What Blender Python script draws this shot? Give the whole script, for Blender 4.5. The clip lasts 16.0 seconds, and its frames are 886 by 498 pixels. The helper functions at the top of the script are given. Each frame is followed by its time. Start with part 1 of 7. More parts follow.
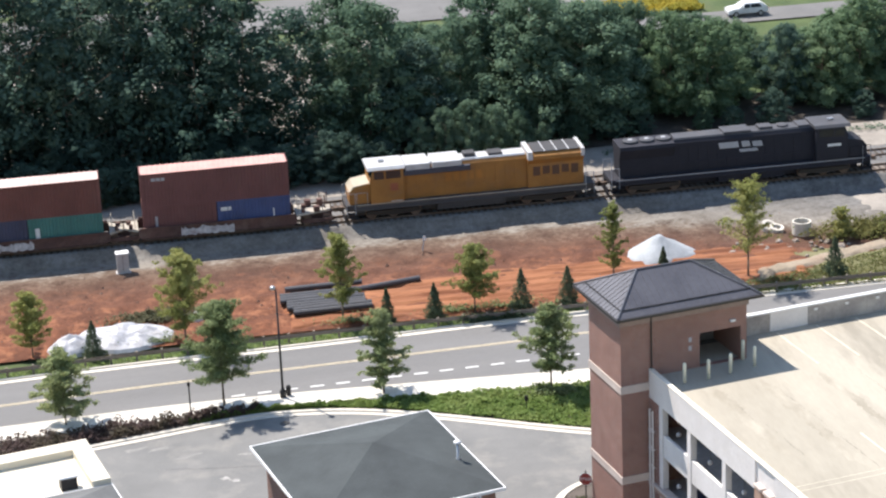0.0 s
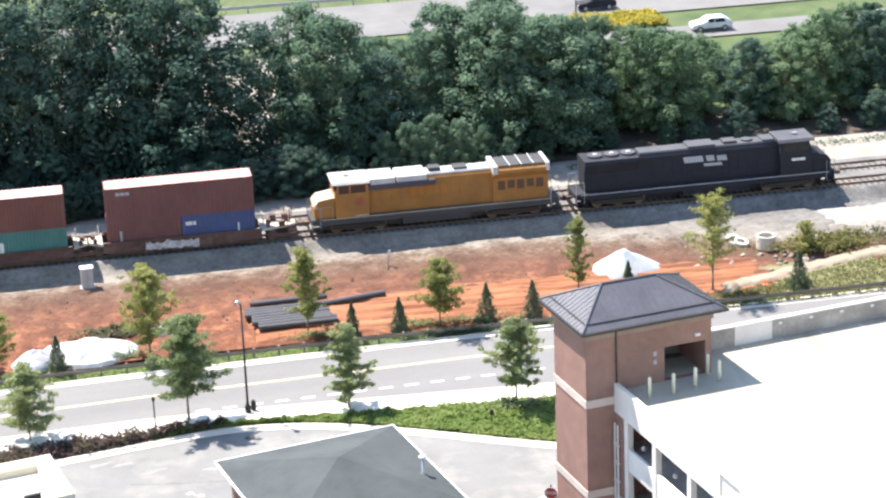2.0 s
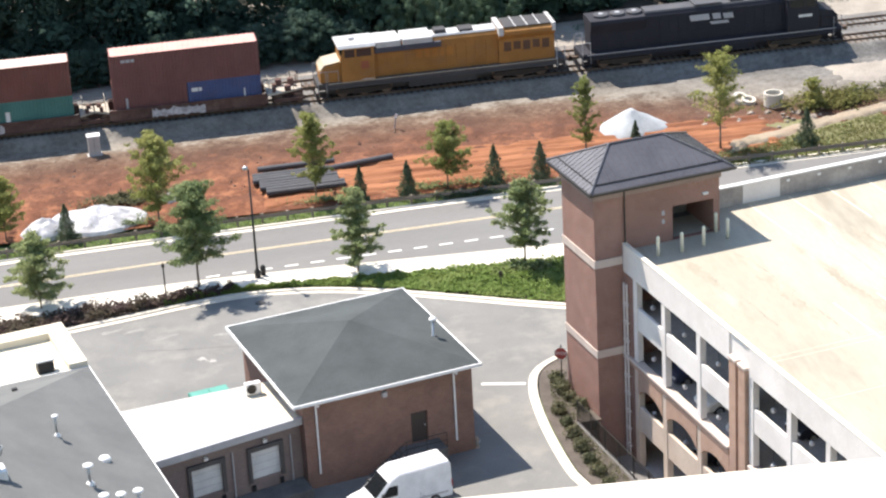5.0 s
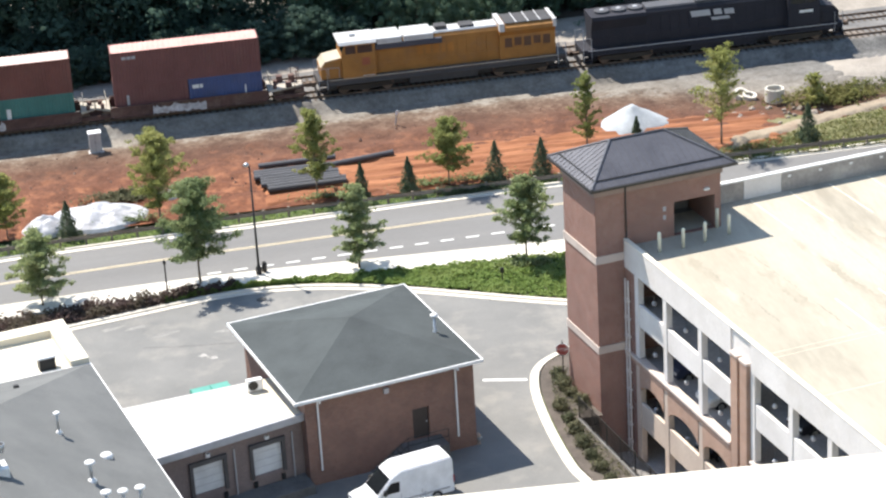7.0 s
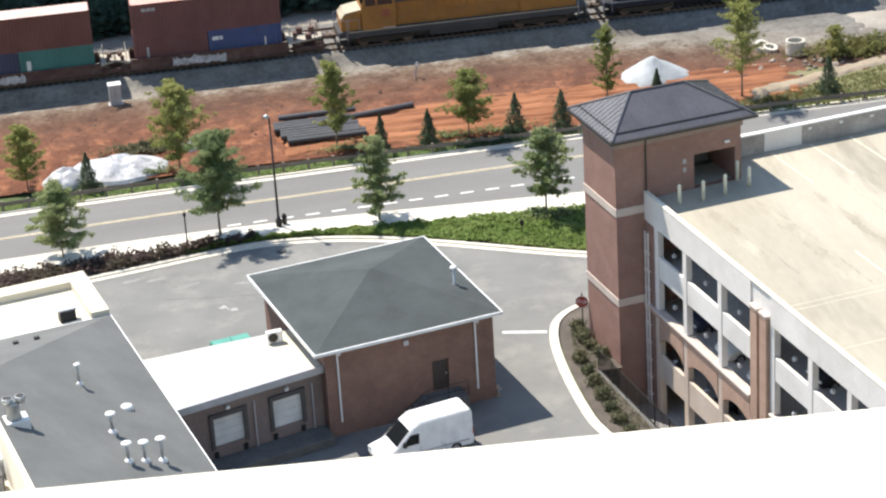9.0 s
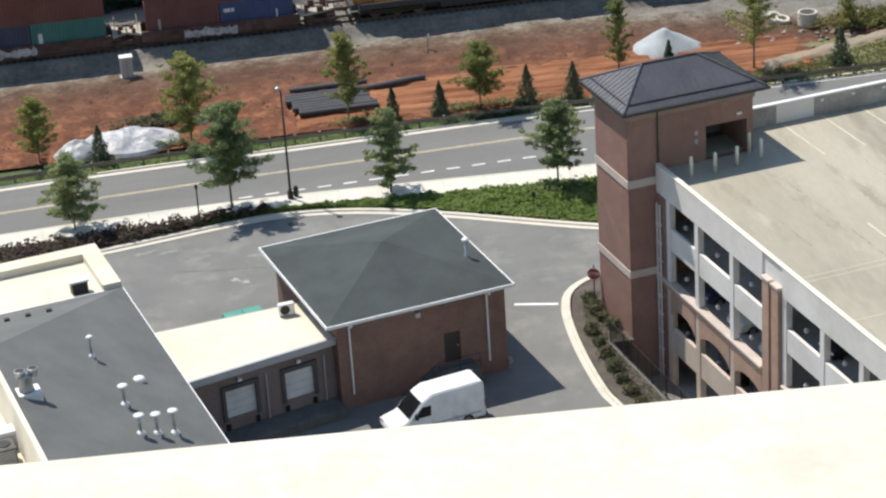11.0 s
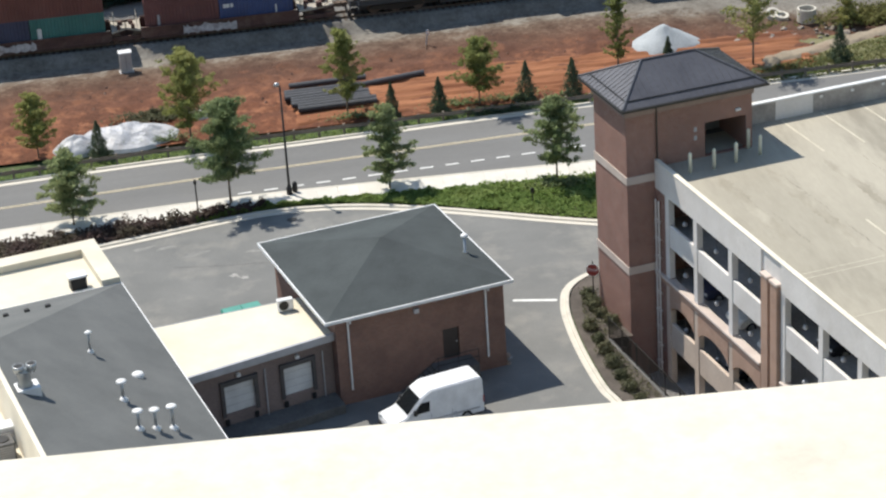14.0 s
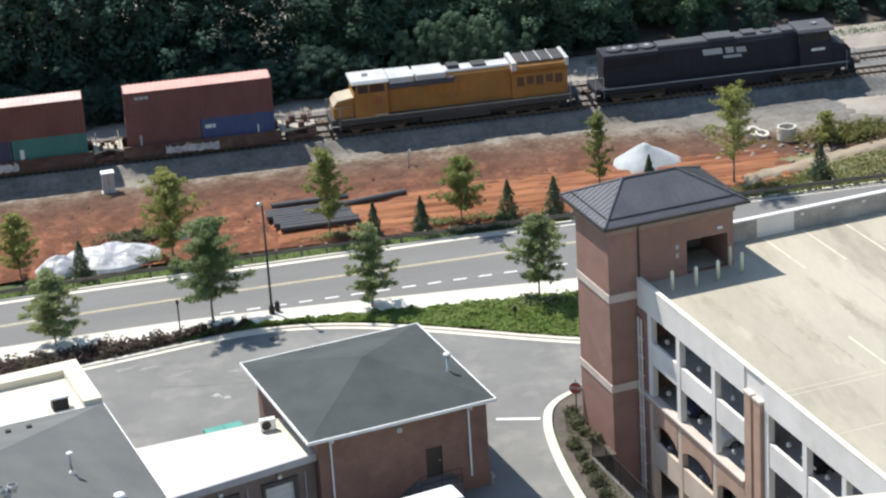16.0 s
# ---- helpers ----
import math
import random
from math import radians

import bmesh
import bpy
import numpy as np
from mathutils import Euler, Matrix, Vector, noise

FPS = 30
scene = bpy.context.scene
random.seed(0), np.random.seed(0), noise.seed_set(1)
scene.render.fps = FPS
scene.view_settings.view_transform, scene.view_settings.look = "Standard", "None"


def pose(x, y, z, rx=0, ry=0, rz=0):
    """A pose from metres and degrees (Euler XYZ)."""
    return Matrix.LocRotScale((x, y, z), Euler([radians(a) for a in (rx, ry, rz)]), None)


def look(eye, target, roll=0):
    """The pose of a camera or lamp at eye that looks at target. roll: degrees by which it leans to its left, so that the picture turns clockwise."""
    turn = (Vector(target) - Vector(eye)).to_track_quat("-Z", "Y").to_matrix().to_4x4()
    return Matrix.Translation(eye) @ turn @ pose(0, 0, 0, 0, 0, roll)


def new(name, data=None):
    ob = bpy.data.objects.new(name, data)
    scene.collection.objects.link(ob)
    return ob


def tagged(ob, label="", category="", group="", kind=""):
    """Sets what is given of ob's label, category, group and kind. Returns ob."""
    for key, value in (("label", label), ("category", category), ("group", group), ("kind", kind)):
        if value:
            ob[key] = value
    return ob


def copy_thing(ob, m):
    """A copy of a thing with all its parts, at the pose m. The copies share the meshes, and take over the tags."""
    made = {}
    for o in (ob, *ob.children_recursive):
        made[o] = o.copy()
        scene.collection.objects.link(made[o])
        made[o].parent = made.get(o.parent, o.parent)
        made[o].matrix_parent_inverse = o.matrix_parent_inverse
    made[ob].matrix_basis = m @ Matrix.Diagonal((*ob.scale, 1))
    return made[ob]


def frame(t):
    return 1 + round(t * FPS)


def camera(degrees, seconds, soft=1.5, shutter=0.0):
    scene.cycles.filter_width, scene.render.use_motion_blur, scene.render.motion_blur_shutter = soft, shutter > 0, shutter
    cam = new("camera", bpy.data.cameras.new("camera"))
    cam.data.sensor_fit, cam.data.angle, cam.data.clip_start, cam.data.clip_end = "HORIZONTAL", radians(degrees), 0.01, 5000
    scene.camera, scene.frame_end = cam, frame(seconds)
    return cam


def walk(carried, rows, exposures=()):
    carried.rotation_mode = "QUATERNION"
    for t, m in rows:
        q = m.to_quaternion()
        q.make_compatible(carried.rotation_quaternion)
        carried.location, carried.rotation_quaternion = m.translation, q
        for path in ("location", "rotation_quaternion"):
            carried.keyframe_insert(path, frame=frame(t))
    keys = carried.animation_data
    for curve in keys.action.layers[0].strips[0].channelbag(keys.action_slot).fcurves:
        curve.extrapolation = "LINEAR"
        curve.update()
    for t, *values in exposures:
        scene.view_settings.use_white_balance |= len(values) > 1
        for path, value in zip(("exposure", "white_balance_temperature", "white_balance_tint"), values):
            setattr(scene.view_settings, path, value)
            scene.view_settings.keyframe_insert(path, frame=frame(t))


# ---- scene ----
EXPOSURES = [(0.0, 0.77, 6980, 14), (0.5, 1.04, 6980, 14), (1.0, 1.12, 6980, 14), (1.5, 1.32, 7030, 14), (2.0, 1.5, 7030, 14), (2.5, 1.57, 7130, 14), (3.0, 1.45, 7280, 14), (5.5, 0.97, 7250, 13), (6.5, 0.95, 7150, 12), (7.5, 0.98, 7080, 11), (8.5, 0.83, 7130, 11), (9.2, 0.77, 7180, 10), (11.5, 0.12, 7040, 9), (12.5, 0.09, 7040, 9), (13.5, 0.32, 7040, 9), (14.5, 0.13, 7040, 9), (15.0, 0.33, 7100, 9), (15.5, 0.37, 7000, 9), (16.0, 0.53, 6900, 9)]
EYE = (0.0, 0.0, 68.20)
cam = camera(21.15, 16.0, soft=2.3)
ROWS = [
    (0.0, pose(*EYE, 69.597, 2.398, -9.835)),
    (0.5, pose(*EYE, 69.021, 2.119, -9.686)),
    (1.0, pose(*EYE, 69.410, 2.274, -9.960)),
    (1.5, pose(*EYE, 69.991, 2.259, -10.436)),
    (2.0, pose(*EYE, 69.913, 2.160, -10.646)),
    (2.5, pose(*EYE, 69.572, 1.702, -11.089)),
    (3.0, pose(*EYE, 67.029, 2.026, -10.578)),
    (3.2, pose(*EYE, 66.662, 2.282, -10.522)),
    (5.5, pose(*EYE, 66.579, 3.044, -10.803)),
    (6.0, pose(*EYE, 66.473, 3.003, -10.811)),
    (6.5, pose(*EYE, 66.412, 3.143, -10.783)),
    (7.0, pose(*EYE, 66.496, 3.145, -10.808)),
    (7.5, pose(*EYE, 66.255, 3.220, -10.632)),
    (8.0, pose(*EYE, 66.111, 3.294, -10.546)),
    (8.5, pose(*EYE, 65.871, 3.287, -10.542)),
    (9.0, pose(*EYE, 65.369, 3.283, -10.347)),
    (9.2, pose(*EYE, 64.698, 3.259, -10.209)),
    (11.5, pose(*EYE, 64.737, 3.468, -10.131)),
    (12.0, pose(*EYE, 64.991, 3.422, -10.259)),
    (12.5, pose(*EYE, 65.141, 3.516, -10.267)),
    (13.0, pose(*EYE, 65.203, 3.517, -10.267)),
    (13.5, pose(*EYE, 65.192, 3.500, -10.241)),
    (14.0, pose(*EYE, 64.613, 3.357, -10.099)),
    (14.5, pose(*EYE, 64.542, 3.552, -10.055)),
    (15.0, pose(*EYE, 65.731, 3.478, -10.288)),
    (15.5, pose(*EYE, 66.074, 3.254, -10.317)),
    (16.0, pose(*EYE, 67.451, 3.405, -10.583)),
]
walk(cam, ROWS, EXPOSURES)

# ---------------------------------------------------------------- light
SUN_FROM = Vector((-0.375, 0.48, 1.0)).normalized()
world = bpy.data.worlds.new("sky")
scene.world = world
world.use_nodes = True
wn = world.node_tree.nodes
sky = wn.new("ShaderNodeTexSky")
sky.sky_type, sky.sun_disc = "NISHITA", False
sky.sun_elevation = math.asin(SUN_FROM.z)
sky.sun_rotation = math.atan2(SUN_FROM.x, SUN_FROM.y)
sky.air_density, sky.dust_density, sky.ozone_density = 1.5, 0.4, 4.0
wn["Background"].inputs[1].default_value = 0.118
world.node_tree.links.new(sky.outputs[0], wn["Background"].inputs[0])
sun = new("sun", bpy.data.lights.new("sun", "SUN"))
sun.data.energy, sun.data.angle, sun.data.color = 4.6, radians(0.55), (1.0, 0.98, 0.945)
sun.matrix_world = look((-43, 200, 150), Vector((-43, 200, 150)) - SUN_FROM)

# ---------------------------------------------------------------- materials
def shader(name):
    m = bpy.data.materials.new(name)
    m.use_nodes = True
    nt = m.node_tree
    return m, nt, nt.nodes["Principled BSDF"]


def node(nt, kind, **values):
    n = nt.nodes.new(kind)
    for key, value in values.items():
        if key in n.inputs:
            n.inputs[key].default_value = value
    return n


def ramp(nt, source, c1, c2, lo=0.35, hi=0.65):
    r = nt.nodes.new("ShaderNodeValToRGB")
    r.color_ramp.elements[0].position, r.color_ramp.elements[1].position = lo, hi
    r.color_ramp.elements[0].color, r.color_ramp.elements[1].color = (*c1, 1), (*c2, 1)
    nt.links.new(source, r.inputs[0])
    return r.outputs[0]


def blend(nt, kind, fac, a, b):
    n = nt.nodes.new("ShaderNodeMixRGB")
    n.blend_type = kind
    for sock, value in zip(n.inputs, (fac, a, b)):
        if isinstance(value, (int, float)):
            sock.default_value = value
        elif isinstance(value, tuple):
            sock.default_value = (*value, 1)
        else:
            nt.links.new(value, sock)
    return n.outputs[0]


def surface(name, dark, light, rough=0.8, coarse=0.4, fine=6.0, bump=0.15, metal=0.0, stain=None, stain_scale=0.15, amount=0.5,
            each=0.0, stretch=(1, 1, 1), spec=0.4, grain_mix=0.8, streaked=False):
    """Two colours mixed by a coarse noise and a fine grain, stains with their own shape, and fine relief."""
    m, nt, b = shader(name)
    geo = nt.nodes.new("ShaderNodeNewGeometry")
    mp = nt.nodes.new("ShaderNodeMapping")
    mp.inputs["Scale"].default_value = stretch
    nt.links.new(geo.outputs["Position"], mp.inputs["Vector"])
    big = node(nt, "ShaderNodeTexNoise", Scale=coarse, Detail=6.0, Roughness=0.6)
    small = node(nt, "ShaderNodeTexNoise", Scale=fine, Detail=5.0, Roughness=0.7)
    for n in (big, small):
        nt.links.new(mp.outputs[0], n.inputs["Vector"])
    col = ramp(nt, big.outputs[0], dark, light)
    grain = ramp(nt, small.outputs[0], (0.72, 0.72, 0.72), (1.18, 1.18, 1.18), 0.3, 0.7)
    col = blend(nt, "MULTIPLY", grain_mix, col, grain)
    if stain:
        blot = node(nt, "ShaderNodeTexNoise", Scale=stain_scale, Detail=8.0, Roughness=0.65)
        nt.links.new(mp.outputs[0] if streaked else geo.outputs["Position"], blot.inputs["Vector"])
        mask = ramp(nt, blot.outputs[0], (0, 0, 0), (amount,) * 3, 0.5, 0.68)
        col = blend(nt, "MIX", mask, col, stain)
    if each:
        info = nt.nodes.new("ShaderNodeObjectInfo")
        tone = ramp(nt, info.outputs["Random"], (1 - each,) * 3, (1 + each,) * 3, 0.0, 1.0)
        col = blend(nt, "MULTIPLY", 1.0, col, tone)
    nt.links.new(col, b.inputs["Base Color"])
    b.inputs["Roughness"].default_value, b.inputs["Metallic"].default_value = rough, metal
    b.inputs["Specular IOR Level"].default_value = spec
    if bump:
        bp = node(nt, "ShaderNodeBump", Strength=bump, Distance=0.05)
        nt.links.new(small.outputs[0], bp.inputs["Height"])
        nt.links.new(bp.outputs[0], b.inputs["Normal"])
    return m


def brickwork(name, c1, c2, mortar, turn):
    """Running-bond brick, laid along walls that stand square to the given turn."""
    m, nt, b = shader(name)
    geo = nt.nodes.new("ShaderNodeNewGeometry")
    sep = nt.nodes.new("ShaderNodeSeparateXYZ")
    mp = nt.nodes.new("ShaderNodeMapping")
    mp.vector_type = "POINT"
    mp.inputs["Rotation"].default_value = (0, 0, -radians(turn))
    nt.links.new(geo.outputs["Position"], mp.inputs["Vector"])
    nt.links.new(mp.outputs[0], sep.inputs[0])
    add = nt.nodes.new("ShaderNodeMath")
    nt.links.new(sep.outputs[0], add.inputs[0])
    nt.links.new(sep.outputs[1], add.inputs[1])
    com = nt.nodes.new("ShaderNodeCombineXYZ")
    nt.links.new(add.outputs[0], com.inputs[0])
    nt.links.new(sep.outputs[2], com.inputs[1])
    br = node(nt, "ShaderNodeTexBrick", Scale=1.0)
    br.inputs["Brick Width"].default_value, br.inputs["Row Height"].default_value = 0.21, 0.075
    br.inputs["Mortar Size"].default_value = 0.008
    br.inputs["Color1"].default_value, br.inputs["Color2"].default_value = (*c1, 1), (*c2, 1)
    br.inputs["Mortar"].default_value = (*mortar, 1)
    nt.links.new(com.outputs[0], br.inputs["Vector"])
    big = node(nt, "ShaderNodeTexNoise", Scale=0.7, Detail=7.0, Roughness=0.65)
    nt.links.new(geo.outputs["Position"], big.inputs["Vector"])
    tone = ramp(nt, big.outputs[0], (0.8, 0.78, 0.78), (1.15, 1.13, 1.1), 0.3, 0.7)
    nt.links.new(blend(nt, "MULTIPLY", 0.9, br.outputs[0], tone), b.inputs["Base Color"])
    b.inputs["Roughness"].default_value = 0.88
    bp = node(nt, "ShaderNodeBump", Strength=0.4, Distance=0.01)
    nt.links.new(br.outputs["Fac"], bp.inputs["Height"])
    bp.invert = True
    nt.links.new(bp.outputs[0], b.inputs["Normal"])
    return m


def foliage(name, c1, c2, c3, gloss=0.62):
    m, nt, b = shader(name)
    geo = nt.nodes.new("ShaderNodeNewGeometry")
    info = nt.nodes.new("ShaderNodeObjectInfo")
    big = node(nt, "ShaderNodeTexNoise", Scale=0.45, Detail=3.0)
    nt.links.new(geo.outputs["Position"], big.inputs["Vector"])
    col = ramp(nt, geo.outputs["Random Per Island"], c1, c2, 0.0, 1.0)
    col = blend(nt, "MIX", ramp(nt, big.outputs[0], (0, 0, 0), (0.8, 0.8, 0.8), 0.42, 0.62), col, c3)
    col = blend(nt, "MULTIPLY", 1.0, col, ramp(nt, info.outputs["Random"], (0.8, 0.85, 0.8), (1.2, 1.15, 1.1), 0.0, 1.0))
    nt.links.new(col, b.inputs["Base Color"])
    b.inputs["Roughness"].default_value = gloss
    b.inputs["Specular IOR Level"].default_value = 0.10
    tr = nt.nodes.new("ShaderNodeBsdfTranslucent")
    nt.links.new(col, tr.inputs[0])
    mix = node(nt, "ShaderNodeMixShader")
    mix.inputs[0].default_value = 0.42
    nt.links.new(b.outputs[0], mix.inputs[1])
    nt.links.new(tr.outputs[0], mix.inputs[2])
    nt.links.new(mix.outputs[0], nt.nodes["Material Output"].inputs[0])
    return m


def plain(name, c, rough=0.5, metal=0.0, spec=0.5, coat=0.0):
    c2 = tuple(min(1.0, x * 1.12) for x in c)
    c1 = tuple(x * 0.9 for x in c)
    m = surface(name, c1, c2, rough, 0.9, 9.0, 0.02, metal, spec=spec, grain_mix=0.15)
    m.node_tree.nodes["Principled BSDF"].inputs["Coat Weight"].default_value = coat
    return m


GRASS = surface("grass", (0.048, 0.078, 0.026), (0.085, 0.118, 0.042), 0.95, 0.25, 9, 0.6, stain=(0.11, 0.105, 0.055), stain_scale=0.3)
FAR_ROAD = surface("far_asphalt", (0.13, 0.128, 0.124), (0.165, 0.162, 0.157), 0.9, 0.2, 10, 0.2, grain_mix=0.4)
ASPHALT = surface("road_asphalt", (0.150, 0.149, 0.146), (0.186, 0.184, 0.180), 0.9, 0.25, 14, 0.25, stain=(0.155, 0.155, 0.155), stain_scale=0.2, stretch=(0.15, 1, 1), grain_mix=0.45)
LOT = surface("lot_asphalt", (0.150, 0.152, 0.148), (0.192, 0.192, 0.185), 0.9, 0.18, 12, 0.25, stain=(0.26, 0.25, 0.228), stain_scale=0.28, amount=0.7, grain_mix=0.4)
PAVING = surface("sidewalk_concrete", (0.55, 0.52, 0.465), (0.65, 0.62, 0.56), 0.9, 0.5, 9, 0.1, each=0.05, grain_mix=0.35)
KERB = surface("kerb_concrete", (0.55, 0.51, 0.44), (0.66, 0.62, 0.54), 0.9, 0.6, 9, 0.1, stain=(0.38, 0.35, 0.3), stain_scale=0.6, grain_mix=0.4)
CLAY = surface("red_clay", (0.185, 0.066, 0.030), (0.36, 0.152, 0.074), 0.95, 0.7, 4.5, 0.7, stain=(0.16, 0.062, 0.034), stain_scale=0.5, amount=0.7, stretch=(0.16, 1.3, 1), streaked=True)
GRAVEL = surface("grey_gravel", (0.122, 0.121, 0.120), (0.200, 0.194, 0.185), 0.95, 0.3, 7, 0.9, stain=(0.22, 0.165, 0.125), stain_scale=0.25, amount=0.6)


def soil(name):
    """Bare ground that passes from red clay through brown, stony dirt to grey gravel up the bank, in uneven drifts."""
    m, nt, b = shader(name)
    geo = nt.nodes.new("ShaderNodeNewGeometry")
    sep = nt.nodes.new("ShaderNodeSeparateXYZ")
    nt.links.new(geo.outputs["Position"], sep.inputs[0])
    def calc(op, a, c):
        n = nt.nodes.new("ShaderNodeMath")
        n.operation = op
        for sock, v in zip(n.inputs, (a, c)):
            if isinstance(v, (int, float)):
                sock.default_value = v
            else:
                nt.links.new(v, sock)
        return n.outputs[0]
    noises = []
    for scale, detail in ((0.35, 6.0), (2.4, 6.0), (9.0, 4.0)):
        n = node(nt, "ShaderNodeTexNoise", Scale=scale, Detail=detail, Roughness=0.68)
        nt.links.new(geo.outputs["Position"], n.inputs["Vector"])
        noises.append(n.outputs[0])
    east = calc("MULTIPLY", calc("MAXIMUM", calc("SUBTRACT", sep.outputs[0], 40.0), 0.0), 0.3)
    up = calc("ADD", calc("SUBTRACT", sep.outputs[1], 170.7), calc("MINIMUM", east, 6.5))
    up = calc("ADD", up, calc("MULTIPLY", calc("SUBTRACT", noises[0], 0.5), 7.0))
    up = calc("ADD", up, calc("MULTIPLY", calc("SUBTRACT", noises[1], 0.5), 5.0))
    r = nt.nodes.new("ShaderNodeValToRGB")
    nt.links.new(calc("MULTIPLY", up, 1 / 18.0), r.inputs[0])
    # sunlit lip and train shadow are tinted into the last two gravel stops
    stops = ((0.0, (0.150, 0.052, 0.024)), (0.30, (0.118, 0.046, 0.025)), (0.48, (0.104, 0.052, 0.032)), (0.60, (0.134, 0.092, 0.066)), (0.70, (0.200, 0.182, 0.158)), (1.0, (0.150, 0.149, 0.146)))
    el = r.color_ramp.elements
    el[0].position, el[0].color = stops[0][0], (*stops[0][1], 1)
    el[1].position, el[1].color = stops[-1][0], (*stops[-1][1], 1)
    for at, c in stops[1:-1]:
        el.new(at).color = (*c, 1)
    col = blend(nt, "MULTIPLY", 0.9, r.outputs[0], ramp(nt, noises[1], (0.62, 0.62, 0.62), (1.3, 1.3, 1.3), 0.3, 0.7))
    col = blend(nt, "MULTIPLY", 0.8, col, ramp(nt, noises[0], (0.60, 0.58, 0.56), (1.28, 1.26, 1.22), 0.36, 0.64))
    col = blend(nt, "MULTIPLY", 0.8, col, ramp(nt, noises[2], (0.66, 0.66, 0.66), (1.25, 1.25, 1.25), 0.3, 0.7))
    low = ramp(nt, calc("MULTIPLY", up, 1 / 18.0), (1, 1, 1), (0, 0, 0), 0.12, 0.5)
    fresh = node(nt, "ShaderNodeTexNoise", Scale=0.75, Detail=7.0, Roughness=0.7)
    nt.links.new(geo.outputs["Position"], fresh.inputs["Vector"])
    scrape = blend(nt, "MULTIPLY", 1.0, ramp(nt, fresh.outputs[0], (0, 0, 0), (0.75, 0.75, 0.75), 0.5, 0.62), low)
    col = blend(nt, "MIX", scrape, col, (0.30, 0.122, 0.060))
    nt.links.new(col, b.inputs["Base Color"])
    b.inputs["Roughness"].default_value = 0.95
    bp = node(nt, "ShaderNodeBump", Strength=0.9, Distance=0.08)
    nt.links.new(noises[1], bp.inputs["Height"])
    nt.links.new(bp.outputs[0], b.inputs["Normal"])
    return m


SOIL = soil("clay_to_gravel_soil")
CLODS = surface("earth_clods", (0.20, 0.11, 0.075), (0.32, 0.20, 0.145), 0.95, 1.7, 6, 0.5, stain=(0.36, 0.30, 0.24), stain_scale=0.9, amount=0.5)
SAND = surface("pale_gravel", (0.25, 0.225, 0.195), (0.33, 0.30, 0.262), 0.95, 0.4, 6, 0.6)
MULCH = surface("mulch", (0.078, 0.066, 0.056), (0.125, 0.105, 0.09), 0.95, 0.8, 9, 0.8)
TAN = surface("tan_dirt", (0.25, 0.205, 0.15), (0.36, 0.30, 0.225), 0.95, 0.5, 5, 0.6, stain=(0.19, 0.12, 0.08), stain_scale=0.5, amount=0.6)
SEDGE = surface("pale_weeds", (0.125, 0.13, 0.055), (0.20, 0.19, 0.095), 0.95, 0.3, 5, 0.8, stain=(0.28, 0.235, 0.15), stain_scale=0.2, amount=0.4)
PAINT_W = surface("white_road_paint", (0.62, 0.62, 0.60), (0.78, 0.78, 0.76), 0.8, 1.2, 12, 0.05)
PAINT_Y = surface("yellow_road_paint", (0.54, 0.46, 0.32), (0.64, 0.56, 0.41), 0.8, 1.2, 12, 0.05)
BRICK_T = brickwork("tower_brick", (0.21, 0.096, 0.076), (0.272, 0.13, 0.104), (0.35, 0.295, 0.26), 10.5)
BRICK_A = brickwork("arch_brick", (0.36, 0.215, 0.155), (0.43, 0.265, 0.20), (0.45, 0.38, 0.33), 10.5)
BRICK_D = brickwork("dock_brick", (0.20, 0.105, 0.082), (0.25, 0.134, 0.105), (0.23, 0.18, 0.15), 12.2)
STONE = surface("cast_stone", (0.48, 0.40, 0.36), (0.58, 0.50, 0.45), 0.85, 0.7, 9, 0.1, grain_mix=0.3)
PRECAST = surface("precast_concrete", (0.64, 0.61, 0.595), (0.74, 0.71, 0.695), 0.85, 0.3, 6, 0.08, stain=(0.50, 0.46, 0.42), stain_scale=0.4, amount=0.35, grain_mix=0.25)
WEATHERED = surface("weathered_precast", (0.25, 0.23, 0.22), (0.38, 0.355, 0.335), 0.9, 0.5, 5, 0.1, stain=(0.48, 0.45, 0.42), stain_scale=0.5, amount=0.5, grain_mix=0.5)
PRECAST_T = surface("tan_precast", (0.52, 0.42, 0.35), (0.62, 0.52, 0.44), 0.85, 0.4, 6, 0.08, grain_mix=0.3)
JOINT = surface("joint_sealant", (0.47, 0.43, 0.34), (0.52, 0.48, 0.39), 0.85)
DECK = surface("deck_concrete", (0.32, 0.292, 0.235), (0.40, 0.366, 0.298), 0.88, 0.22, 5, 0.08, stain=(0.22, 0.20, 0.16), stain_scale=0.42, amount=0.7, streaked=True, stretch=(1, 0.22, 1), grain_mix=0.22)
SLAB = surface("stained_concrete", (0.10, 0.098, 0.095), (0.16, 0.155, 0.15), 0.9, 0.5, 6, 0.1)
SEAL = plain("worn_grey_rubber", (0.085, 0.078, 0.078), 0.8)
# dark grey that puts the shade inside the doorway into the colour
LOBBY_SHADE = surface("lobby_shade_paint", (0.13, 0.13, 0.13), (0.17, 0.168, 0.165), 0.85, 0.3, 5, 0.1)
INTERIOR = surface("garage_concrete", (0.42, 0.41, 0.41), (0.52, 0.51, 0.50), 0.9, 0.3, 5, 0.1)
METAL_ROOF = surface("standing_seam_metal", (0.082, 0.082, 0.094), (0.108, 0.108, 0.122), 0.40, 0.5, 4, 0.02, metal=0.3, grain_mix=0.3)
SHINGLE = surface("roof_shingles", (0.045, 0.053, 0.055), (0.064, 0.075, 0.077), 0.92, 0.35, 11, 0.5, stretch=(1, 1, 2.2), grain_mix=0.6)
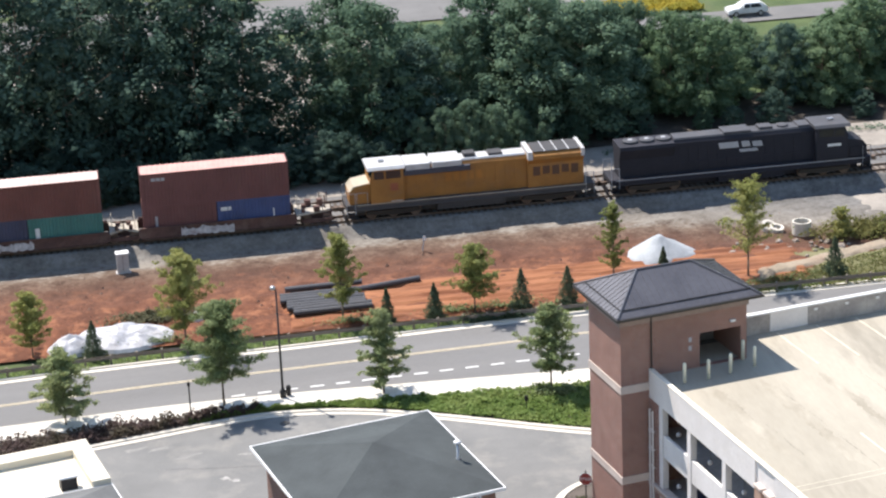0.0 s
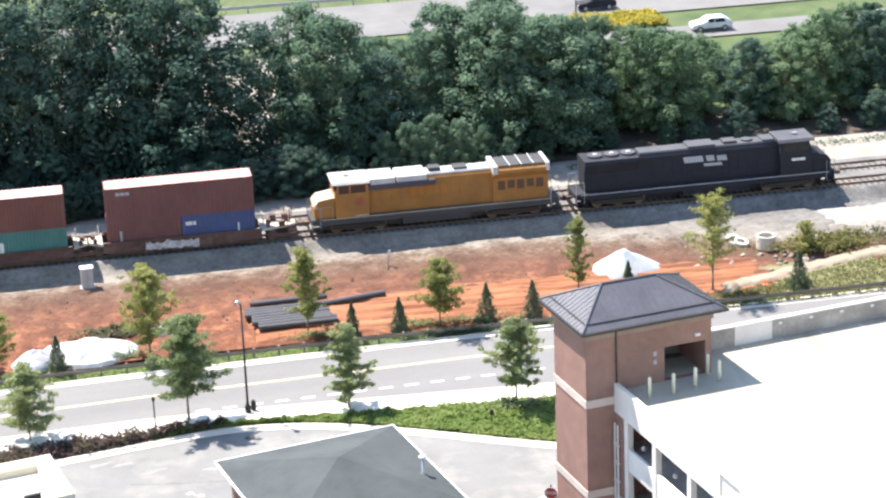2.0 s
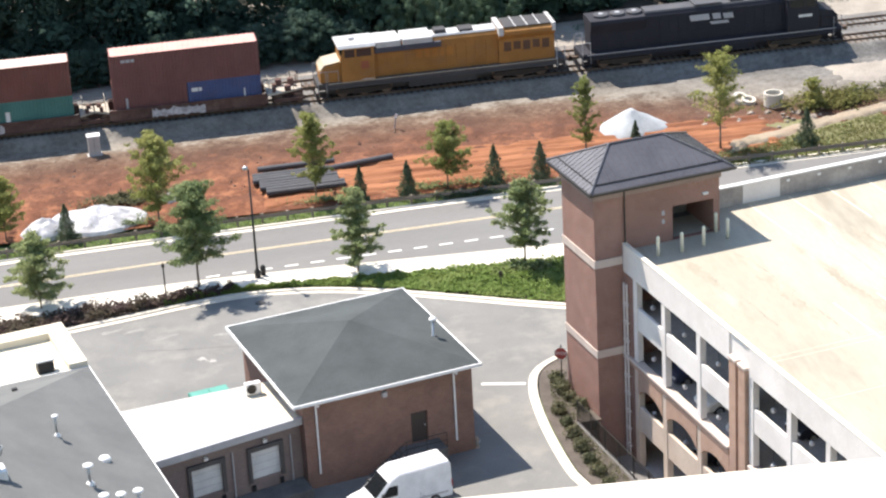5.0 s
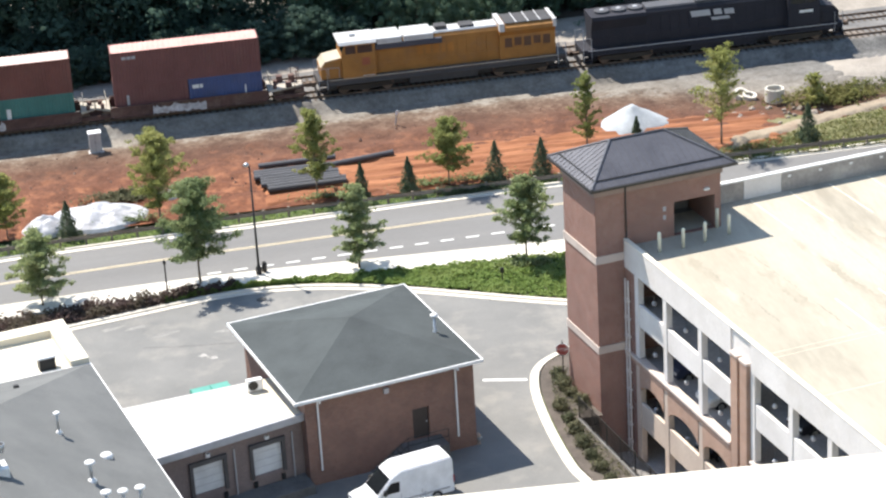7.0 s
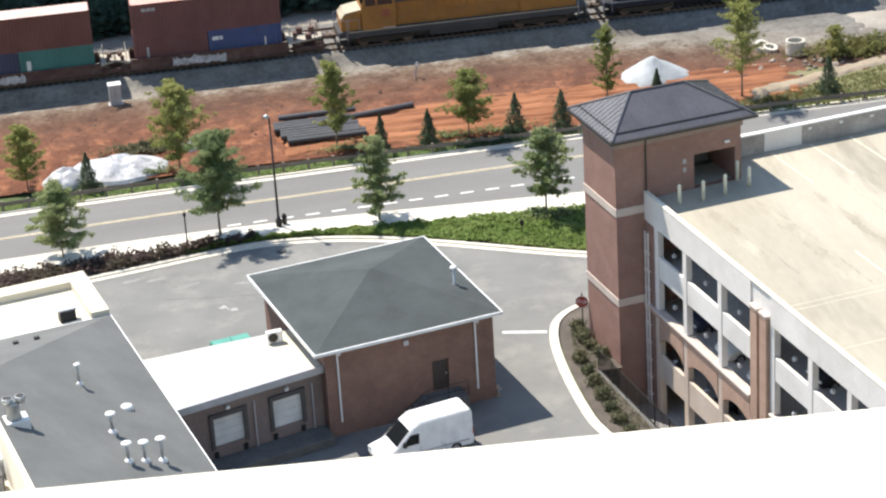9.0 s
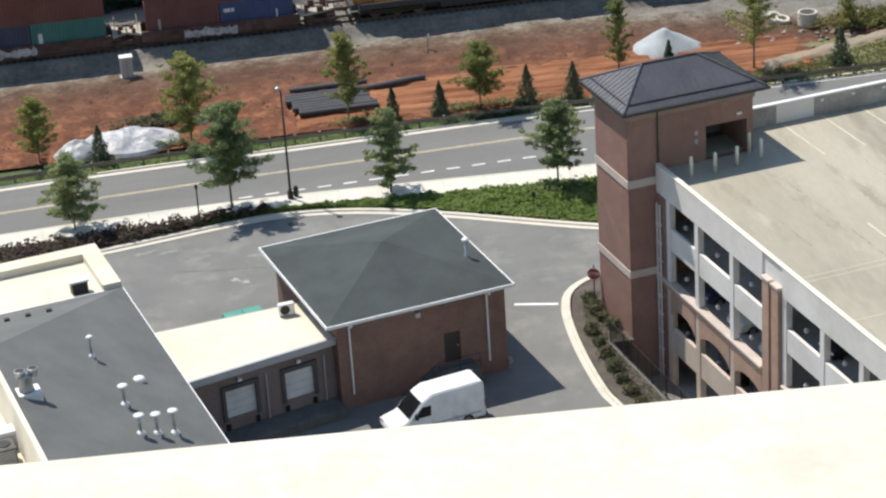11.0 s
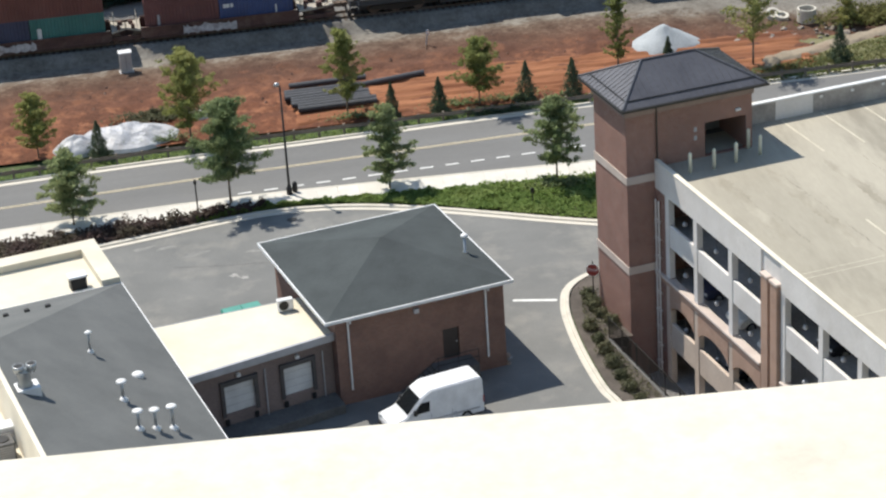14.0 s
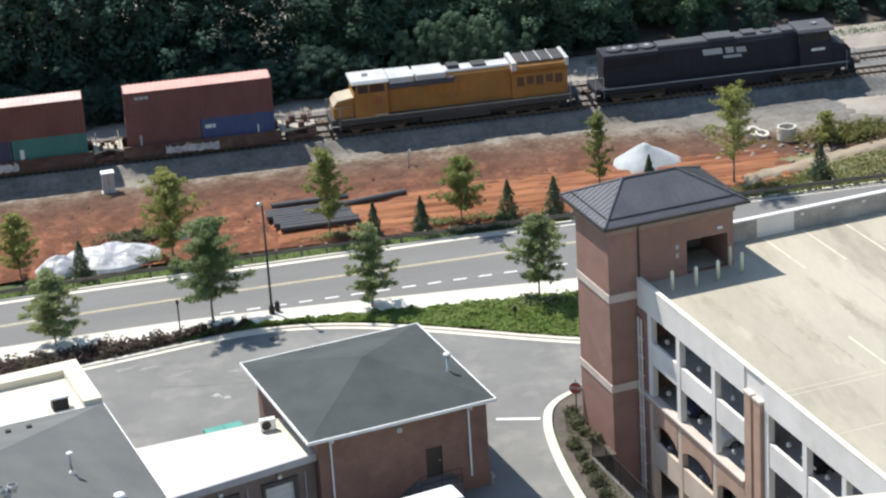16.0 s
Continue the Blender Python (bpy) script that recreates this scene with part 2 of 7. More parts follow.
SHINGLE_G = surface("grey_roof_shingles", (0.112, 0.117, 0.117), (0.143, 0.148, 0.147), 0.92, 0.3, 11, 0.4, stretch=(1, 1, 2.2), grain_mix=0.5)
MEMBRANE = surface("white_roof_membrane", (0.62, 0.57, 0.46), (0.70, 0.645, 0.53), 0.8, 0.3, 4, 0.04, stain=(0.54, 0.48, 0.37), stain_scale=0.25, amount=0.5, grain_mix=0.2)
TRIM = plain("white_trim", (0.72, 0.72, 0.72), 0.5)
GREYTRIM = plain("grey_metal_trim", (0.40, 0.40, 0.42), 0.45)
CREAM = surface("cream_stucco", (0.68, 0.62, 0.52), (0.78, 0.72, 0.61), 0.9, 0.4, 12, 0.2, grain_mix=0.3)
PARAPET = surface("parapet_stucco", (0.61, 0.565, 0.48), (0.68, 0.63, 0.535), 0.92, 3.0, 60, 0.06, stain=(0.40, 0.36, 0.29), stain_scale=16.0, amount=0.30, grain_mix=0.3)
DARKMETAL = plain("dark_bronze_metal", (0.035, 0.033, 0.032), 0.5, 0.4)
BLACK = plain("black_rubber", (0.015, 0.015, 0.016), 0.8)
GLASS = plain("dark_glass", (0.02, 0.024, 0.028), 0.15, 0.0, 0.5)
STEEL = plain("galvanised_steel", (0.42, 0.43, 0.44), 0.42, 0.8)
CORTEN = surface("weathered_guardrail", (0.19, 0.16, 0.13), (0.27, 0.23, 0.19), 0.85, 0.5, 8, 0.1)
BARK = surface("bark", (0.13, 0.10, 0.075), (0.22, 0.18, 0.14), 0.95, 1.5, 14, 0.6)
LEAF_STREET = foliage("street_tree_leaves", (0.15, 0.20, 0.092), (0.31, 0.365, 0.185), (0.33, 0.365, 0.19), 0.55)
LEAF_YOUNG = foliage("young_tree_leaves", (0.18, 0.205, 0.07), (0.34, 0.36, 0.13), (0.36, 0.36, 0.15), 0.65)
LEAF_WOOD = foliage("woodland_leaves", (0.042, 0.082, 0.072), (0.084, 0.142, 0.116), (0.110, 0.176, 0.136), 0.8)
LEAF_PALE = foliage("pale_woodland_leaves", (0.062, 0.116, 0.082), (0.120, 0.195, 0.134), (0.148, 0.225, 0.154), 0.8)
# brighter greens that carry sunlit crown tops in the leaf colour
LEAF_SUNLIT = foliage("sunlit_woodland_leaves", (0.080, 0.138, 0.082), (0.155, 0.240, 0.138), (0.185, 0.268, 0.16), 0.8)
LEAF_CONIFER = foliage("conifer_needles", (0.06, 0.095, 0.065), (0.115, 0.155, 0.10), (0.14, 0.175, 0.115), 0.6)
LEAF_BUSH = foliage("dull_shrub_leaves", (0.085, 0.094, 0.058), (0.145, 0.152, 0.092), (0.15, 0.15, 0.098))
LEAF_HEDGE = foliage("green_ground_cover", (0.13, 0.205, 0.058), (0.235, 0.325, 0.105), (0.25, 0.32, 0.115))
LEAF_DARK = foliage("dark_purple_shrub_leaves", (0.085, 0.062, 0.060), (0.155, 0.108, 0.105), (0.115, 0.105, 0.075))
LEAF_DRY = foliage("dry_weed_leaves", (0.13, 0.132, 0.048), (0.205, 0.195, 0.082), (0.155, 0.175, 0.062))
LEAF_GREY = foliage("grey_weed_leaves", (0.12, 0.115, 0.075), (0.19, 0.18, 0.125), (0.16, 0.17, 0.095))
LEAF_GOLD = foliage("golden_shrub_leaves", (0.30, 0.26, 0.04), (0.46, 0.38, 0.07), (0.30, 0.30, 0.07))
RUST = surface("rusty_brown_paint", (0.072, 0.038, 0.034), (0.118, 0.062, 0.052), 0.75, 0.8, 6, 0.15, stain=(0.20, 0.14, 0.11), stain_scale=1.0, amount=0.5)
RAILSTEEL = surface("rail_steel", (0.12, 0.085, 0.065), (0.20, 0.15, 0.12), 0.6, 2, 20, 0.05, metal=0.4)
TIE = surface("sleeper_wood", (0.055, 0.042, 0.034), (0.11, 0.087, 0.07), 0.95, 2, 12, 0.4, each=0.25)

# ---------------------------------------------------------------- small builders
def part(name, bm, material, parent=None, label="", smooth=False):
    me = bpy.data.meshes.new(name)
    bm.normal_update()
    bm.to_mesh(me)
    bm.free()
    mats = material if isinstance(material, (list, tuple)) else [material]
    for m in mats:
        me.materials.append(m)
    if smooth:
        for p in me.polygons:
            p.use_smooth = True
    ob = new(name, me)
    ob.parent = parent
    if label:
        ob["label"] = label
    return ob


def thing(name, m, label, category, group="", kind=""):
    """An Empty at the base of a thing."""
    ob = new(name)
    ob.empty_display_size = 0.3
    ob.matrix_world = m
    return tagged(ob, label, category, group, kind)


def box(bm, x0, x1, y0, y1, z0, z1, mi=0):
    vs = [bm.verts.new((x, y, z)) for z in (z0, z1) for y in (y0, y1) for x in (x0, x1)]
    for f in ((0, 2, 3, 1), (4, 5, 7, 6), (0, 1, 5, 4), (1, 3, 7, 5), (3, 2, 6, 7), (2, 0, 4, 6)):
        bm.faces.new([vs[i] for i in f]).material_index = mi
    return vs


def cube(x0, x1, y0, y1, z0, z1, bevel=0.0):
    bm = bmesh.new()
    box(bm, x0, x1, y0, y1, z0, z1)
    if bevel:
        bmesh.ops.bevel(bm, geom=bm.edges[:], offset=bevel, segments=1, affect="EDGES")
    return bm


def tube(bm, p, q, r0, r1=None, seg=8, cap=True, mi=0):
    p, q = Vector(p), Vector(q)
    r1 = r0 if r1 is None else r1
    d = (q - p).normalized()
    a = d.orthogonal().normalized()
    b = d.cross(a)
    rings = []
    for c, r in ((p, r0), (q, r1)):
        rings.append([bm.verts.new(c + (a * math.cos(t) + b * math.sin(t)) * r) for t in (2 * math.pi * i / seg for i in range(seg))])
    for i in range(seg):
        bm.faces.new((rings[0][i], rings[0][(i + 1) % seg], rings[1][(i + 1) % seg], rings[1][i])).material_index = mi
    if cap:
        bm.faces.new(rings[0][::-1]).material_index = mi
        bm.faces.new(rings[1]).material_index = mi


def lathe(bm, profile, centre=(0, 0, 0), seg=14, mi=0):
    """Turns a profile of (radius, height) round the upright axis."""
    rings = [[bm.verts.new((centre[0] + r * math.cos(2 * math.pi * i / seg), centre[1] + r * math.sin(2 * math.pi * i / seg), centre[2] + h)) for i in range(seg)] for r, h in profile]
    for a, b in zip(rings, rings[1:]):
        for i in range(seg):
            bm.faces.new((a[i], a[(i + 1) % seg], b[(i + 1) % seg], b[i])).material_index = mi
    bm.faces.new(rings[0][::-1]).material_index = mi
    bm.faces.new(rings[-1]).material_index = mi


def prism(bm, outline, lo, hi, axis="y", mi=0):
    """A solid from an outline (pairs) pushed along an axis from lo to hi."""
    def at(a, b, c):
        return {"x": (c, a, b), "y": (a, c, b), "z": (a, b, c)}[axis]
    r0 = [bm.verts.new(at(a, b, lo)) for a, b in outline]
    r1 = [bm.verts.new(at(a, b, hi)) for a, b in outline]
    n = len(outline)
    fs = [bm.faces.new(r0), bm.faces.new(r1[::-1])]
    for i in range(n):
        fs.append(bm.faces.new((r0[i], r1[i], r1[(i + 1) % n], r0[(i + 1) % n])))
    for f in fs:
        f.material_index = mi
    bmesh.ops.recalc_face_normals(bm, faces=fs)


def spline(points, steps=8):
    """A smooth line through a few control points."""
    pts = [Vector(p) for p in points]
    pts = [2 * pts[0] - pts[1]] + pts + [2 * pts[-1] - pts[-2]]
    out = []
    for a, b, c, d in zip(pts, pts[1:], pts[2:], pts[3:]):
        for i in range(steps):
            t = i / steps
            out.append(0.5 * ((2 * b) + (c - a) * t + (2 * a - 5 * b + 4 * c - d) * t * t + (3 * b - a - 3 * c + d) * t ** 3))
    out.append(pts[-2])
    return out


def along(bm, line, section, mi=0):
    """Sweeps a section of (to the left, up) along a line of points."""
    rings = []
    for i, p in enumerate(line):
        d = (line[min(i + 1, len(line) - 1)] - line[max(i - 1, 0)]).normalized()
        left = Vector((-d.y, d.x, 0)).normalized()
        rings.append([bm.verts.new(p + left * a + Vector((0, 0, b))) for a, b in section])
    n = len(section)
    for a, b in zip(rings, rings[1:]):
        for i in range(n):
            bm.faces.new((a[i], a[(i + 1) % n], b[(i + 1) % n], b[i])).material_index = mi
    bm.faces.new(rings[0][::-1]).material_index = mi
    bm.faces.new(rings[-1]).material_index = mi
    bmesh.ops.recalc_face_normals(bm, faces=bm.faces[:])


PROFILE = ((-600, -0.35), (100, -0.35), (118, -0.06), (163.6, -0.06), (165.5, 0.0), (168, 0.30), (174, 0.45), (180.8, 0.62), (182.6, 0.42), (184.1, 0.44), (185.4, 1.25),
           (193.0, 1.25), (193.8, 1.15), (197, 1.30), (235, 2.0), (300, 2.2), (5000, 2.2))


def lay(y):
    """The height of the ground, which rises from the road to the railway."""
    for (a, za), (b, zb) in zip(PROFILE, PROFILE[1:]):
        if y <= b:
            return za + (zb - za) * (y - a) / (b - a)
    return 2.2


def sheet(x0, x1, y0, y1, dx, dy, rough, lift, scale=0.5, seed=0):
    """A patch of ground on the lie of the land, with its own unevenness."""
    bm = bmesh.new()
    nx, ny = max(1, int((x1 - x0) / dx)), max(1, int((y1 - y0) / dy))
    grid = []
    for j in range(ny + 1):
        y = y0 + (y1 - y0) * j / ny
        rowv = []
        for i in range(nx + 1):
            x = x0 + (x1 - x0) * i / nx
            edge = min(1.0, 4.0 * min(j, ny - j) / ny) if ny > 3 else 1.0
            h = noise.fractal(Vector((x * scale, y * scale, seed)), 0.9, 2.1, 4) * rough * edge if rough else 0.0
            rowv.append(bm.verts.new((x, y, lay(y) + lift + h)))
        grid.append(rowv)
    for a, b in zip(grid, grid[1:]):
        for i in range(nx):
            bm.faces.new((a[i], a[i + 1], b[i + 1], b[i]))
    return bm

# ---------------------------------------------------------------- ground, roads, pavement
def build_ground():
    bm = bmesh.new()
    xs = (-4000, -600, -120, -60, 28.6, 95, 130, 600, 4000)
    ys = [y for y, _ in PROFILE if y > -600]
    ys = [-3000, -60, 60] + ys[0:2] + [131] + ys[2:]
    grid = [[bm.verts.new((x, y, lay(y) - (0.5 if 166 < y < 200 else 0.05))) for x in xs] for y in ys]
    for j in range(len(ys) - 1):
        for i in range(len(xs) - 1):
            if xs[i] == 28.6 and 60 <= ys[j] < 131:
                continue            # the garage's pit
            bm.faces.new((grid[j][i], grid[j][i + 1], grid[j + 1][i + 1], grid[j + 1][i]))
    tagged(part("ground", bm, GRASS), "green and dry grass ground between roads and railway", "ground", kind="structure")


build_ground()


def course(*knots):
    """A gently bending line across the place: its y for a given x."""
    def at(x):
        for (a, ya), (b, yb) in zip(knots, knots[1:]):
            if x <= b or b == knots[-1][0]:
                return ya + (yb - ya) * (x - a) / (b - a)
    return at


def drawn(at, x0, x1, z=0.0, step=3.0):
    """Points along such a line, a few metres apart."""
    n = int((x1 - x0) / step)
    return [Vector((x0 + (x1 - x0) * k / n, at(x0 + (x1 - x0) * k / n), z)) for k in range(n + 1)]


# the kerb line of the pavement, the centre line, the far gutter and the guardrail
SW = course((-140, 147.0), (-60, 151.3), (-7.8, 154.5), (2, 155.05), (8.1, 155.2), (16.2, 154.85), (26.8, 154.15), (34.4, 153.65), (60, 152.5), (180, 148.5))
CENTRE = course((-140, 151.0), (-60, 154.9), (-7.8, 158.5), (0.3, 159.1), (6.5, 159.45), (15, 159.75), (25.4, 160.15), (36, 160.6), (60, 161.0), (180, 161.0))
FAR = course((-140, 154.5), (-60, 158.9), (-7.8, 162.45), (0, 162.85), (6, 163.05), (13, 163.15), (20, 163.4), (26, 163.7), (36, 163.88), (60, 164.05), (180, 164.1))
RAIL_LINE = course((-140, 155.6), (-60, 159.6), (-7.8, 163.35), (0.6, 163.95), (11, 164.3), (20, 164.5), (60, 164.6), (180, 164.7))
road_bm = sheet(-140, 180, 149.5, 164.2, 4, 2, 0.0, 0.045)
for v in road_bm.verts:
    if v.co.y > 164.1:
        v.co.y = FAR(v.co.x) + 0.1
    elif v.co.y > 155:
        v.co.y = min(v.co.y, FAR(v.co.x) - 0.5)
tagged(part("road", road_bm, ASPHALT), "grey asphalt two-lane road with faded surface", "road", kind="structure")


def build_markings():
    bm = bmesh.new()
    for off in (-0.11, 0.11):
        along(bm, [p + Vector((0, off, 0)) for p in drawn(CENTRE, -140, 180, 0.0)], ((-0.055, 0), (-0.055, 0.006), (0.055, 0.006), (0.055, 0)))
    tagged(part("centre_line", bm, PAINT_Y), "double yellow painted centre line on the road", "road marking", kind="structure")
    me = None
    for k in range(14):
        x = 9.27 + 1.9 * k
        if me is None:
            ob = part("dash", cube(-0.5, 0.5, -0.10, 0.10, 0, 0.006), PAINT_W)
            me = ob.data
        else:
            ob = new("dash", me)
        ob.matrix_world = pose(x, 155.85 + 0.036 * (x - 9.27), 0.0, 0, 0, 2.1)
        tagged(ob, "short white painted dash on the road", "road marking", "lane dashes", "structure")


build_markings()
KERB_SECTION = ((0, -0.1), (0, 0.13), (0.03, 0.15), (0.15, 0.15), (0.17, 0.12), (0.17, -0.1))


def kerb_line(name, pts, label, width=1.0, steps=8, section=KERB_SECTION):
    bm = bmesh.new()
    along(bm, spline(pts, steps), [(a * width, b) for a, b in section])
    return tagged(part(name, bm, KERB), label, "kerb", kind="structure")


kerb_line("kerb_far", drawn(FAR, -140, 180, 0.0, 8), "pale concrete kerb and gutter along the far road edge", 1.0, 2, ((0, -0.1), (0, 0.035), (0.5, 0.03), (0.53, 0.13), (0.56, 0.15), (0.72, 0.15), (0.72, -0.1)))
kerb_line("kerb_near", [p - Vector((0, 0.2, 0)) for p in drawn(SW, -140, 140, 0.0, 8)], "pale concrete kerb along the pavement", 1.2, 2)
LOT_NORTH = [(-60, 138.5, 0), (-20, 145.9, 0), (-0.5, 149.6, 0), (8.3, 151.4, 0), (12.5, 151.6, 0), (17, 150.7, 0), (22.2, 148.5, 0), (32.2, 143.2, 0), (38, 141.4, 0)]
ISLAND = [(36, 138.3, 0), (32.2, 136.8, 0), (30.3, 135.75, 0), (28.96, 134.83, 0), (28.16, 133.8, 0), (27.75, 132.66, 0), (27.38, 130.7, 0), (27.17, 127.6, 0), (27.15, 124.1, 0), (27.33, 120.6, 0), (27.79, 118.3, 0), (29.4, 110.0, 0), (31.2, 100.0, 0), (33.7, 80.0, 0)]
kerb_line("kerb_lot", LOT_NORTH, "curved pale concrete kerb and gutter round the lot", 1.0, 8, ((-0.38, -0.1), (-0.38, 0.05), (0.05, 0.04), (0.09, 0.14), (0.12, 0.155), (0.42, 0.155), (0.42, -0.1)))
kerb_line("kerb_island", ISLAND, "wide curved pale concrete kerb and gutter round the planting bed", -0.98, 8, ((0, -0.1), (0, 0.155), (0.19, 0.155), (0.22, 0.14), (0.26, 0.04), (0.58, 0.05), (0.58, -0.1)))


def strips(name, rows, z, material, label, category):
    """A flat surface from pairs of edge points, row by row."""
    bm = bmesh.new()
    for run in rows:
        vs = [(bm.verts.new((*a, z)), bm.verts.new((*b, z))) for a, b in run]
        for (a, b), (c, d) in zip(vs, vs[1:]):
            bm.faces.new((a, b, d, c))
    for f in bm.faces:
        f.normal_update()
        if f.normal.z < 0:
            f.normal_flip()
    return tagged(part(name, bm, material), label, category, kind="structure")


north, island = spline(LOT_NORTH), spline(ISLAND)


def on_line(line, key, value):
    """Where a line is crossed: its y for a given x (key 0), or its x for a given y (key 1)."""
    for a, b in zip(line, line[1:]):
        if min(a[key], b[key]) <= value <= max(a[key], b[key]) and a[key] != b[key]:
            return a[1 - key] + (b[1 - key] - a[1 - key]) * (value - a[key]) / (b[key] - a[key])
    return (line[0] if abs(line[0][key] - value) < abs(line[-1][key] - value) else line[-1])[1 - key]


west = [-60 + 86.9 * k / 60 for k in range(61)]
east = [26.9 + 11.0 * k / 24 for k in range(25)]
low = [62 + 70.0 * k / 36 for k in range(37)]
strips("parking_lot", [[((x, 62), (x, on_line(north, 0, x))) for x in west],
                       [((x, on_line(island[:57], 0, x)), (x, on_line(north, 0, x))) for x in east],
                       [((26.9, y), (max(26.9, on_line(island, 1, y)), y)) for y in low if y < 127]], 0.02, LOT, "worn grey asphalt service yard with pale stains", "pavement")
bed_x = [-60 + 0.5 * k for k in range(196)]
strips("planting_bed", [[((x, on_line(north, 0, x) + 0.1), (x, SW(x) - 2.3 + sum(1.0 * math.exp(-((x - t) / 0.8) ** 2) for t in (-2.95, 8.12, 19.4)))) for x in bed_x]], 0.10, MULCH, "dark mulch planting bed behind the pavement", "bed")


def build_lot_wear():
    """Dried white splashes, pale scuffs and a tar-filled crack on the yard's asphalt."""
    def blot(name, x, y, rx, ry, seed, material, label, turn=0.0):
        bm = bmesh.new()
        vs = []
        for i in range(26):
            a = 2 * math.pi * i / 26
            f = 1 + 0.75 * noise.noise(Vector((math.cos(a) * 1.7, math.sin(a) * 1.7, seed)))
            u, w = rx * f * math.cos(a), ry * f * math.sin(a)
            vs.append(bm.verts.new((x + u * math.cos(turn) - w * math.sin(turn), y + u * math.sin(turn) + w * math.cos(turn), 0.026)))
        bm.faces.new(vs)
        tagged(part(name, bm, material), label, "stain", kind="structure")
    white = surface("dried_white_splash", (0.25, 0.245, 0.235), (0.38, 0.37, 0.35), 0.9, 3.0, 14, 0.1)
    scuff = surface("pale_scuff", (0.20, 0.198, 0.19), (0.27, 0.265, 0.25), 0.9, 1.4, 10, 0.1)
    for k, (x, y, rx, ry) in enumerate(((7.25, 142.5, 0.34, 0.22), (7.85, 142.0, 0.30, 0.20), (7.5, 142.15, 0.12, 0.1))):
        blot("white_splash", x, y, rx, ry, 3.1 * k, white, "dried white splash on the asphalt", 0.4 * k)
    for k, (x, y, rx, ry) in enumerate(((1.5, 148.5, 0.8, 0.25), (3.1, 148.2, 0.7, 0.2), (5.0, 146.6, 0.9, 0.3), (9.6, 146.0, 1.1, 0.3), (22.0, 142.0, 1.2, 0.4))):
        blot("pale_scuff", x, y, rx, ry, 11 + 2.3 * k, scuff, "pale scuffed patch on the asphalt", 0.2)
    bm = bmesh.new()
    rng = random.Random(12)
    x, y, edge = 3.2, 144.9, []
    for k in range(34):
        x, y = x + 0.2, y - 0.028 + rng.uniform(-0.05, 0.05)
        h = rng.uniform(0.015, 0.05)
        edge.append((bm.verts.new((x, y - h, 0.027)), bm.verts.new((x, y + h, 0.027))))
    for a, b in zip(edge, edge[1:]):
        bm.faces.new((a[0], b[0], b[1], a[1]))
    tagged(part("tar_crack", bm, SLAB), "tar-filled crack across the asphalt", "crack", kind="structure")


build_lot_wear()
GAR = pose(30.34, 126.73, 0, 0, 0, 10.5)


def gar(x, y, z=0.0):
    return GAR @ Vector((x, y, z))


def inner_x(y):
    if y > gar(0, 4.7).y:
        return 36.0
    a, b = (gar(-1.40, 0), gar(-1.40, -62)) if y < gar(-1.40, 0).y else (gar(0.02, 0), gar(0.02, 12))
    return a.x + (b.x - a.x) * (y - a.y) / (b.y - a.y)


cut = gar(-1.40, 0).y
strips("island_bed", [[((on_line(island, 1, y) + 0.1, y), (inner_x(y), y)) for y in [66 + (cut - 66.01) * k / 40 for k in range(41)]],
                      [((on_line(island, 1, y) + 0.1, y), (inner_x(y), y)) for y in [cut + (138.0 - cut) * k / 30 for k in range(31)]]], 0.10, MULCH, "mulched planting bed between the kerb and the garage", "bed")
bm = bmesh.new()
stop_line = [Vector((24.27, 133.5, 0.02)), Vector((27.0, 132.75, 0.02))]
along(bm, stop_line, ((-0.15, 0), (-0.15, 0.006), (0.15, 0.006), (0.15, 0)))
tagged(part("stop_line", bm, PAINT_W), "white painted stop line on the asphalt", "road marking", kind="structure")

pav = tagged(new("pavement"), "pale concrete pavement slabs beside the road", "pavement", kind="structure")
slab = None
for k in range(-40, 70):
    x = 1.5 * k
    if slab is None:
        ob = part("slab", cube(-0.748, 0.748, -1.12, 1.12, 0.0, 0.15, 0.008), PAVING, pav)
        slab = ob.data
    else:
        ob = new("slab", slab)
        ob.parent = pav
    ob.matrix_world = pose(x, SW(x) - 0.24 - 1.13, 0.0, 0, 0, math.degrees(math.atan((SW(x + 0.8) - SW(x - 0.8)) / 1.6)))

def ragged(bm, x0, x1, y0, y1, reach=0.9, drop=0.6, seed=2):
    """Lets the edges of a patch dip unevenly under its neighbours."""
    for v in bm.verts:
        e = min(v.co.x - x0, x1 - v.co.x, v.co.y - y0, y1 - v.co.y)
        e += reach * (0.55 * noise.noise(Vector((v.co.x * 0.35, v.co.y * 0.35, seed))) + 0.45 * noise.noise(Vector((v.co.x * 1.3, v.co.y * 1.3, seed + 4))))
        if e < reach:
            v.co.z -= drop * (1 - e / reach) ** 1.5
    return bm


# the red clay bank, the gravel shoulder and the railway bed
tagged(part("clay_bank", sheet(-60, 72, 166.3, 181.5, 0.35, 0.3, 0.25, 0.03, 0.55, 3), SOIL, smooth=True), "bare brown-red clay bank beside the railway", "ground", kind="structure")


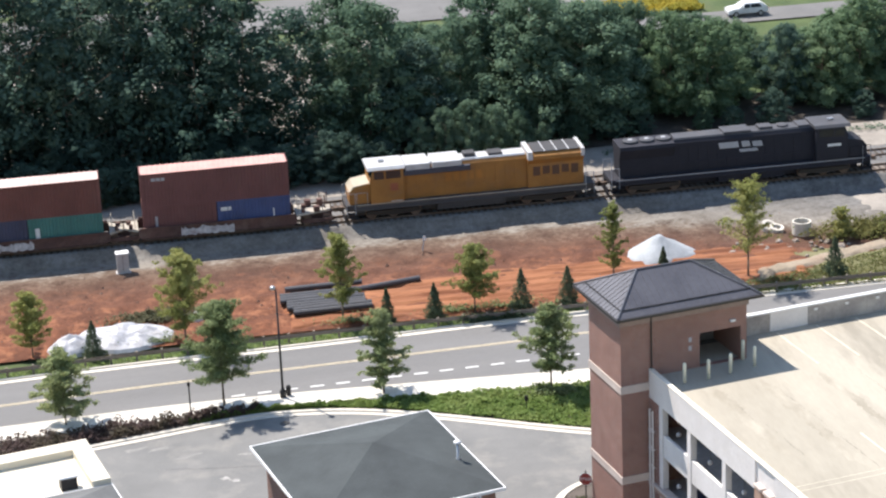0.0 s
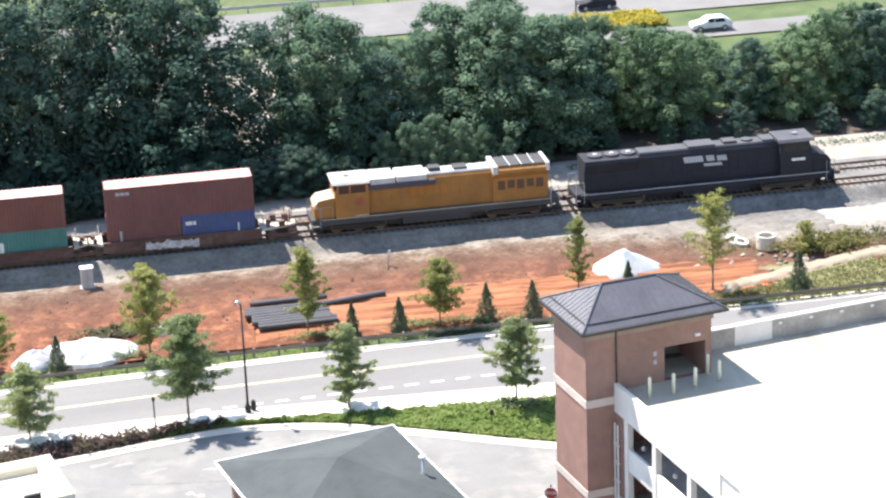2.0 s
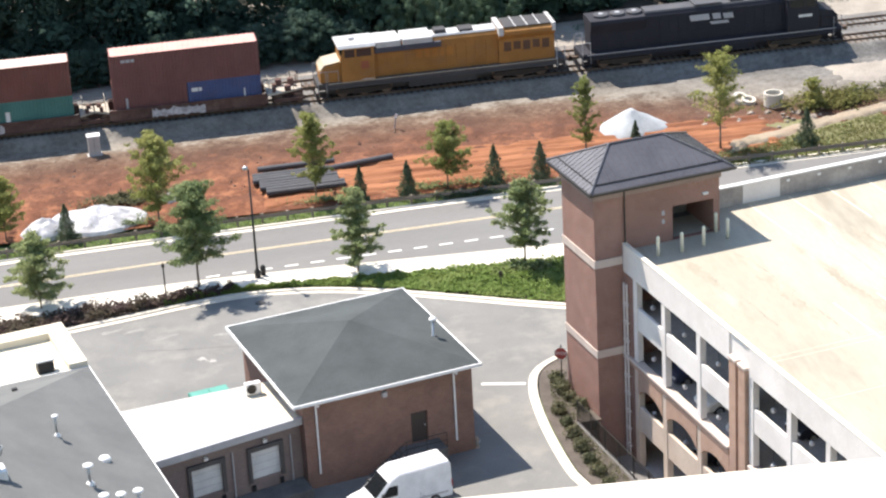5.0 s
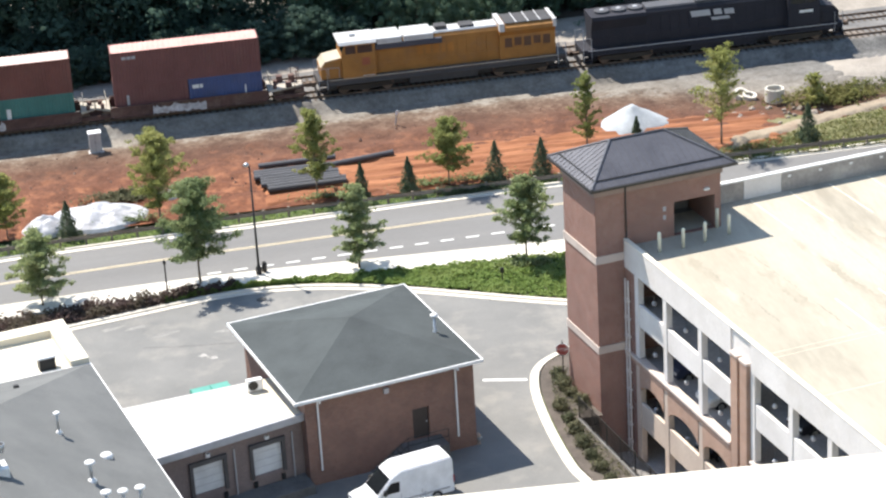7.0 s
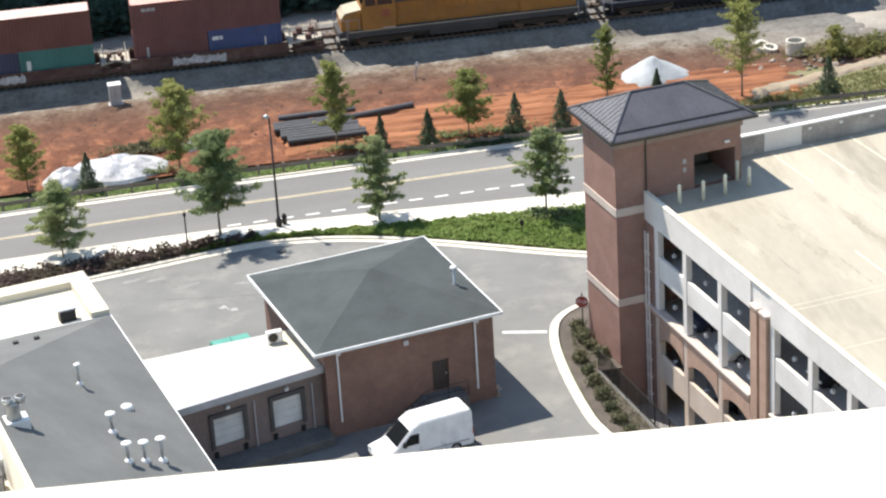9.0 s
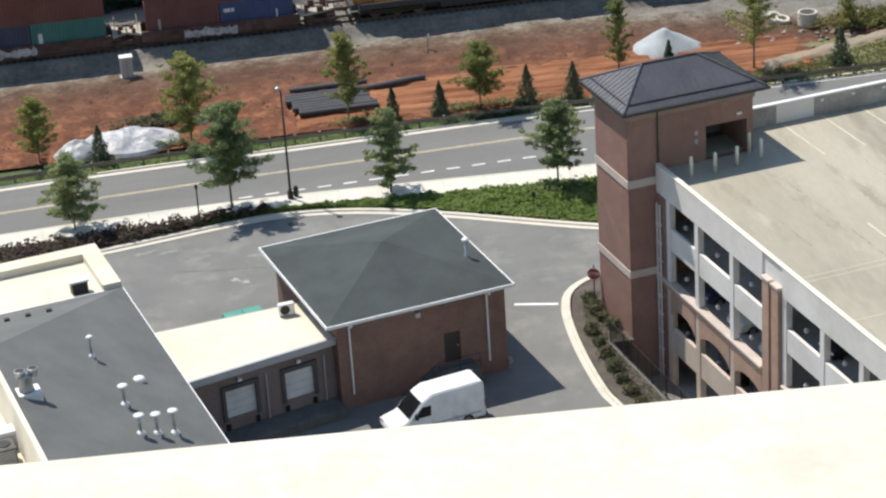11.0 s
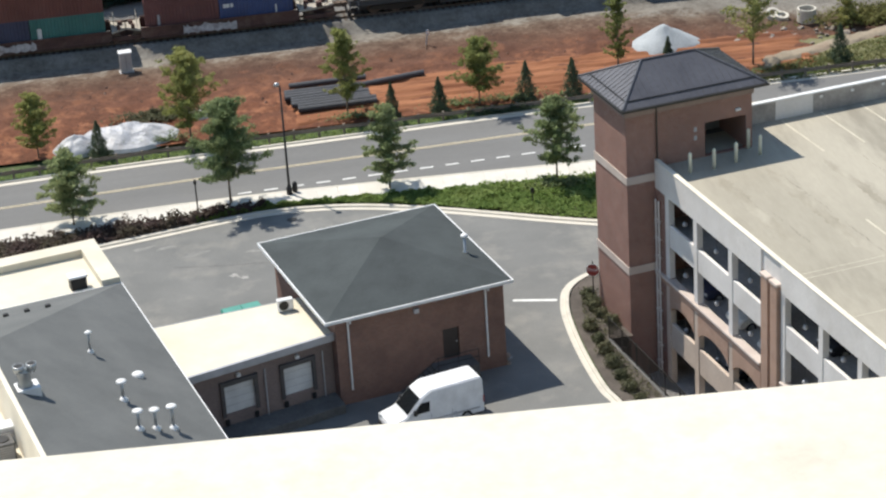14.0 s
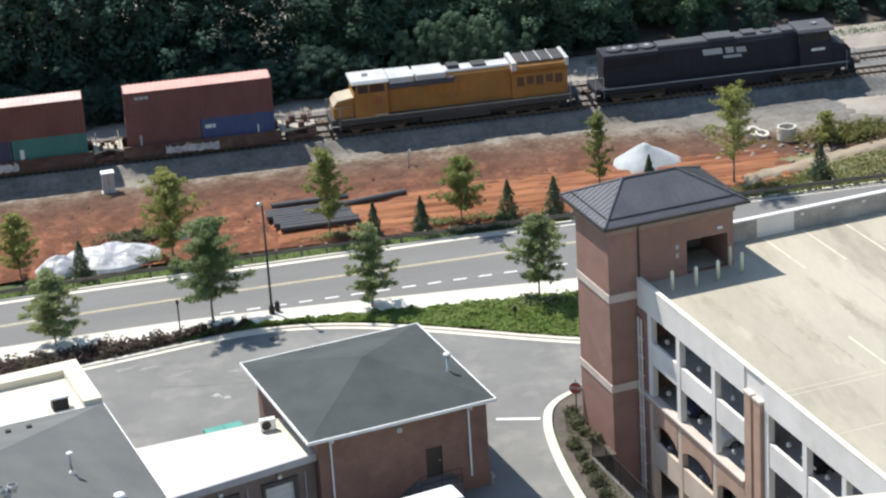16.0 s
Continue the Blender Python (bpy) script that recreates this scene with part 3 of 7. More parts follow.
def ruts(bm):
    """Wheel ruts along the bank."""
    for v in bm.verts:
        y = v.co.y - 169.2 - 0.8 * math.sin(v.co.x * 0.07)
        v.co.z += (0.07 * math.sin(y * 5.2 - 0.05 * v.co.x) + 0.05 * math.sin(y * 9.1 + 0.12 * v.co.x)) * min(1, max(0, (v.co.x - 16) / 6)) + 0.03 * noise.noise(Vector((v.co.x * 0.8, v.co.y * 2.6, 1)))
        edge = min(v.co.x - 14, 56 - v.co.x, v.co.y - 166.4, 174.4 - v.co.y) + 0.9 * noise.noise(Vector((v.co.x * 0.45, v.co.y * 0.45, 7)))
        v.co.z -= 0.5 * max(0.0, 0.75 - edge) ** 0.7
    return bm


tagged(part("clay_flat", ruts(sheet(14, 56, 166.4, 174.4, 0.3, 0.14, 0.07, 0.16, 0.55, 4)), CLAY, smooth=True), "bright orange rutted clay strip at the foot of the bank", "ground", kind="structure")
tagged(part("clay_patch", ruts(sheet(14, 22, 166.4, 168.4, 0.3, 0.2, 0.1, 0.05, 0.6, 6)), CLAY, smooth=True), "loose orange clay beside the pipes", "ground", kind="structure")
tagged(part("weedy_verge", ragged(sheet(54, 120, 164.6, 173.0, 0.3, 0.25, 0.10, 0.10, 0.6, 9), 54, 130, 150, 173.0, 2.2, 0.5), SEDGE, smooth=True), "dry pale weeds and grass on the verge", "ground", kind="structure")


def path_bend(x):
    """How far the dirt path swings away from the road."""
    return 0.30 * (min(x, 66) - 58.5) + 0.08 * max(0.0, x - 66)


def bent(bm):
    for v in bm.verts:
        dy = path_bend(v.co.x)
        v.co.z += lay(v.co.y + dy) - lay(v.co.y)
        v.co.y += dy
    return bm


tagged(part("dirt_path", bent(ragged(sheet(51, 120, 168.9, 171.0, 0.3, 0.15, 0.05, 0.27, 0.7, 19), 51, 130, 168.9, 171.0, 0.6, 0.35, 5)), TAN, smooth=True), "tan dirt path along the verge", "ground", kind="structure")
tagged(part("pale_yard", ragged(sheet(63.0, 130, 177.0, 184.2, 0.5, 0.4, 0.10, 0.16, 0.5, 5), 63.0, 140, 177.0, 184.2, 1.8, 0.5, 8), SAND, smooth=True), "pale sandy gravel patch below the railway", "ground", kind="structure")
tagged(part("gravel_shoulder", ragged(sheet(-120, 160, 179.4, 185.6, 0.45, 0.25, 0.045, 0.10, 0.9, 7), -200, 200, 179.4, 200, 1.7, 0.45, 12), SOIL, smooth=True), "grey gravel shoulder of the railway", "ground", kind="structure")
tagged(part("track_bed", sheet(-160, 190, 185.1, 193.6, 0.8, 0.35, 0.05, 0.08, 1.5, 11), GRAVEL, smooth=True), "grey crushed-stone railway bed", "ground", kind="structure")
tagged(part("access_track", sheet(-160, 190, 193.3, 199.6, 1.0, 0.5, 0.08, 0.09, 0.6, 13), SAND, smooth=True), "pale gravel access track behind the railway", "ground", kind="structure")
tagged(part("forest_floor", sheet(-160, 190, 199.3, 211, 3, 2, 0.3, 0.05, 0.3, 15), surface("leaf_litter", (0.05, 0.042, 0.034), (0.085, 0.07, 0.057), 0.95, 0.8, 9, 0.8), smooth=True), "dark leaf-littered woodland floor", "ground", kind="structure")
tagged(part("back_lot", sheet(-160, 48, 205.5, 240, 6, 4, 0.0, 0.33), SAND), "pale gravel lot glimpsed behind the trees", "ground", kind="structure")
tagged(part("road_far", sheet(-200, 220, 246.0, 260.0, 8, 3, 0.0, 0.10), FAR_ROAD), "pale grey far highway beyond the trees", "road", kind="structure")
tagged(part("road_slip", sheet(52, 220, 234.5, 239.5, 8, 2, 0.0, 0.10), FAR_ROAD), "pale grey slip road beyond the trees", "road", kind="structure")


def build_tracks():
    for yc in (187.0, 191.0):
        for s in (-0.7175, 0.7175):
            bm = bmesh.new()
            prism(bm, [(yc + s + a, 1.34 + b) for a, b in ((-0.07, 0), (0.07, 0), (0.07, 0.02), (0.012, 0.04), (0.012, 0.12), (0.036, 0.13), (0.036, 0.165), (-0.036, 0.165), (-0.036, 0.13), (-0.012, 0.12), (-0.012, 0.04), (-0.07, 0.02))], -160, 190, "x")
            tagged(part("rail", bm, RAILSTEEL), "long rusty steel railway rail on sleepers", "rail", "railway rails")
    rest = bmesh.new()
    bed = bpy.data.objects["track_bed"]
    me = None
    for yc in (187.0, 191.0):
        for i in range(-290, 345):
            x = i * 0.55
            if 50 < x < 90:
                if me is None:
                    ob = part("sleeper", cube(-0.115, 0.115, -1.3, 1.3, -0.14, 0.0, 0.012), TIE, bed)
                    me = ob.data
                else:
                    ob = new("sleeper", me)
                    ob.parent = bed
                ob.location = (x, yc, 1.342)
            else:
                box(rest, x - 0.115, x + 0.115, yc - 1.3, yc + 1.3, 1.20, 1.342)
    tagged(part("sleepers", rest, TIE, bed), kind="stuff")


build_tracks()

# ---------------------------------------------------------------- buildings
def wall(bm, x0, x1, z0, z1, holes, y0, y1, mi=0):
    """A wall along x with thickness y0..y1, left open at holes of (x0, x1, z0, z1)."""
    xs = sorted({x0, x1, *[v for h in holes for v in h[:2]]})
    zs = sorted({z0, z1, *[v for h in holes for v in h[2:]]})
    for a, b in zip(xs, xs[1:]):
        run = None
        for c, d in zip(zs, zs[1:]):
            if any(h[0] <= a and b <= h[1] and h[2] <= c and d <= h[3] for h in holes):
                if run:
                    box(bm, a, b, y0, y1, *run, mi)
                run = None
            else:
                run = (run[0], d) if run else (c, d)
        if run:
            box(bm, a, b, y0, y1, *run, mi)


def side_wall(bm, y0, y1, z0, z1, holes, x0, x1, mi=0):
    tmp = bmesh.new()
    wall(tmp, y0, y1, z0, z1, holes, x0, x1, mi)
    me = bpy.data.meshes.new("tmp")
    tmp.transform(Matrix(((0, 1, 0, 0), (1, 0, 0, 0), (0, 0, 1, 0), (0, 0, 0, 1))))
    bmesh.ops.reverse_faces(tmp, faces=tmp.faces[:])
    tmp.to_mesh(me)
    tmp.free()
    bm.from_mesh(me)
    bpy.data.meshes.remove(me)


def hip_roof(x0, x1, y0, y1, z, ridge, top, t=0.18):
    """A hipped roof slab; ridge: (xa, xb) on the middle line."""
    bm = bmesh.new()
    ym = (y0 + y1) / 2
    low = [bm.verts.new(p) for p in ((x0, y0, z), (x1, y0, z), (x1, y1, z), (x0, y1, z))]
    edge = [bm.verts.new((v.co.x, v.co.y, z + t)) for v in low]
    bm.faces.new(low[::-1])
    for i in range(4):
        bm.faces.new((low[i], low[(i + 1) % 4], edge[(i + 1) % 4], edge[i]))
    if ridge[0] == ridge[1]:
        a = b = bm.verts.new((ridge[0], ym, top))
        for i in range(4):
            bm.faces.new((edge[i], edge[(i + 1) % 4], a))
    else:
        a, b = bm.verts.new((ridge[0], ym, top)), bm.verts.new((ridge[1], ym, top))
        bm.faces.new((edge[0], edge[1], b, a))
        bm.faces.new((edge[1], edge[2], b))
        bm.faces.new((edge[2], edge[3], a, b))
        bm.faces.new((edge[3], edge[0], a))
    return bm


def build_dock():
    m = pose(15.76, 129.48, 0, 0, 0, 12.2)
    b = thing("dock_building", m, "square brown brick building with a dark hipped shingle roof", "building")
    bm = bmesh.new()
    door = (1.30, 2.36, 1.40, 3.42)
    wall(bm, -5.35, 5.35, 0, 5.85, [door], -5.65, -5.35)
    bmesh.ops.remove_doubles(bm, verts=bm.verts[:], dist=0.0005)
    part("front_wall", bm, BRICK_D, b)
    part("back_wall", cube(-5.35, 5.35, 5.35, 5.65, 0, 5.85), BRICK_D, b)
    for x in (-5.35, 5.05):
        part("side_wall", cube(x, x + 0.3, -5.35, 5.35, 0, 5.85), BRICK_D, b)
    part("roof", hip_roof(-6.08, 5.70, -6.22, 6.12, 5.86, (-0.2, -0.1), 7.58, 0.10), SHINGLE, b)
    bm = bmesh.new()
    for a in ((-6.16, 5.78, -6.30, -6.22), (-6.16, 5.78, 6.12, 6.20), (-6.16, -6.08, -6.22, 6.12), (5.70, 5.78, -6.22, 6.12)):
        box(bm, *a, 5.78, 5.975)
    part("fascia", bm, TRIM, b, "white painted eaves fascia")
    d = part("door", cube(1.33, 2.33, -5.52, -5.45, 1.40, 3.40, 0.01), plain("dark_brown_door", (0.045, 0.035, 0.032), 0.5), b, "dark brown metal door")
    part("door_handle", cube(2.18, 2.26, -5.58, -5.52, 2.35, 2.48, 0.01), STEEL, d)
    bm = bmesh.new()
    out = [(3.0, 0.0), (3.0, 1.38), (0.4, 1.38)]
    for k in range(7):
        z = 1.38 - 0.18 * (k + 1)
        out += [(0.4 - 0.28 * k, z), (0.4 - 0.28 * (k + 1), z)]
    prism(bm, out + [(0.4 - 0.28 * 7, 0.0)], -7.1, -5.66)
    part("door_stair", bm, SLAB, b, "grey concrete steps up to the door")
    bm = bmesh.new()
    for x, z in ((3.0, 1.38), (1.7, 1.38), (0.4, 1.38), (-0.6, 0.75), (-1.5, 0.12)):
        tube(bm, (x, -7.02, z), (x, -7.02, z + 1.0), 0.022, seg=6)
    for h in (0.5, 1.0):
        tube(bm, (3.0, -7.02, 1.38 + h), (0.4, -7.02, 1.38 + h), 0.022, seg=6)
        tube(bm, (0.4, -7.02, 1.38 + h), (-1.5, -7.02, 0.12 + h), 0.022, seg=6)
    part("handrail", bm, DARKMETAL, b, "dark metal handrail")
    for x in (-4.6, 4.15):
        bm = bmesh.new()
        y = -5.72
        box(bm, x - 0.05, x + 0.05, y - 0.05, y + 0.05, 0.95, 5.6)
        box(bm, x - 0.05, x + 0.05, -6.26, y + 0.05, 5.58, 5.72)
        part("downpipe", bm, TRIM, b, "white square downpipe")
    bm = bmesh.new()
    box(bm, 5.36, 5.46, -5.2, -5.1, 0.3, 5.7)
    part("downpipe", bm, TRIM, b, "white square downpipe")
    bm = bmesh.new()
    box(bm, -0.45, -0.15, -5.85, -5.66, 5.0, 5.3)
    part("wall_light", bm, GREYTRIM, b, "small grey wall light")
    v = thing("roof_vent", m @ pose(4.47, -2.04, 6.35), "white capped roof vent pipe on the shingle roof", "vent")
    bm = bmesh.new()
    lathe(bm, [(0.16, -0.15), (0.16, 0.0), (0.09, 0.06), (0.085, 1.0)], seg=12)
    part("pipe", bm, STEEL, v, smooth=True)
    bm = bmesh.new()
    lathe(bm, [(0.12, 0.98), (0.24, 1.02), (0.24, 1.10), (0.10, 1.2)], seg=12)
    part("cap", bm, TRIM, v, "white cap", smooth=True)
    # the low flat-roofed bay with two loading doors
    w = thing("loading_bay", m, "low flat-roofed loading bay with two white roller doors", "building")
    def skew(bm):
        """The bay stands out of square: its front swings out to the west, its back a little."""
        for v in bm.verts:
            v.co.y += 0.62 + 0.124 * (v.co.x + 5.36) if v.co.y < -3 else -0.49 - 0.047 * (v.co.x + 5.36)
        return bm
    holes = [(-8.64, -6.78, 1.33, 3.22), (-12.42, -10.5, 1.33, 3.22)]
    bm = bmesh.new()
    wall(bm, -14.6, -5.36, 0, 4.3, holes, -5.45, -5.10)
    bmesh.ops.remove_doubles(bm, verts=bm.verts[:], dist=0.0005)
    # brick colour lightened and greyed to take in the haze over the bay
    bay = surface("hazed_bay_brick", (0.205, 0.158, 0.148), (0.265, 0.208, 0.195), 0.9, 0.6, 10, 0.2)
    part("front_wall", skew(bm), bay, w)
    part("back_wall", skew(cube(-14.6, -5.36, 0.25, 0.55, 0, 4.3)), bay, w)
    part("roof", skew(cube(-14.75, -5.37, -5.72, 0.72, 4.3, 4.62, 0.02)), MEMBRANE, w, "cream white flat roof membrane")
    part("fascia", skew(cube(-14.75, -5.2, -5.95, -5.73, 4.22, 4.70, 0.02)), GREYTRIM, w, "grey metal fascia")
    part("coping", skew(cube(-14.75, -5.4, 0.722, 0.80, 4.35, 4.63, 0.01)), GREYTRIM, w)
    for h in holes:
        dr = part("roller_door", skew(cube(h[0], h[1], -5.36, -5.30, h[2], h[3])), plain("white_door_paint", (0.62, 0.63, 0.64), 0.45), w, "white sectional roller door")
        for k in range(1, 4):
            z = h[2] + (h[3] - h[2]) * k / 4
            part("door_joint", skew(cube(h[0] + 0.02, h[1] - 0.02, -5.372, -5.362, z - 0.012, z + 0.012)), GREYTRIM, dr)
        bm = bmesh.new()
        box(bm, h[0] - 0.22, h[0], -5.62, -5.46, h[2] - 0.1, h[3] + 0.25)
        box(bm, h[1], h[1] + 0.22, -5.62, -5.46, h[2] - 0.1, h[3] + 0.25)
        box(bm, h[0] - 0.22, h[1] + 0.22, -5.66, -5.46, h[3] + 0.002, h[3] + 0.27)
        part("dock_seal", skew(bm), SEAL, w, "black rubber dock seal")
        for x in (h[0] - 0.1, h[1] - 0.15):
            part("dock_bumper", skew(cube(x, x + 0.25, -5.60, -5.46, 0.66, 1.02, 0.02)), BLACK, w)
        bm = bmesh.new()
        xm = (h[0] + h[1]) / 2
        box(bm, xm - 0.12, xm + 0.12, -5.72, -5.47, 3.66, 3.84)
        part("wall_light", skew(bm), TRIM, w, "small white wall light")
        bm = bmesh.new()
        tube(bm, (h[1] + 0.7, -5.55, 0), (h[1] + 0.7, -5.55, 3.6), 0.05, seg=8)
        part("downpipe", skew(bm), GREYTRIM, w)
    part("dock_slab", skew(cube(-14.6, -5.4, -7.2, -5.46, 0.0, 0.6, 0.03)), SLAB, w, "stained concrete dock edge")
    # condenser on the flat roof
    c = thing("air_conditioner", m @ pose(-6.85, -0.95, 4.62, 0, 0, -4), "white outdoor air-conditioning unit with a round fan", "air conditioner")
    part("case", cube(-0.48, 0.48, -0.19, 0.19, 0.08, 0.80, 0.025), TRIM, c)
    bm = bmesh.new()
    for x in (-0.36, 0.36):
        part("foot", cube(x - 0.04, x + 0.04, -0.22, 0.22, 0, 0.08), GREYTRIM, c)
    for r in (0.29, 0.22, 0.15, 0.08):
        for i in range(20):
            a, e = 2 * math.pi * i / 20, 2 * math.pi * (i + 1) / 20
            tube(bm, (-0.12 + r * math.cos(a), -0.205, 0.44 + r * math.sin(a)), (-0.12 + r * math.cos(e), -0.205, 0.44 + r * math.sin(e)), 0.008, seg=4, cap=False)
    part("fan_guard", bm, DARKMETAL, c, "dark round fan guard")
    bm = bmesh.new()
    tube(bm, (-0.12, -0.197, 0.44), (-0.12, -0.192, 0.44), 0.30, seg=24)
    part("fan", bm, DARKMETAL, c, "dark round fan")
    return m


DOCK = build_dock()


def build_left():
    m = DOCK
    b = thing("shop_building", m, "large building with a dark low-pitched shingle roof and white eaves", "building")
    ex, nx, ny, zt, ze = -14.95, -25.57, 6.4, 10.0, 5.25
    sy = -45.0
    bm = bmesh.new()
    top = []
    hipx, hipy = nx, -7.1
    P = dict(a=(ex, sy, ze), b=(ex, ny, ze), c=(hipx, hipy, zt), d=(nx, sy, zt), e=(-60, ny, ze), f=(-60, hipy, zt))
    for t in (0.0, -0.22):
        vs = {k: bm.verts.new((p[0], p[1], p[2] + t)) for k, p in P.items()}
        bm.faces.new([vs[k] for k in "abcd"])
        bm.faces.new([vs[k] for k in "befc"])
        top.append(vs)
    for r, s in ("ab", "be", "ef", "fc", "cd", "da"):
        bm.faces.new((top[0][r], top[0][s], top[1][s], top[1][r]))
    bmesh.ops.recalc_face_normals(bm, faces=bm.faces[:])
    part("roof", bm, SHINGLE_G, b)
    bm = bmesh.new()
    box(bm, ex, ex + 0.06, sy, ny + 0.06, ze - 0.22, ze + 0.02)
    box(bm, -60, ex, ny, ny + 0.06, ze - 0.22, ze + 0.02)
    part("fascia", bm, TRIM, b, "white metal eaves edge")
    bm = bmesh.new()
    side_wall(bm, sy, ny - 0.5, 0, ze - 0.1, [], ex - 0.9, ex - 0.6)
    wall(bm, -60, ex - 0.9, 0, ze - 0.1, [], ny - 0.8, ny - 0.5)
    part("wall", bm, BRICK_D, b)
    bm = bmesh.new()
    side_wall(bm, sy, hipy, 6.0, zt + 0.06, [], nx - 0.28, nx - 0.02)
    wall(bm, -60, nx - 0.28, 6.0, zt - 0.22, [], hipy - 0.2, hipy)
    part("inner_wall", bm, CREAM, b, "cream stucco back of the roof screen")
    part("flat_roof", cube(-60, nx - 0.28, sy, hipy - 0.2, 7.0, 7.2), MEMBRANE, b, "cream flat roof membrane")
    # the white parapet roof next door
    w = thing("parapet_building", m, "building with a white flat roof and wide parapet", "building")
    bm = bmesh.new()
    box(bm, -60, -14.95, 11.62, 12.85, 0, 5.6)
    box(bm, -16.1, -14.95, 6.55, 11.62, 0, 5.6)
    box(bm, -60, -16.1, 6.55, 6.75, 0, 5.12)
    part("parapet", bm, MEMBRANE, w, "wide white parapet")
    part("roof", cube(-60, -16.1, 6.75, 11.62, 4.8, 5.1), MEMBRANE, w)
    u = thing("rooftop_unit", m @ pose(-17.41, 7.35, 5.1), "small grey rooftop ventilation unit with a white top", "ventilator")
    part("case", cube(-0.5, 0.5, -0.35, 0.35, 0, 0.78, 0.02), DARKMETAL, u)
    part("hood", cube(-0.58, 0.58, -0.42, 0.42, 0.78, 0.92, 0.03), TRIM, u, "white flat hood")
    slope = lambda x: ze + (ex - x) * (zt - ze) / (ex - nx)
    def pipe(x, y, h, r, cap):
        z = slope(x)
        v = thing("roof_vent", m @ pose(x, y, z), "galvanised roof vent pipe with a white cap and flashing", "vent", "vents on the shingle roof")
        bm = bmesh.new()
        lathe(bm, [(r * 0.7, -0.1), (r * 0.7, h)], seg=12)
        part("pipe", bm, STEEL, v, smooth=True)
        bm = bmesh.new()
        lathe(bm, [(r * 2.1, -0.08), (r * 2.1, 0.03), (r * 1.3, 0.14), (r * 0.9, 0.2)], seg=14)
        part("flashing", bm, TRIM, v, "white flashing cone", smooth=True)
        bm = bmesh.new()
        lathe(bm, [(r * 1.2, h - 0.08), (cap, h - 0.04), (cap, h + 0.03), (cap * 0.5, h + 0.09), (cap * 0.1, h + 0.1)], seg=14)
        part("cap", bm, TRIM, v, "white round cap", smooth=True)
    pipe(-19.81, -5.89, 1.25, 0.10, 0.20)
    pipe(-19.59, -12.02, 1.15, 0.13, 0.29)
    pipe(-19.7, -15.6, 1.10, 0.13, 0.29)
    pipe(-18.72, -15.21, 1.15, 0.13, 0.29)
    pipe(-17.7, -14.81, 1.35, 0.13, 0.29)
    v = thing("dome_vent", m @ pose(-17.84, -8.26, slope(-17.84)), "low white dome vent on the shingle roof", "vent")
    bm = bmesh.new()
    lathe(bm, [(0.36, -0.14), (0.36, 0.08), (0.30, 0.18), (0.15, 0.25)], seg=16)
    part("dome", bm, TRIM, v, smooth=True)
    for k in range(3):
        v = thing("small_vent", m @ pose(-20.29 - 1.26 * k, 2.62, 6.6), "small dark low roof vent", "vent", "low vents on the back slope")
        part("body", cube(-0.16, 0.16, -0.14, 0.14, -0.12, 0.16, 0.03), DARKMETAL, v)
    # exhaust fan with its kerb
    v = thing("exhaust_fan", m @ pose(-24.69, -12.71, slope(-24.69)), "galvanised kitchen exhaust fan on a white square kerb", "exhaust fan")
    part("kerb", cube(-0.62, 0.62, -0.55, 0.55, -0.5, 0.30, 0.03), TRIM, v, "white square kerb")
    bm = bmesh.new()
    lathe(bm, [(0.40, 0.30), (0.42, 0.42), (0.36, 0.55), (0.34, 1.15), (0.40, 1.2)], (-0.1, 0, 0), 16)
    part("housing", bm, STEEL, v, smooth=True)
    for x, r in ((-0.32, 0.30), (0.36, 0.28)):
        bm = bmesh.new()
        lathe(bm, [(r * 0.7, 1.05), (r, 1.3), (r, 1.5), (r * 0.86, 1.5)], (x, 0.05, 0), 14)
        part("outlet", bm, STEEL, v, smooth=True)
        # a dark disc on the closed outlet gives the shade of an opening
        bm = bmesh.new()
        lathe(bm, [(r * 0.84, 1.47), (r * 0.84, 1.503)], (x, 0.05, 0), 14)
        part("mouth_shade_disc", bm, DARKMETAL, v, "dark disc for the shade inside the outlet")
    for x, y, w_, d_, h_, mt, lb in ((-26.55, -13.2, 0.75, 0.45, 1.05, TRIM, "white rooftop air-conditioning unit with ribbed sides"), (-26.75, -14.9, 0.55, 0.6, 1.1, SLAB, "brown-grey rooftop ventilation unit with a round top opening"), (-26.7, -11.7, 0.5, 0.35, 0.5, TRIM, "low white rooftop duct box")):
        u = thing("rooftop_condenser", m @ pose(x, y, 7.2), lb, "air conditioner", "units behind the roof screen")
        part("case", cube(-w_, w_, -d_, d_, 0.1, h_, 0.04), mt, u)
        bm = bmesh.new()
        for k in range(int((h_ - 0.3) / 0.13)):
            box(bm, -w_ + 0.1, w_ - 0.1, -d_ - 0.03, -d_ - 0.003, 0.25 + 0.13 * k, 0.30 + 0.13 * k)
        part("louvre", bm, GREYTRIM, u)
        part("base", cube(-w_ + 0.05, w_ - 0.05, -d_ + 0.1, d_ - 0.1, 0, 0.1), DARKMETAL, u)
        if mt is SLAB:
            bm = bmesh.new()
            lathe(bm, [(0.36, h_), (0.36, h_ + 0.05), (0.3, h_ + 0.06)], seg=16)
            part("fan_ring", bm, DARKMETAL, u)


build_left()


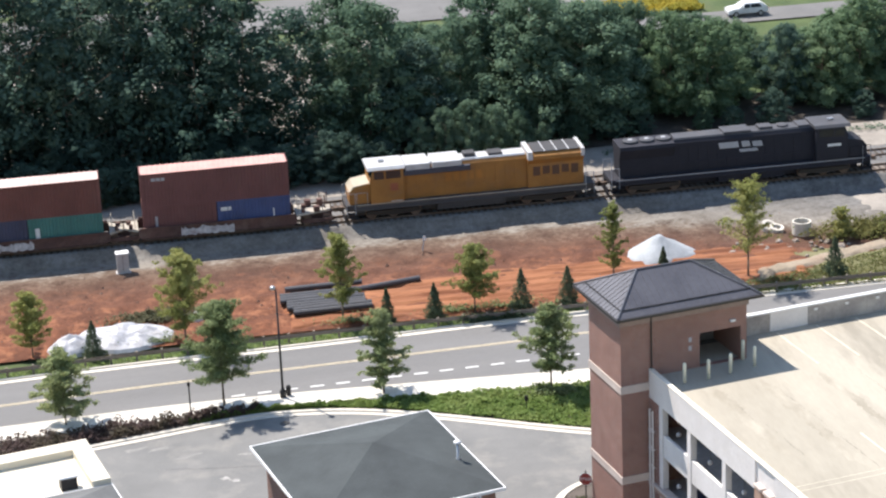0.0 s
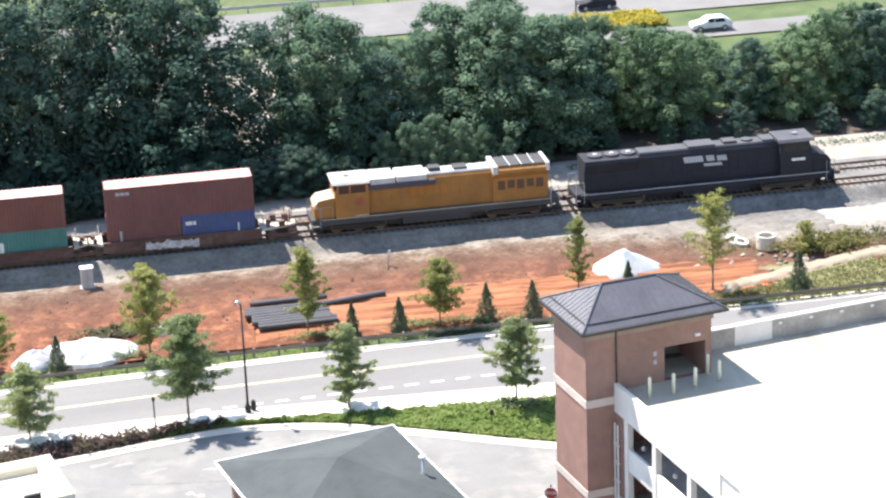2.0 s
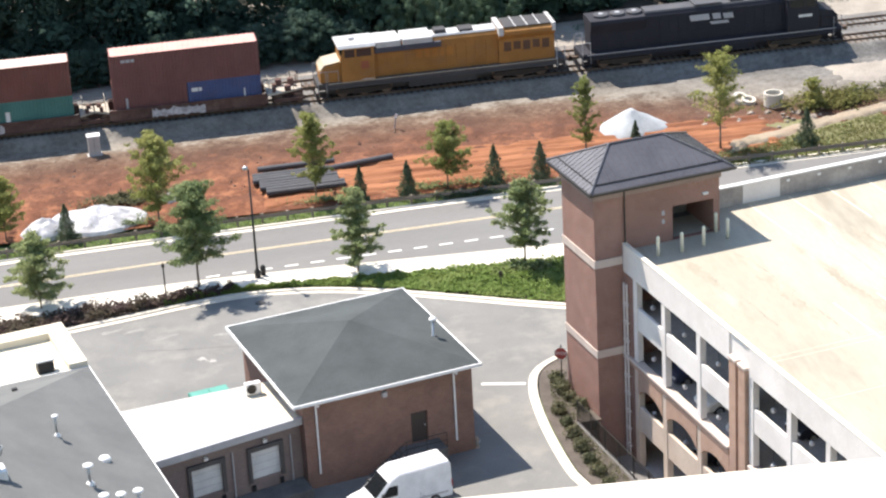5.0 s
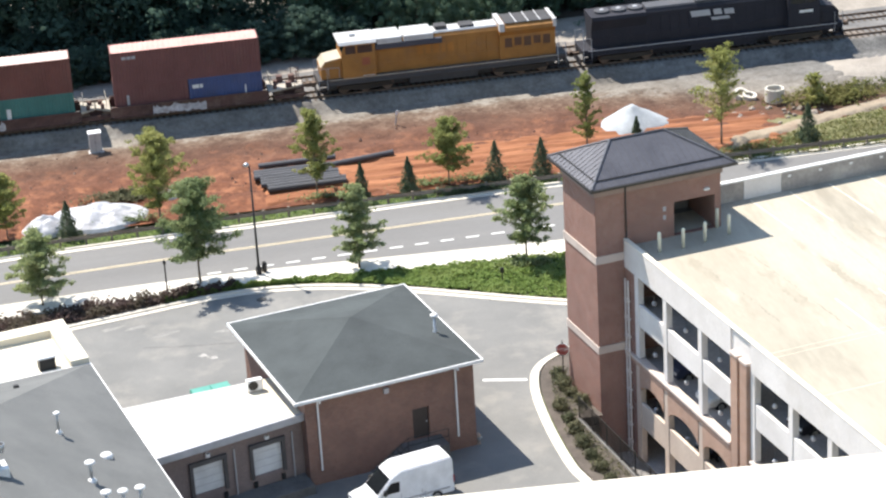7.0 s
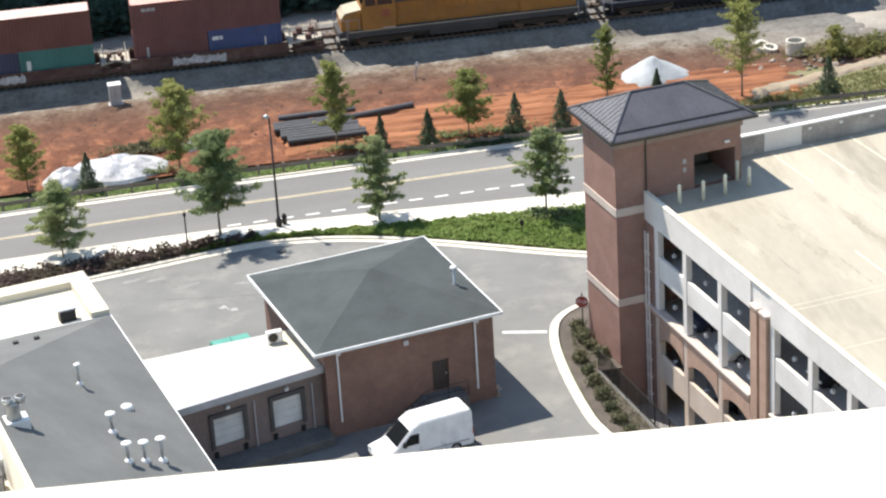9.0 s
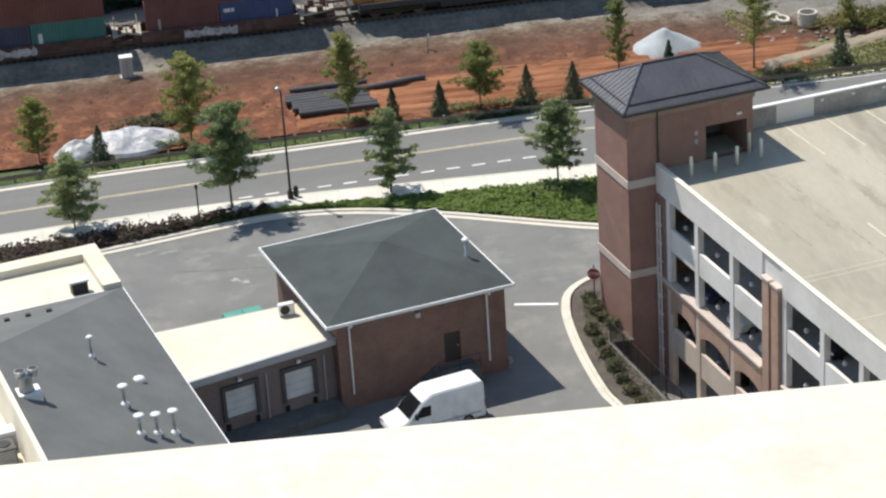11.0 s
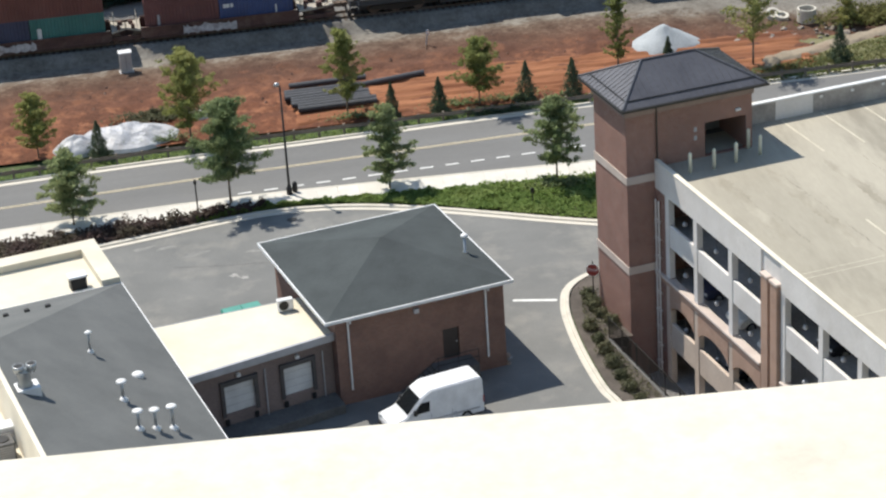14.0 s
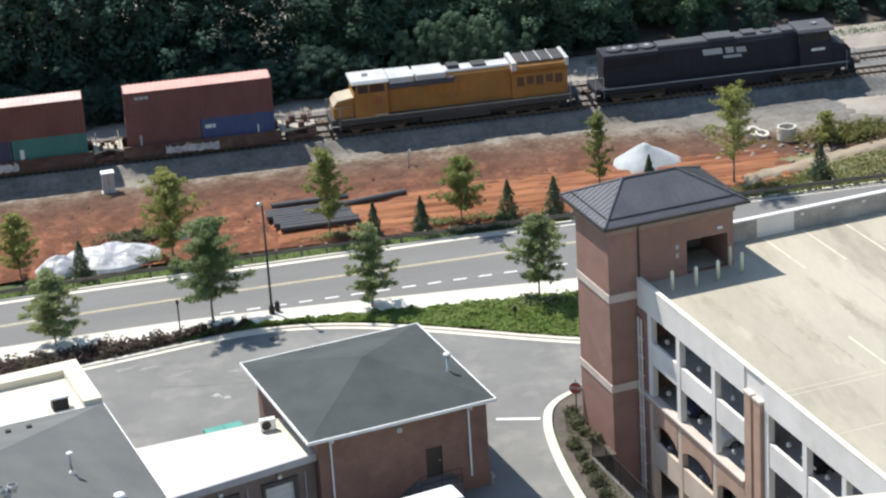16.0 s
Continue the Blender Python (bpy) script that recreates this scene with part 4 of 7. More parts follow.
def build_garage():
    g = thing("parking_garage", GAR, "three-level parking garage with white precast bands and brick base", "building")
    fx, L, W = 1.93, 62.0, 64.0
    deck = 10.95
    part("deck", cube(fx + 0.22, W, -L, 3.05, 10.35, deck), DECK, g, "sunlit stained concrete top parking deck")
    for z in (6.85, 3.35, -0.15):
        part("floor_slab", cube(fx + 0.22, W, -L, 3.05, z, z + 0.45), INTERIOR, g)
    part("floor_slab", cube(fx - 3.2, W, -L, 4.0, -3.4, -2.95), INTERIOR, g, "sunken concrete ground floor")
    part("back_wall", cube(fx + 18.0, fx + 18.3, -L, 3.05, -2.95, 10.35), INTERIOR, g)
    # facade along the drive
    part("roof_parapet", cube(fx - 0.12, fx + 0.14, -13.75, -0.02, 9.62, 11.42, 0.02), PRECAST, g, "smooth pale precast parapet band")
    part("roof_parapet", cube(fx - 0.12, fx + 0.14, -L, -16.05, 9.62, 11.42, 0.02), PRECAST, g, "smooth pale precast parapet band")
    part("roof_parapet", cube(fx - 0.02, fx + 0.14, -16.05, -13.75, 9.62, 11.42), PRECAST, g, "smooth pale precast parapet band")
    part("coping", cube(fx - 0.14, fx + 0.17, -L, 0.0, 11.424, 11.48, 0.012), CREAM, g, "thin cream parapet coping")
    for s in (1.58, 5.41, 9.92, 13.95, 16.25, 20.48, 24.61, 28.7, 32.8, 36.9, 41.0):
        part("column", cube(fx - 0.10, fx + 0.30, -s - 0.24, -s + 0.24, 4.25, 9.615, 0.02), PRECAST, g, "pale precast column")
        part("lower_column", cube(fx - 0.10, fx + 0.30, -s - 0.27, -s + 0.27, -2.95, 3.78, 0.02), PRECAST_T, g, "tan precast column")
    bays = [(1.58, 5.41), (5.41, 9.92), (9.92, 13.95), (16.25, 20.48), (20.48, 24.61), (24.61, 28.7), (28.7, 32.8), (32.8, 36.9), (36.9, 41.0)]
    for a, b in bays:
        part("spandrel", cube(fx - 0.06, fx + 0.16, -b + 0.26, -a - 0.26, 6.38, 7.86, 0.02), PRECAST, g, "pale precast spandrel panel")
        part("lower_spandrel", cube(fx - 0.06, fx + 0.16, -b + 0.30, -a - 0.30, -0.42, 1.27, 0.02), PRECAST_T, g, "tan precast spandrel panel")
        # brick arch over the bay
        bm = bmesh.new()
        y0, y1, spring, crown, head = -b + 0.27, -a - 0.27, 2.1, 2.75, 3.78
        n = 10
        out = [(y0, head), (y0, spring)]
        for k in range(n + 1):
            t = k / n
            out.append((y0 + 0.02 + (y1 - y0 - 0.04) * t, spring + (crown - spring) * math.sin(math.pi * t) ** 0.6))
        out += [(y1, spring), (y1, head)]
        prism(bm, out, fx - 0.14, fx + 0.16, "x")
        part("brick_arch", bm, BRICK_A, g, "red brick segmental arch")
    for a, b in bays:
        for z in (8.55, 5.15, 1.45):
            y = -(a + b) / 2 + 0.5
            bm = bmesh.new()
            lathe(bm, [(0.05, 0.32), (0.12, 0.29), (0.165, 0.16), (0.12, 0.04), (0.04, 0.0)], (fx + 0.42, y, z - 0.42), 12)
            lamp = part("garage_light", bm, GREYTRIM, g, "white hanging garage light", smooth=True)
            bm = bmesh.new()
            tube(bm, (fx + 0.42, y, z - 0.1), (fx + 0.42, y, z + 1.45 if z > 2 else z + 1.25), 0.012, seg=5)
            part("stem", bm, DARKMETAL, lamp)
    part("junction_wall", cube(fx - 0.08, fx + 0.30, -1.33, -0.01, -2.95, 9.61), BRICK_T, g, "brick wall beside the stair tower")
    part("brick_band", cube(fx - 0.20, fx + 0.30, -13.72, 0.0, 3.782, 4.06, 0.01), BRICK_A, g, "red brick band over the arches")
    part("cornice", cube(fx - 0.27, fx + 0.30, -13.72, 0.0, 4.062, 4.24, 0.03), STONE, g, "projecting tan stone ledge")
    part("brick_band", cube(fx - 0.20, fx + 0.30, -L, -16.1, 3.782, 4.06, 0.01), BRICK_A, g, "red brick band over the arches")
    part("cornice", cube(fx - 0.27, fx + 0.30, -L, -16.1, 4.062, 4.24, 0.03), STONE, g, "projecting tan stone ledge")
    for s in (14.42, 15.5):
        p = part("pilaster", cube(fx - 0.30, fx + 0.05, -s - 0.40, -s + 0.40, -2.95, 9.95, 0.02), BRICK_A, g, "red brick pilaster")
        part("cap", cube(fx - 0.36, fx + 0.05, -s - 0.45, -s + 0.45, 9.952, 10.14, 0.03), STONE, p, "tan stone cap")
    part("pilaster_infill", cube(fx - 0.05, fx + 0.2, -15.095, -14.825, -2.95, 9.615), BRICK_T, g)
    for s in (0.30, 0.70):
        bm = bmesh.new()
        tube(bm, (fx - 0.22, -s, -2.95), (fx - 0.22, -s, 9.0), 0.06, seg=8)
        for k in range(9):
            box(bm, fx - 0.30, fx - 0.10, -s - 0.08, -s + 0.08, -2.0 + 1.2 * k, -1.94 + 1.2 * k)
        part("downpipe", bm, PRECAST, g, "pale rainwater downpipe")
    # parapet along the street
    xs = [8.9, 11.56] + [14.2 + 4.2 * k for k in range(11)] + [W]
    for k, (a, b) in enumerate(zip(xs, xs[1:])):
        part("parapet_panel", cube(a + 0.008, b - 0.008, 3.06, 3.30, 9.8, 12.2), PRECAST if k == 1 else WEATHERED, g, "clean pale parapet panel" if k == 1 else "weathered grey parapet panel")
    part("street_coping", cube(8.9, W, 3.02, 3.34, 12.202, 12.31, 0.01), TRIM, g, "white street-side coping")
    for k in range(12):
        x = 12.45 + 2.2 * k
        part("wall_plate", cube(x + 2.2, x + 2.42, 3.02, 3.056, 11.85, 12.0), TRIM, g)
    for k in range(14):
        x = 11.85 + 2.8 * k
        part("stall_line", cube(x - 0.06, x + 0.06, -2.6, 2.75, deck, deck + 0.005), surface("faded_yellow_paint", (0.50, 0.455, 0.36), (0.60, 0.55, 0.44), 0.85, 1.5, 12) if k == 0 else bpy.data.materials["faded_yellow_paint"], g)
    for k in range(10):
        x = 9.2 + 2.82 * k
        part("stall_line", cube(x - 0.06, x + 0.06, -17.5, -12.3, deck, deck + 0.005), bpy.data.materials["faded_yellow_paint"], g)
    for y in (-16.85, -17.4, -22.5):
        part("deck_joint", cube(fx + 0.3, W, y - 0.03, y + 0.03, deck, deck + 0.004), JOINT, g)
    # thin ragged cracks with damp edges that run down the deck
    mark = surface("damp_crack", (0.20, 0.182, 0.148), (0.30, 0.275, 0.225), 0.9, 0.8, 6, 0.05)
    tread = surface("worn_deck_stain", (0.265, 0.238, 0.186), (0.40, 0.366, 0.298), 0.88, 0.55, 5, 0.06, stretch=(1, 0.3, 1), grain_mix=0.25)

    def streak(name, x, y, n, wd, material, label, lift, seed, gaps):
        rng = random.Random(seed)
        bm = bmesh.new()
        a = []
        for k in range(n):
            x += rng.uniform(-0.035, 0.035)
            h = wd * rng.uniform(0.45, 1.0) * min(1.0, (k + 0.3) / 5, (n - k - 0.7) / 5)
            if rng.random() < gaps:
                h = 0.003
            a.append((bm.verts.new((x - h, y - 0.2 * k, deck + lift)), bm.verts.new((x + h * rng.uniform(0.6, 1.1), y - 0.2 * k, deck + lift))))
        for p, q in zip(a, a[1:]):
            bm.faces.new((p[0], q[0], q[1], p[1]))
        part(name, bm, material, g, label)
    for k, (x, y, n, wd) in enumerate(((4.5, -3.0, 52, 0.62), (7.6, -3.2, 66, 0.5), (11.2, -3.6, 70, 0.4), (15.6, -3.2, 70, 0.5))):
        streak("tyre_stain", x, y, n, wd, tread, "faint brown wheel track stain", 0.004, 20 + k, 0.0)
    for k, (x, y, n, wd) in enumerate(((4.6, -4.6, 22, 0.05), (4.95, -9.0, 26, 0.06), (7.9, -5.0, 30, 0.035), (8.0, -12.0, 24, 0.045), (13.6, -4.0, 50, 0.025))):
        streak("deck_crack", x, y, n, wd, mark, "thin dark ragged crack", 0.008, 40 + k, 0.3)
    # retaining wall and fence of the sunken strip
    part("retaining_wall", cube(-1.62, -1.36, -L, 0.0, -2.95, 0.16, 0.02), SLAB, g, "grey concrete retaining wall")
    f = thing("fence", GAR @ pose(-1.48, 0, 0.16), "black metal picket fence on the retaining wall", "fence")
    post = None
    for k in range(14):
        y = 0.0 - 2.0 * k
        if post is None:
            ob = part("post", cube(-0.03, 0.03, -0.03, 0.03, 0, 1.52), DARKMETAL, f)
            post = ob.data
        else:
            ob = new("post", post)
            ob.parent = f
        ob.location = (0, y, 0)
    for z in (0.12, 1.4):
        part("fence_rail", cube(-0.02, 0.02, -26, 0, z, z + 0.04), DARKMETAL, f)
    bm = bmesh.new()
    for k in range(215):
        y = -0.12 * k - 0.06
        box(bm, -0.012, 0.012, y - 0.012, y + 0.012, 0.13, 1.43)
    tagged(part("picket", bm, DARKMETAL, f), kind="stuff")


build_garage()


def build_tower():
    t = thing("stair_tower", GAR, "brick stair tower with stone bands and a grey metal hipped roof", "building")
    W, D, top = 8.35, 4.7, 14.90
    door = (5.2, 7.95, 10.98, 13.15)
    bm = bmesh.new()
    wall(bm, 0, W, 0.0, top, [door], 0, 0.35)
    bmesh.ops.remove_doubles(bm, verts=bm.verts[:], dist=0.0005)
    part("front_wall", bm, BRICK_T, t)
    part("foot_wall", cube(0, 1.9, 0, 0.35, -2.95, -0.002), BRICK_T, t)
    bm = bmesh.new()
    wall(bm, 0, W, 0, top, [], D - 0.35, D)
    part("street_wall", bm, BRICK_T, t)
    for a, b in ((0, 0.35), (W - 0.35, W)):
        bm = bmesh.new()
        side_wall(bm, 0.35, D - 0.35, 0, top, [], a, b)
        part("side_wall", bm, BRICK_T, t)
    part("landing", cube(0.36, W - 0.36, 0.36, D - 0.36, 10.5, 10.94), LOBBY_SHADE, t)
    part("inner_partition", cube(5.0, 5.1, 0.36, D - 0.36, 10.95, 13.6), LOBBY_SHADE, t)
    part("lobby_wall", cube(5.1, W - 0.36, 3.7, 3.8, 10.95, 13.6), LOBBY_SHADE, t, "lobby wall coloured dark for the shade inside")
    part("soffit", cube(0.36, W - 0.36, 0.36, D - 0.36, 13.6, 13.7), INTERIOR, t)
    for z0, z1 in ((10.12, 10.62), (4.15, 4.64)):
        bm = bmesh.new()
        box(bm, -0.06, 1.92, -0.06, -0.002, z0, z1)
        box(bm, -0.06, -0.002, -0.002, D + 0.06, z0, z1)
        part("stone_band", bm, STONE, t, "tan cast-stone band")
    bm = bmesh.new()
    for a in ((-0.10, W + 0.10, -0.10, -0.003), (-0.10, W + 0.10, D + 0.003, D + 0.10), (-0.10, -0.003, -0.003, D + 0.003), (W + 0.003, W + 0.10, -0.003, D + 0.003)):
        box(bm, *a, 14.50, 14.965)
    part("frieze", bm, surface("frieze_brick", (0.25, 0.19, 0.165), (0.31, 0.235, 0.205), 0.85, 0.8, 8), t)
    x0, x1, y0, y1, z, rise = -0.38, 9.12, -0.52, 5.95, 14.97, 16.80
    ra, rb = 2.35, 5.9
    roof = part("roof", hip_roof(x0, x1, y0, y1, z, (ra, rb), rise, 0.22), METAL_ROOF, t, "dark grey standing-seam metal roof")
    ym = (y0 + y1) / 2
    zt = z + 0.22
    # standing seams run from the eaves up to the hips and the ridge
    def seam(p, q):
        bm = bmesh.new()
        tube(bm, p, q, 0.014 if p[1] == y0 else 0.024, seg=4)
        part("seam", bm, METAL_ROOF, roof)
    def hip_y(x):       # how far up the long slopes a seam at x goes
        return min(1.0, (x - x0) / (ra - x0), (x1 - x) / (x1 - rb))
    x = x0 + 0.35
    while x < x1 - 0.2:
        f = hip_y(x)
        for ya in (y0, y1):
            seam((x, ya, zt + 0.015), (x, ya + (ym - ya) * f, zt + (rise - zt) * f + 0.015))
        x += 0.42
    y = y0 + 0.3
    while y < y1 - 0.2:
        f = 1 - abs(y - ym) / (ym - y0)
        seam((x0, y, zt + 0.015), (x0 + (ra - x0) * f, y, zt + (rise - zt) * f + 0.015))
        seam((x1, y, zt + 0.015), (x1 + (rb - x1) * f, y, zt + (rise - zt) * f + 0.015))
        y += 0.42
    bm = bmesh.new()
    for p, q in (((x0, y0), (ra, ym)), ((x0, y1), (ra, ym)), ((x1, y0), (rb, ym)), ((x1, y1), (rb, ym))):
        tube(bm, (*p, zt + 0.02), (*q, rise + 0.02), 0.075, seg=6)
    tube(bm, (ra, ym, rise + 0.02), (rb, ym, rise + 0.02), 0.08, seg=6)
    part("ridge_cap", bm, METAL_ROOF, roof)
    bm = bmesh.new()
    f = 0.16
    za = zt + (rise - zt) * f + 0.06
    tube(bm, (x0 + (ra - x0) * f, y0 + (ym - y0) * f, za), (x1 + (rb - x1) * f, y0 + (ym - y0) * f, za), 0.035, seg=5)
    tube(bm, (x0 + (ra - x0) * f, y0 + (ym - y0) * f, za), (x0 + (ra - x0) * f, y1 + (ym - y1) * f, za), 0.035, seg=5)
    part("snow_guard", bm, DARKMETAL, roof)
    bm = bmesh.new()
    for a in ((x0 - 0.1, x1 + 0.1, y0 - 0.12, y0), (x0 - 0.12, x0, y0, y1)):
        box(bm, *a, z + 0.06, z + 0.20)
    part("gutter", bm, DARKMETAL, t, "dark metal gutter")
    bm = bmesh.new()
    tube(bm, (1.97, -0.10, 11.5), (1.97, -0.10, 14.88), 0.05, seg=8)
    part("downpipe", bm, DARKMETAL, t)
    for z in (12.05, 12.6):
        part("wall_sign", cube(4.46, 4.66, -0.025, -0.003, z + 0.1, z + 0.40, 0.005), GREYTRIM, t, "small white wall sign")
    part("wall_light", cube(7.2, 7.55, -0.16, -0.003, 13.55, 13.7, 0.01), TRIM, t, "small white wall light")
    for x, y in ((3.35, -1.75), (4.88, -1.85), (6.45, -1.62), (8.25, -1.25), (8.05, -0.1)):
        b = thing("bollard", GAR @ pose(x, y, 10.95), "pale yellow painted steel bollard on the deck", "bollard", "bollards before the tower")
        bm = bmesh.new()
        lathe(bm, [(0.11, 0), (0.11, 1.2), (0.08, 1.27), (0.03, 1.3)], seg=12)
        part("post", bm, plain("pale_yellow_paint", (0.66, 0.65, 0.54), 0.5) if x == 3.35 else bpy.data.materials["pale_yellow_paint"], b, smooth=True)


build_tower()


def build_viewpoint():
    """The building that the view is taken from: its parapet and roof terrace."""
    b = thing("viewpoint_building", pose(0, 0, 0, 0, 0, -5.05), "tall building with a cream stucco parapet", "building")
    y1 = 1.605
    part("parapet", cube(-30, 30, y1 - 0.42, y1, 65.9, 67.297, 0.006), PARAPET, b, "rough cream stucco parapet in sunlight")
    part("terrace", cube(-30, 30, -18, y1 - 0.42, 65.6, 66.0), INTERIOR, b)
    part("front_wall", cube(-30, 30, y1 - 0.40, y1 - 0.04, -0.4, 65.9), CREAM, b)
    part("rear_wall", cube(-30, 30, -18.3, -18, -0.4, 65.6), CREAM, b)


build_viewpoint()

# ---------------------------------------------------------------- trees, hedges, grass
def leaf_mesh(name, centres, normals, size, rng, material, narrow=0.55, jitter=0.55):
    """One mesh of many small folded leaves, each a pair of faces."""
    n = len(centres)
    nrm = normals + rng.normal(0, jitter, (n, 3))
    nrm /= np.linalg.norm(nrm, axis=1, keepdims=True) + 1e-9
    t = np.cross(nrm, rng.normal(0, 1, (n, 3)))
    t /= np.linalg.norm(t, axis=1, keepdims=True) + 1e-9
    b = np.cross(nrm, t)
    s = (size * rng.uniform(0.6, 1.35, (n, 1)))
    v = np.empty((n, 4, 3))
    v[:, 0], v[:, 2] = centres - t * s, centres + t * s
    v[:, 1], v[:, 3] = centres + b * s * narrow - nrm * s * 0.25, centres - b * s * narrow - nrm * s * 0.25
    me = bpy.data.meshes.new(name)
    me.vertices.add(4 * n)
    me.vertices.foreach_set("co", v.reshape(-1))
    i = np.arange(n)[:, None] * 4
    tri = np.concatenate([i, i + 1, i + 2, i, i + 2, i + 3], 1).astype(np.int32).reshape(-1)
    me.loops.add(len(tri))
    me.loops.foreach_set("vertex_index", tri)
    me.polygons.add(2 * n)
    me.polygons.foreach_set("loop_start", np.arange(0, 6 * n, 3, dtype=np.int32))
    me.materials.append(material)
    me.update(calc_edges=True)
    return me


def crown_points(rng, clumps, per, squash=0.75):
    cs, ns = [], []
    for c, r in clumps:
        k = max(6, int(per * r * r))
        d = rng.normal(0, 1, (k, 3))
        d /= np.linalg.norm(d, axis=1, keepdims=True)
        rad = r * rng.uniform(0.2, 1.2, (k, 1)) ** 0.6
        cs.append(np.array(c) + d * rad * np.array((1, 1, squash)))
        ns.append(d * 0.8 + np.array((0, 0, 0.5)))
    return np.concatenate(cs), np.concatenate(ns)


def trunk_mesh(rng, h, r, limbs, spread, low):
    bm = bmesh.new()
    bend = rng.normal(0, 0.03 * h, 2)
    pts = [Vector((bend[0] * t * t, bend[1] * t * t, h * t)) for t in (0, 0.25, 0.5, 0.75, 1.0)]
    for i in range(4):
        tube(bm, pts[i], pts[i + 1], r * (1 - 0.22 * i) * (1.25 if i == 0 else 1), r * (1 - 0.22 * (i + 1)), seg=7, cap=i == 0)
    for k in range(limbs):
        t = low + (0.95 - low) * k / max(1, limbs - 1)
        a = rng.uniform(0, 6.28)
        p = Vector((bend[0] * t * t, bend[1] * t * t, h * t))
        ln = spread * rng.uniform(0.6, 1.0) * (1.15 - 0.6 * t)
        q = p + Vector((math.cos(a) * ln, math.sin(a) * ln, ln * rng.uniform(0.35, 0.8)))
        tube(bm, p, q, r * 0.38 * (1.1 - t * 0.6), r * 0.08, seg=5, cap=False)
    return bm


def make_tree(name, h, w, low, seed, leaf, material, label, group, per=260, clump=0.34, n=26, slim=1.0, skew=0.85, at=None, category="tree", jitter=0.55):
    """A tapered trunk with limbs and an uneven crown of leaf clumps. low: where the crown begins, as a share of the height."""
    rng = np.random.default_rng(seed)
    ob = thing(name, at if at is not None else Matrix(), label, category, group)
    part("trunk", trunk_mesh(rng, h * 0.86, max(0.045, h * 0.008 + 0.02), 14, w * 0.5, max(0.12, low)), BARK, ob, smooth=True)
    clumps = []
    for k in range(n):
        t = (k + rng.uniform(0, 1)) / n
        z = h * (low + (0.97 - low) * t)
        prof = math.sin(math.pi * min(1.0, (0.12 + 0.86 * t) ** skew)) ** slim
        rr = w * 0.5 * prof * rng.uniform(0.25, 1.08)
        a = k * 2.399 + rng.uniform(-0.5, 0.5)
        size = w * clump * rng.uniform(0.45, 0.85) * (1.0 - 0.35 * t)
        clumps.append(((rr * math.cos(a) * 0.85, rr * math.sin(a) * 0.85, z), size))
    c, nr = crown_points(rng, clumps, per)
    crown = new("crown", leaf_mesh("crown", c, nr, leaf, rng, material, 0.55, jitter))
    crown.parent = ob
    return ob


def branching_tree(name, h, w, low, seed, leaf, material, label, group, per, limbs=20, rise=(0.15, 0.5), at=None):
    """A slim trunk with spreading limbs, each carrying its own flat layers of leaves, so that gaps open between them."""
    rng = np.random.default_rng(seed)
    ob = thing(name, at, label, "tree", group)
    bm = bmesh.new()
    r = h * 0.009 + 0.02
    bend = rng.normal(0, 0.012 * h, 2)
    stem = [Vector((bend[0] * t * t, bend[1] * t * t, h * 0.93 * t)) for t in (0, 0.2, 0.4, 0.6, 0.8, 1.0)]
    for i in range(5):
        tube(bm, stem[i], stem[i + 1], r * (1 - 0.19 * i), r * (0.81 - 0.19 * i), seg=7, cap=i == 0)
    clumps = [((bend[0], bend[1], h * 0.95), 0.05 * h), ((bend[0], bend[1], h * 0.88), 0.06 * h)]
    for k in range(limbs):
        t = (k + rng.uniform(0, 0.8)) / limbs
        z = h * (low + (0.93 - low) * t)
        reach = w * 0.5 * min(0.72 + 1.4 * t, 1.0, 1.22 * (1.06 - t) ** 0.75) * rng.uniform(0.62, 1.12)
        a = k * 2.399 + rng.uniform(-0.45, 0.45)
        up = rng.uniform(*rise) * (0.5 + t)
        p = Vector((bend[0] * t * t, bend[1] * t * t, z))
        for u0, u1 in ((0.0, 0.5), (0.5, 0.95)):
            q0, q1 = (p + Vector((math.cos(a) * reach * u, math.sin(a) * reach * u, reach * up * u ** 0.8)) for u in (u0, u1))
            tube(bm, q0, q1, r * (0.42 - 0.3 * u0) * (1.1 - 0.5 * t), r * (0.42 - 0.34 * u1) * (1.1 - 0.5 * t), seg=5, cap=False)
        for u in (0.16, 0.3, 0.42, 0.52, 0.62, 0.7, 0.78, 0.86, 0.93, 1.0):
            side = rng.normal(0, 0.055 * w * u, 2)
            c = p + Vector((math.cos(a) * reach * u + side[0], math.sin(a) * reach * u + side[1], reach * up * u ** 0.8 + rng.normal(0, 0.018 * w)))
            clumps.append((tuple(c), w * rng.uniform(0.05, 0.095) * (1.25 - 0.55 * u)))
    part("trunk", bm, BARK, ob, smooth=True)
    c, nr = crown_points(rng, clumps, per, 0.6)
    crown = new("crown", leaf_mesh("crown", c, nr, leaf, rng, material))
    crown.parent = ob
    return ob


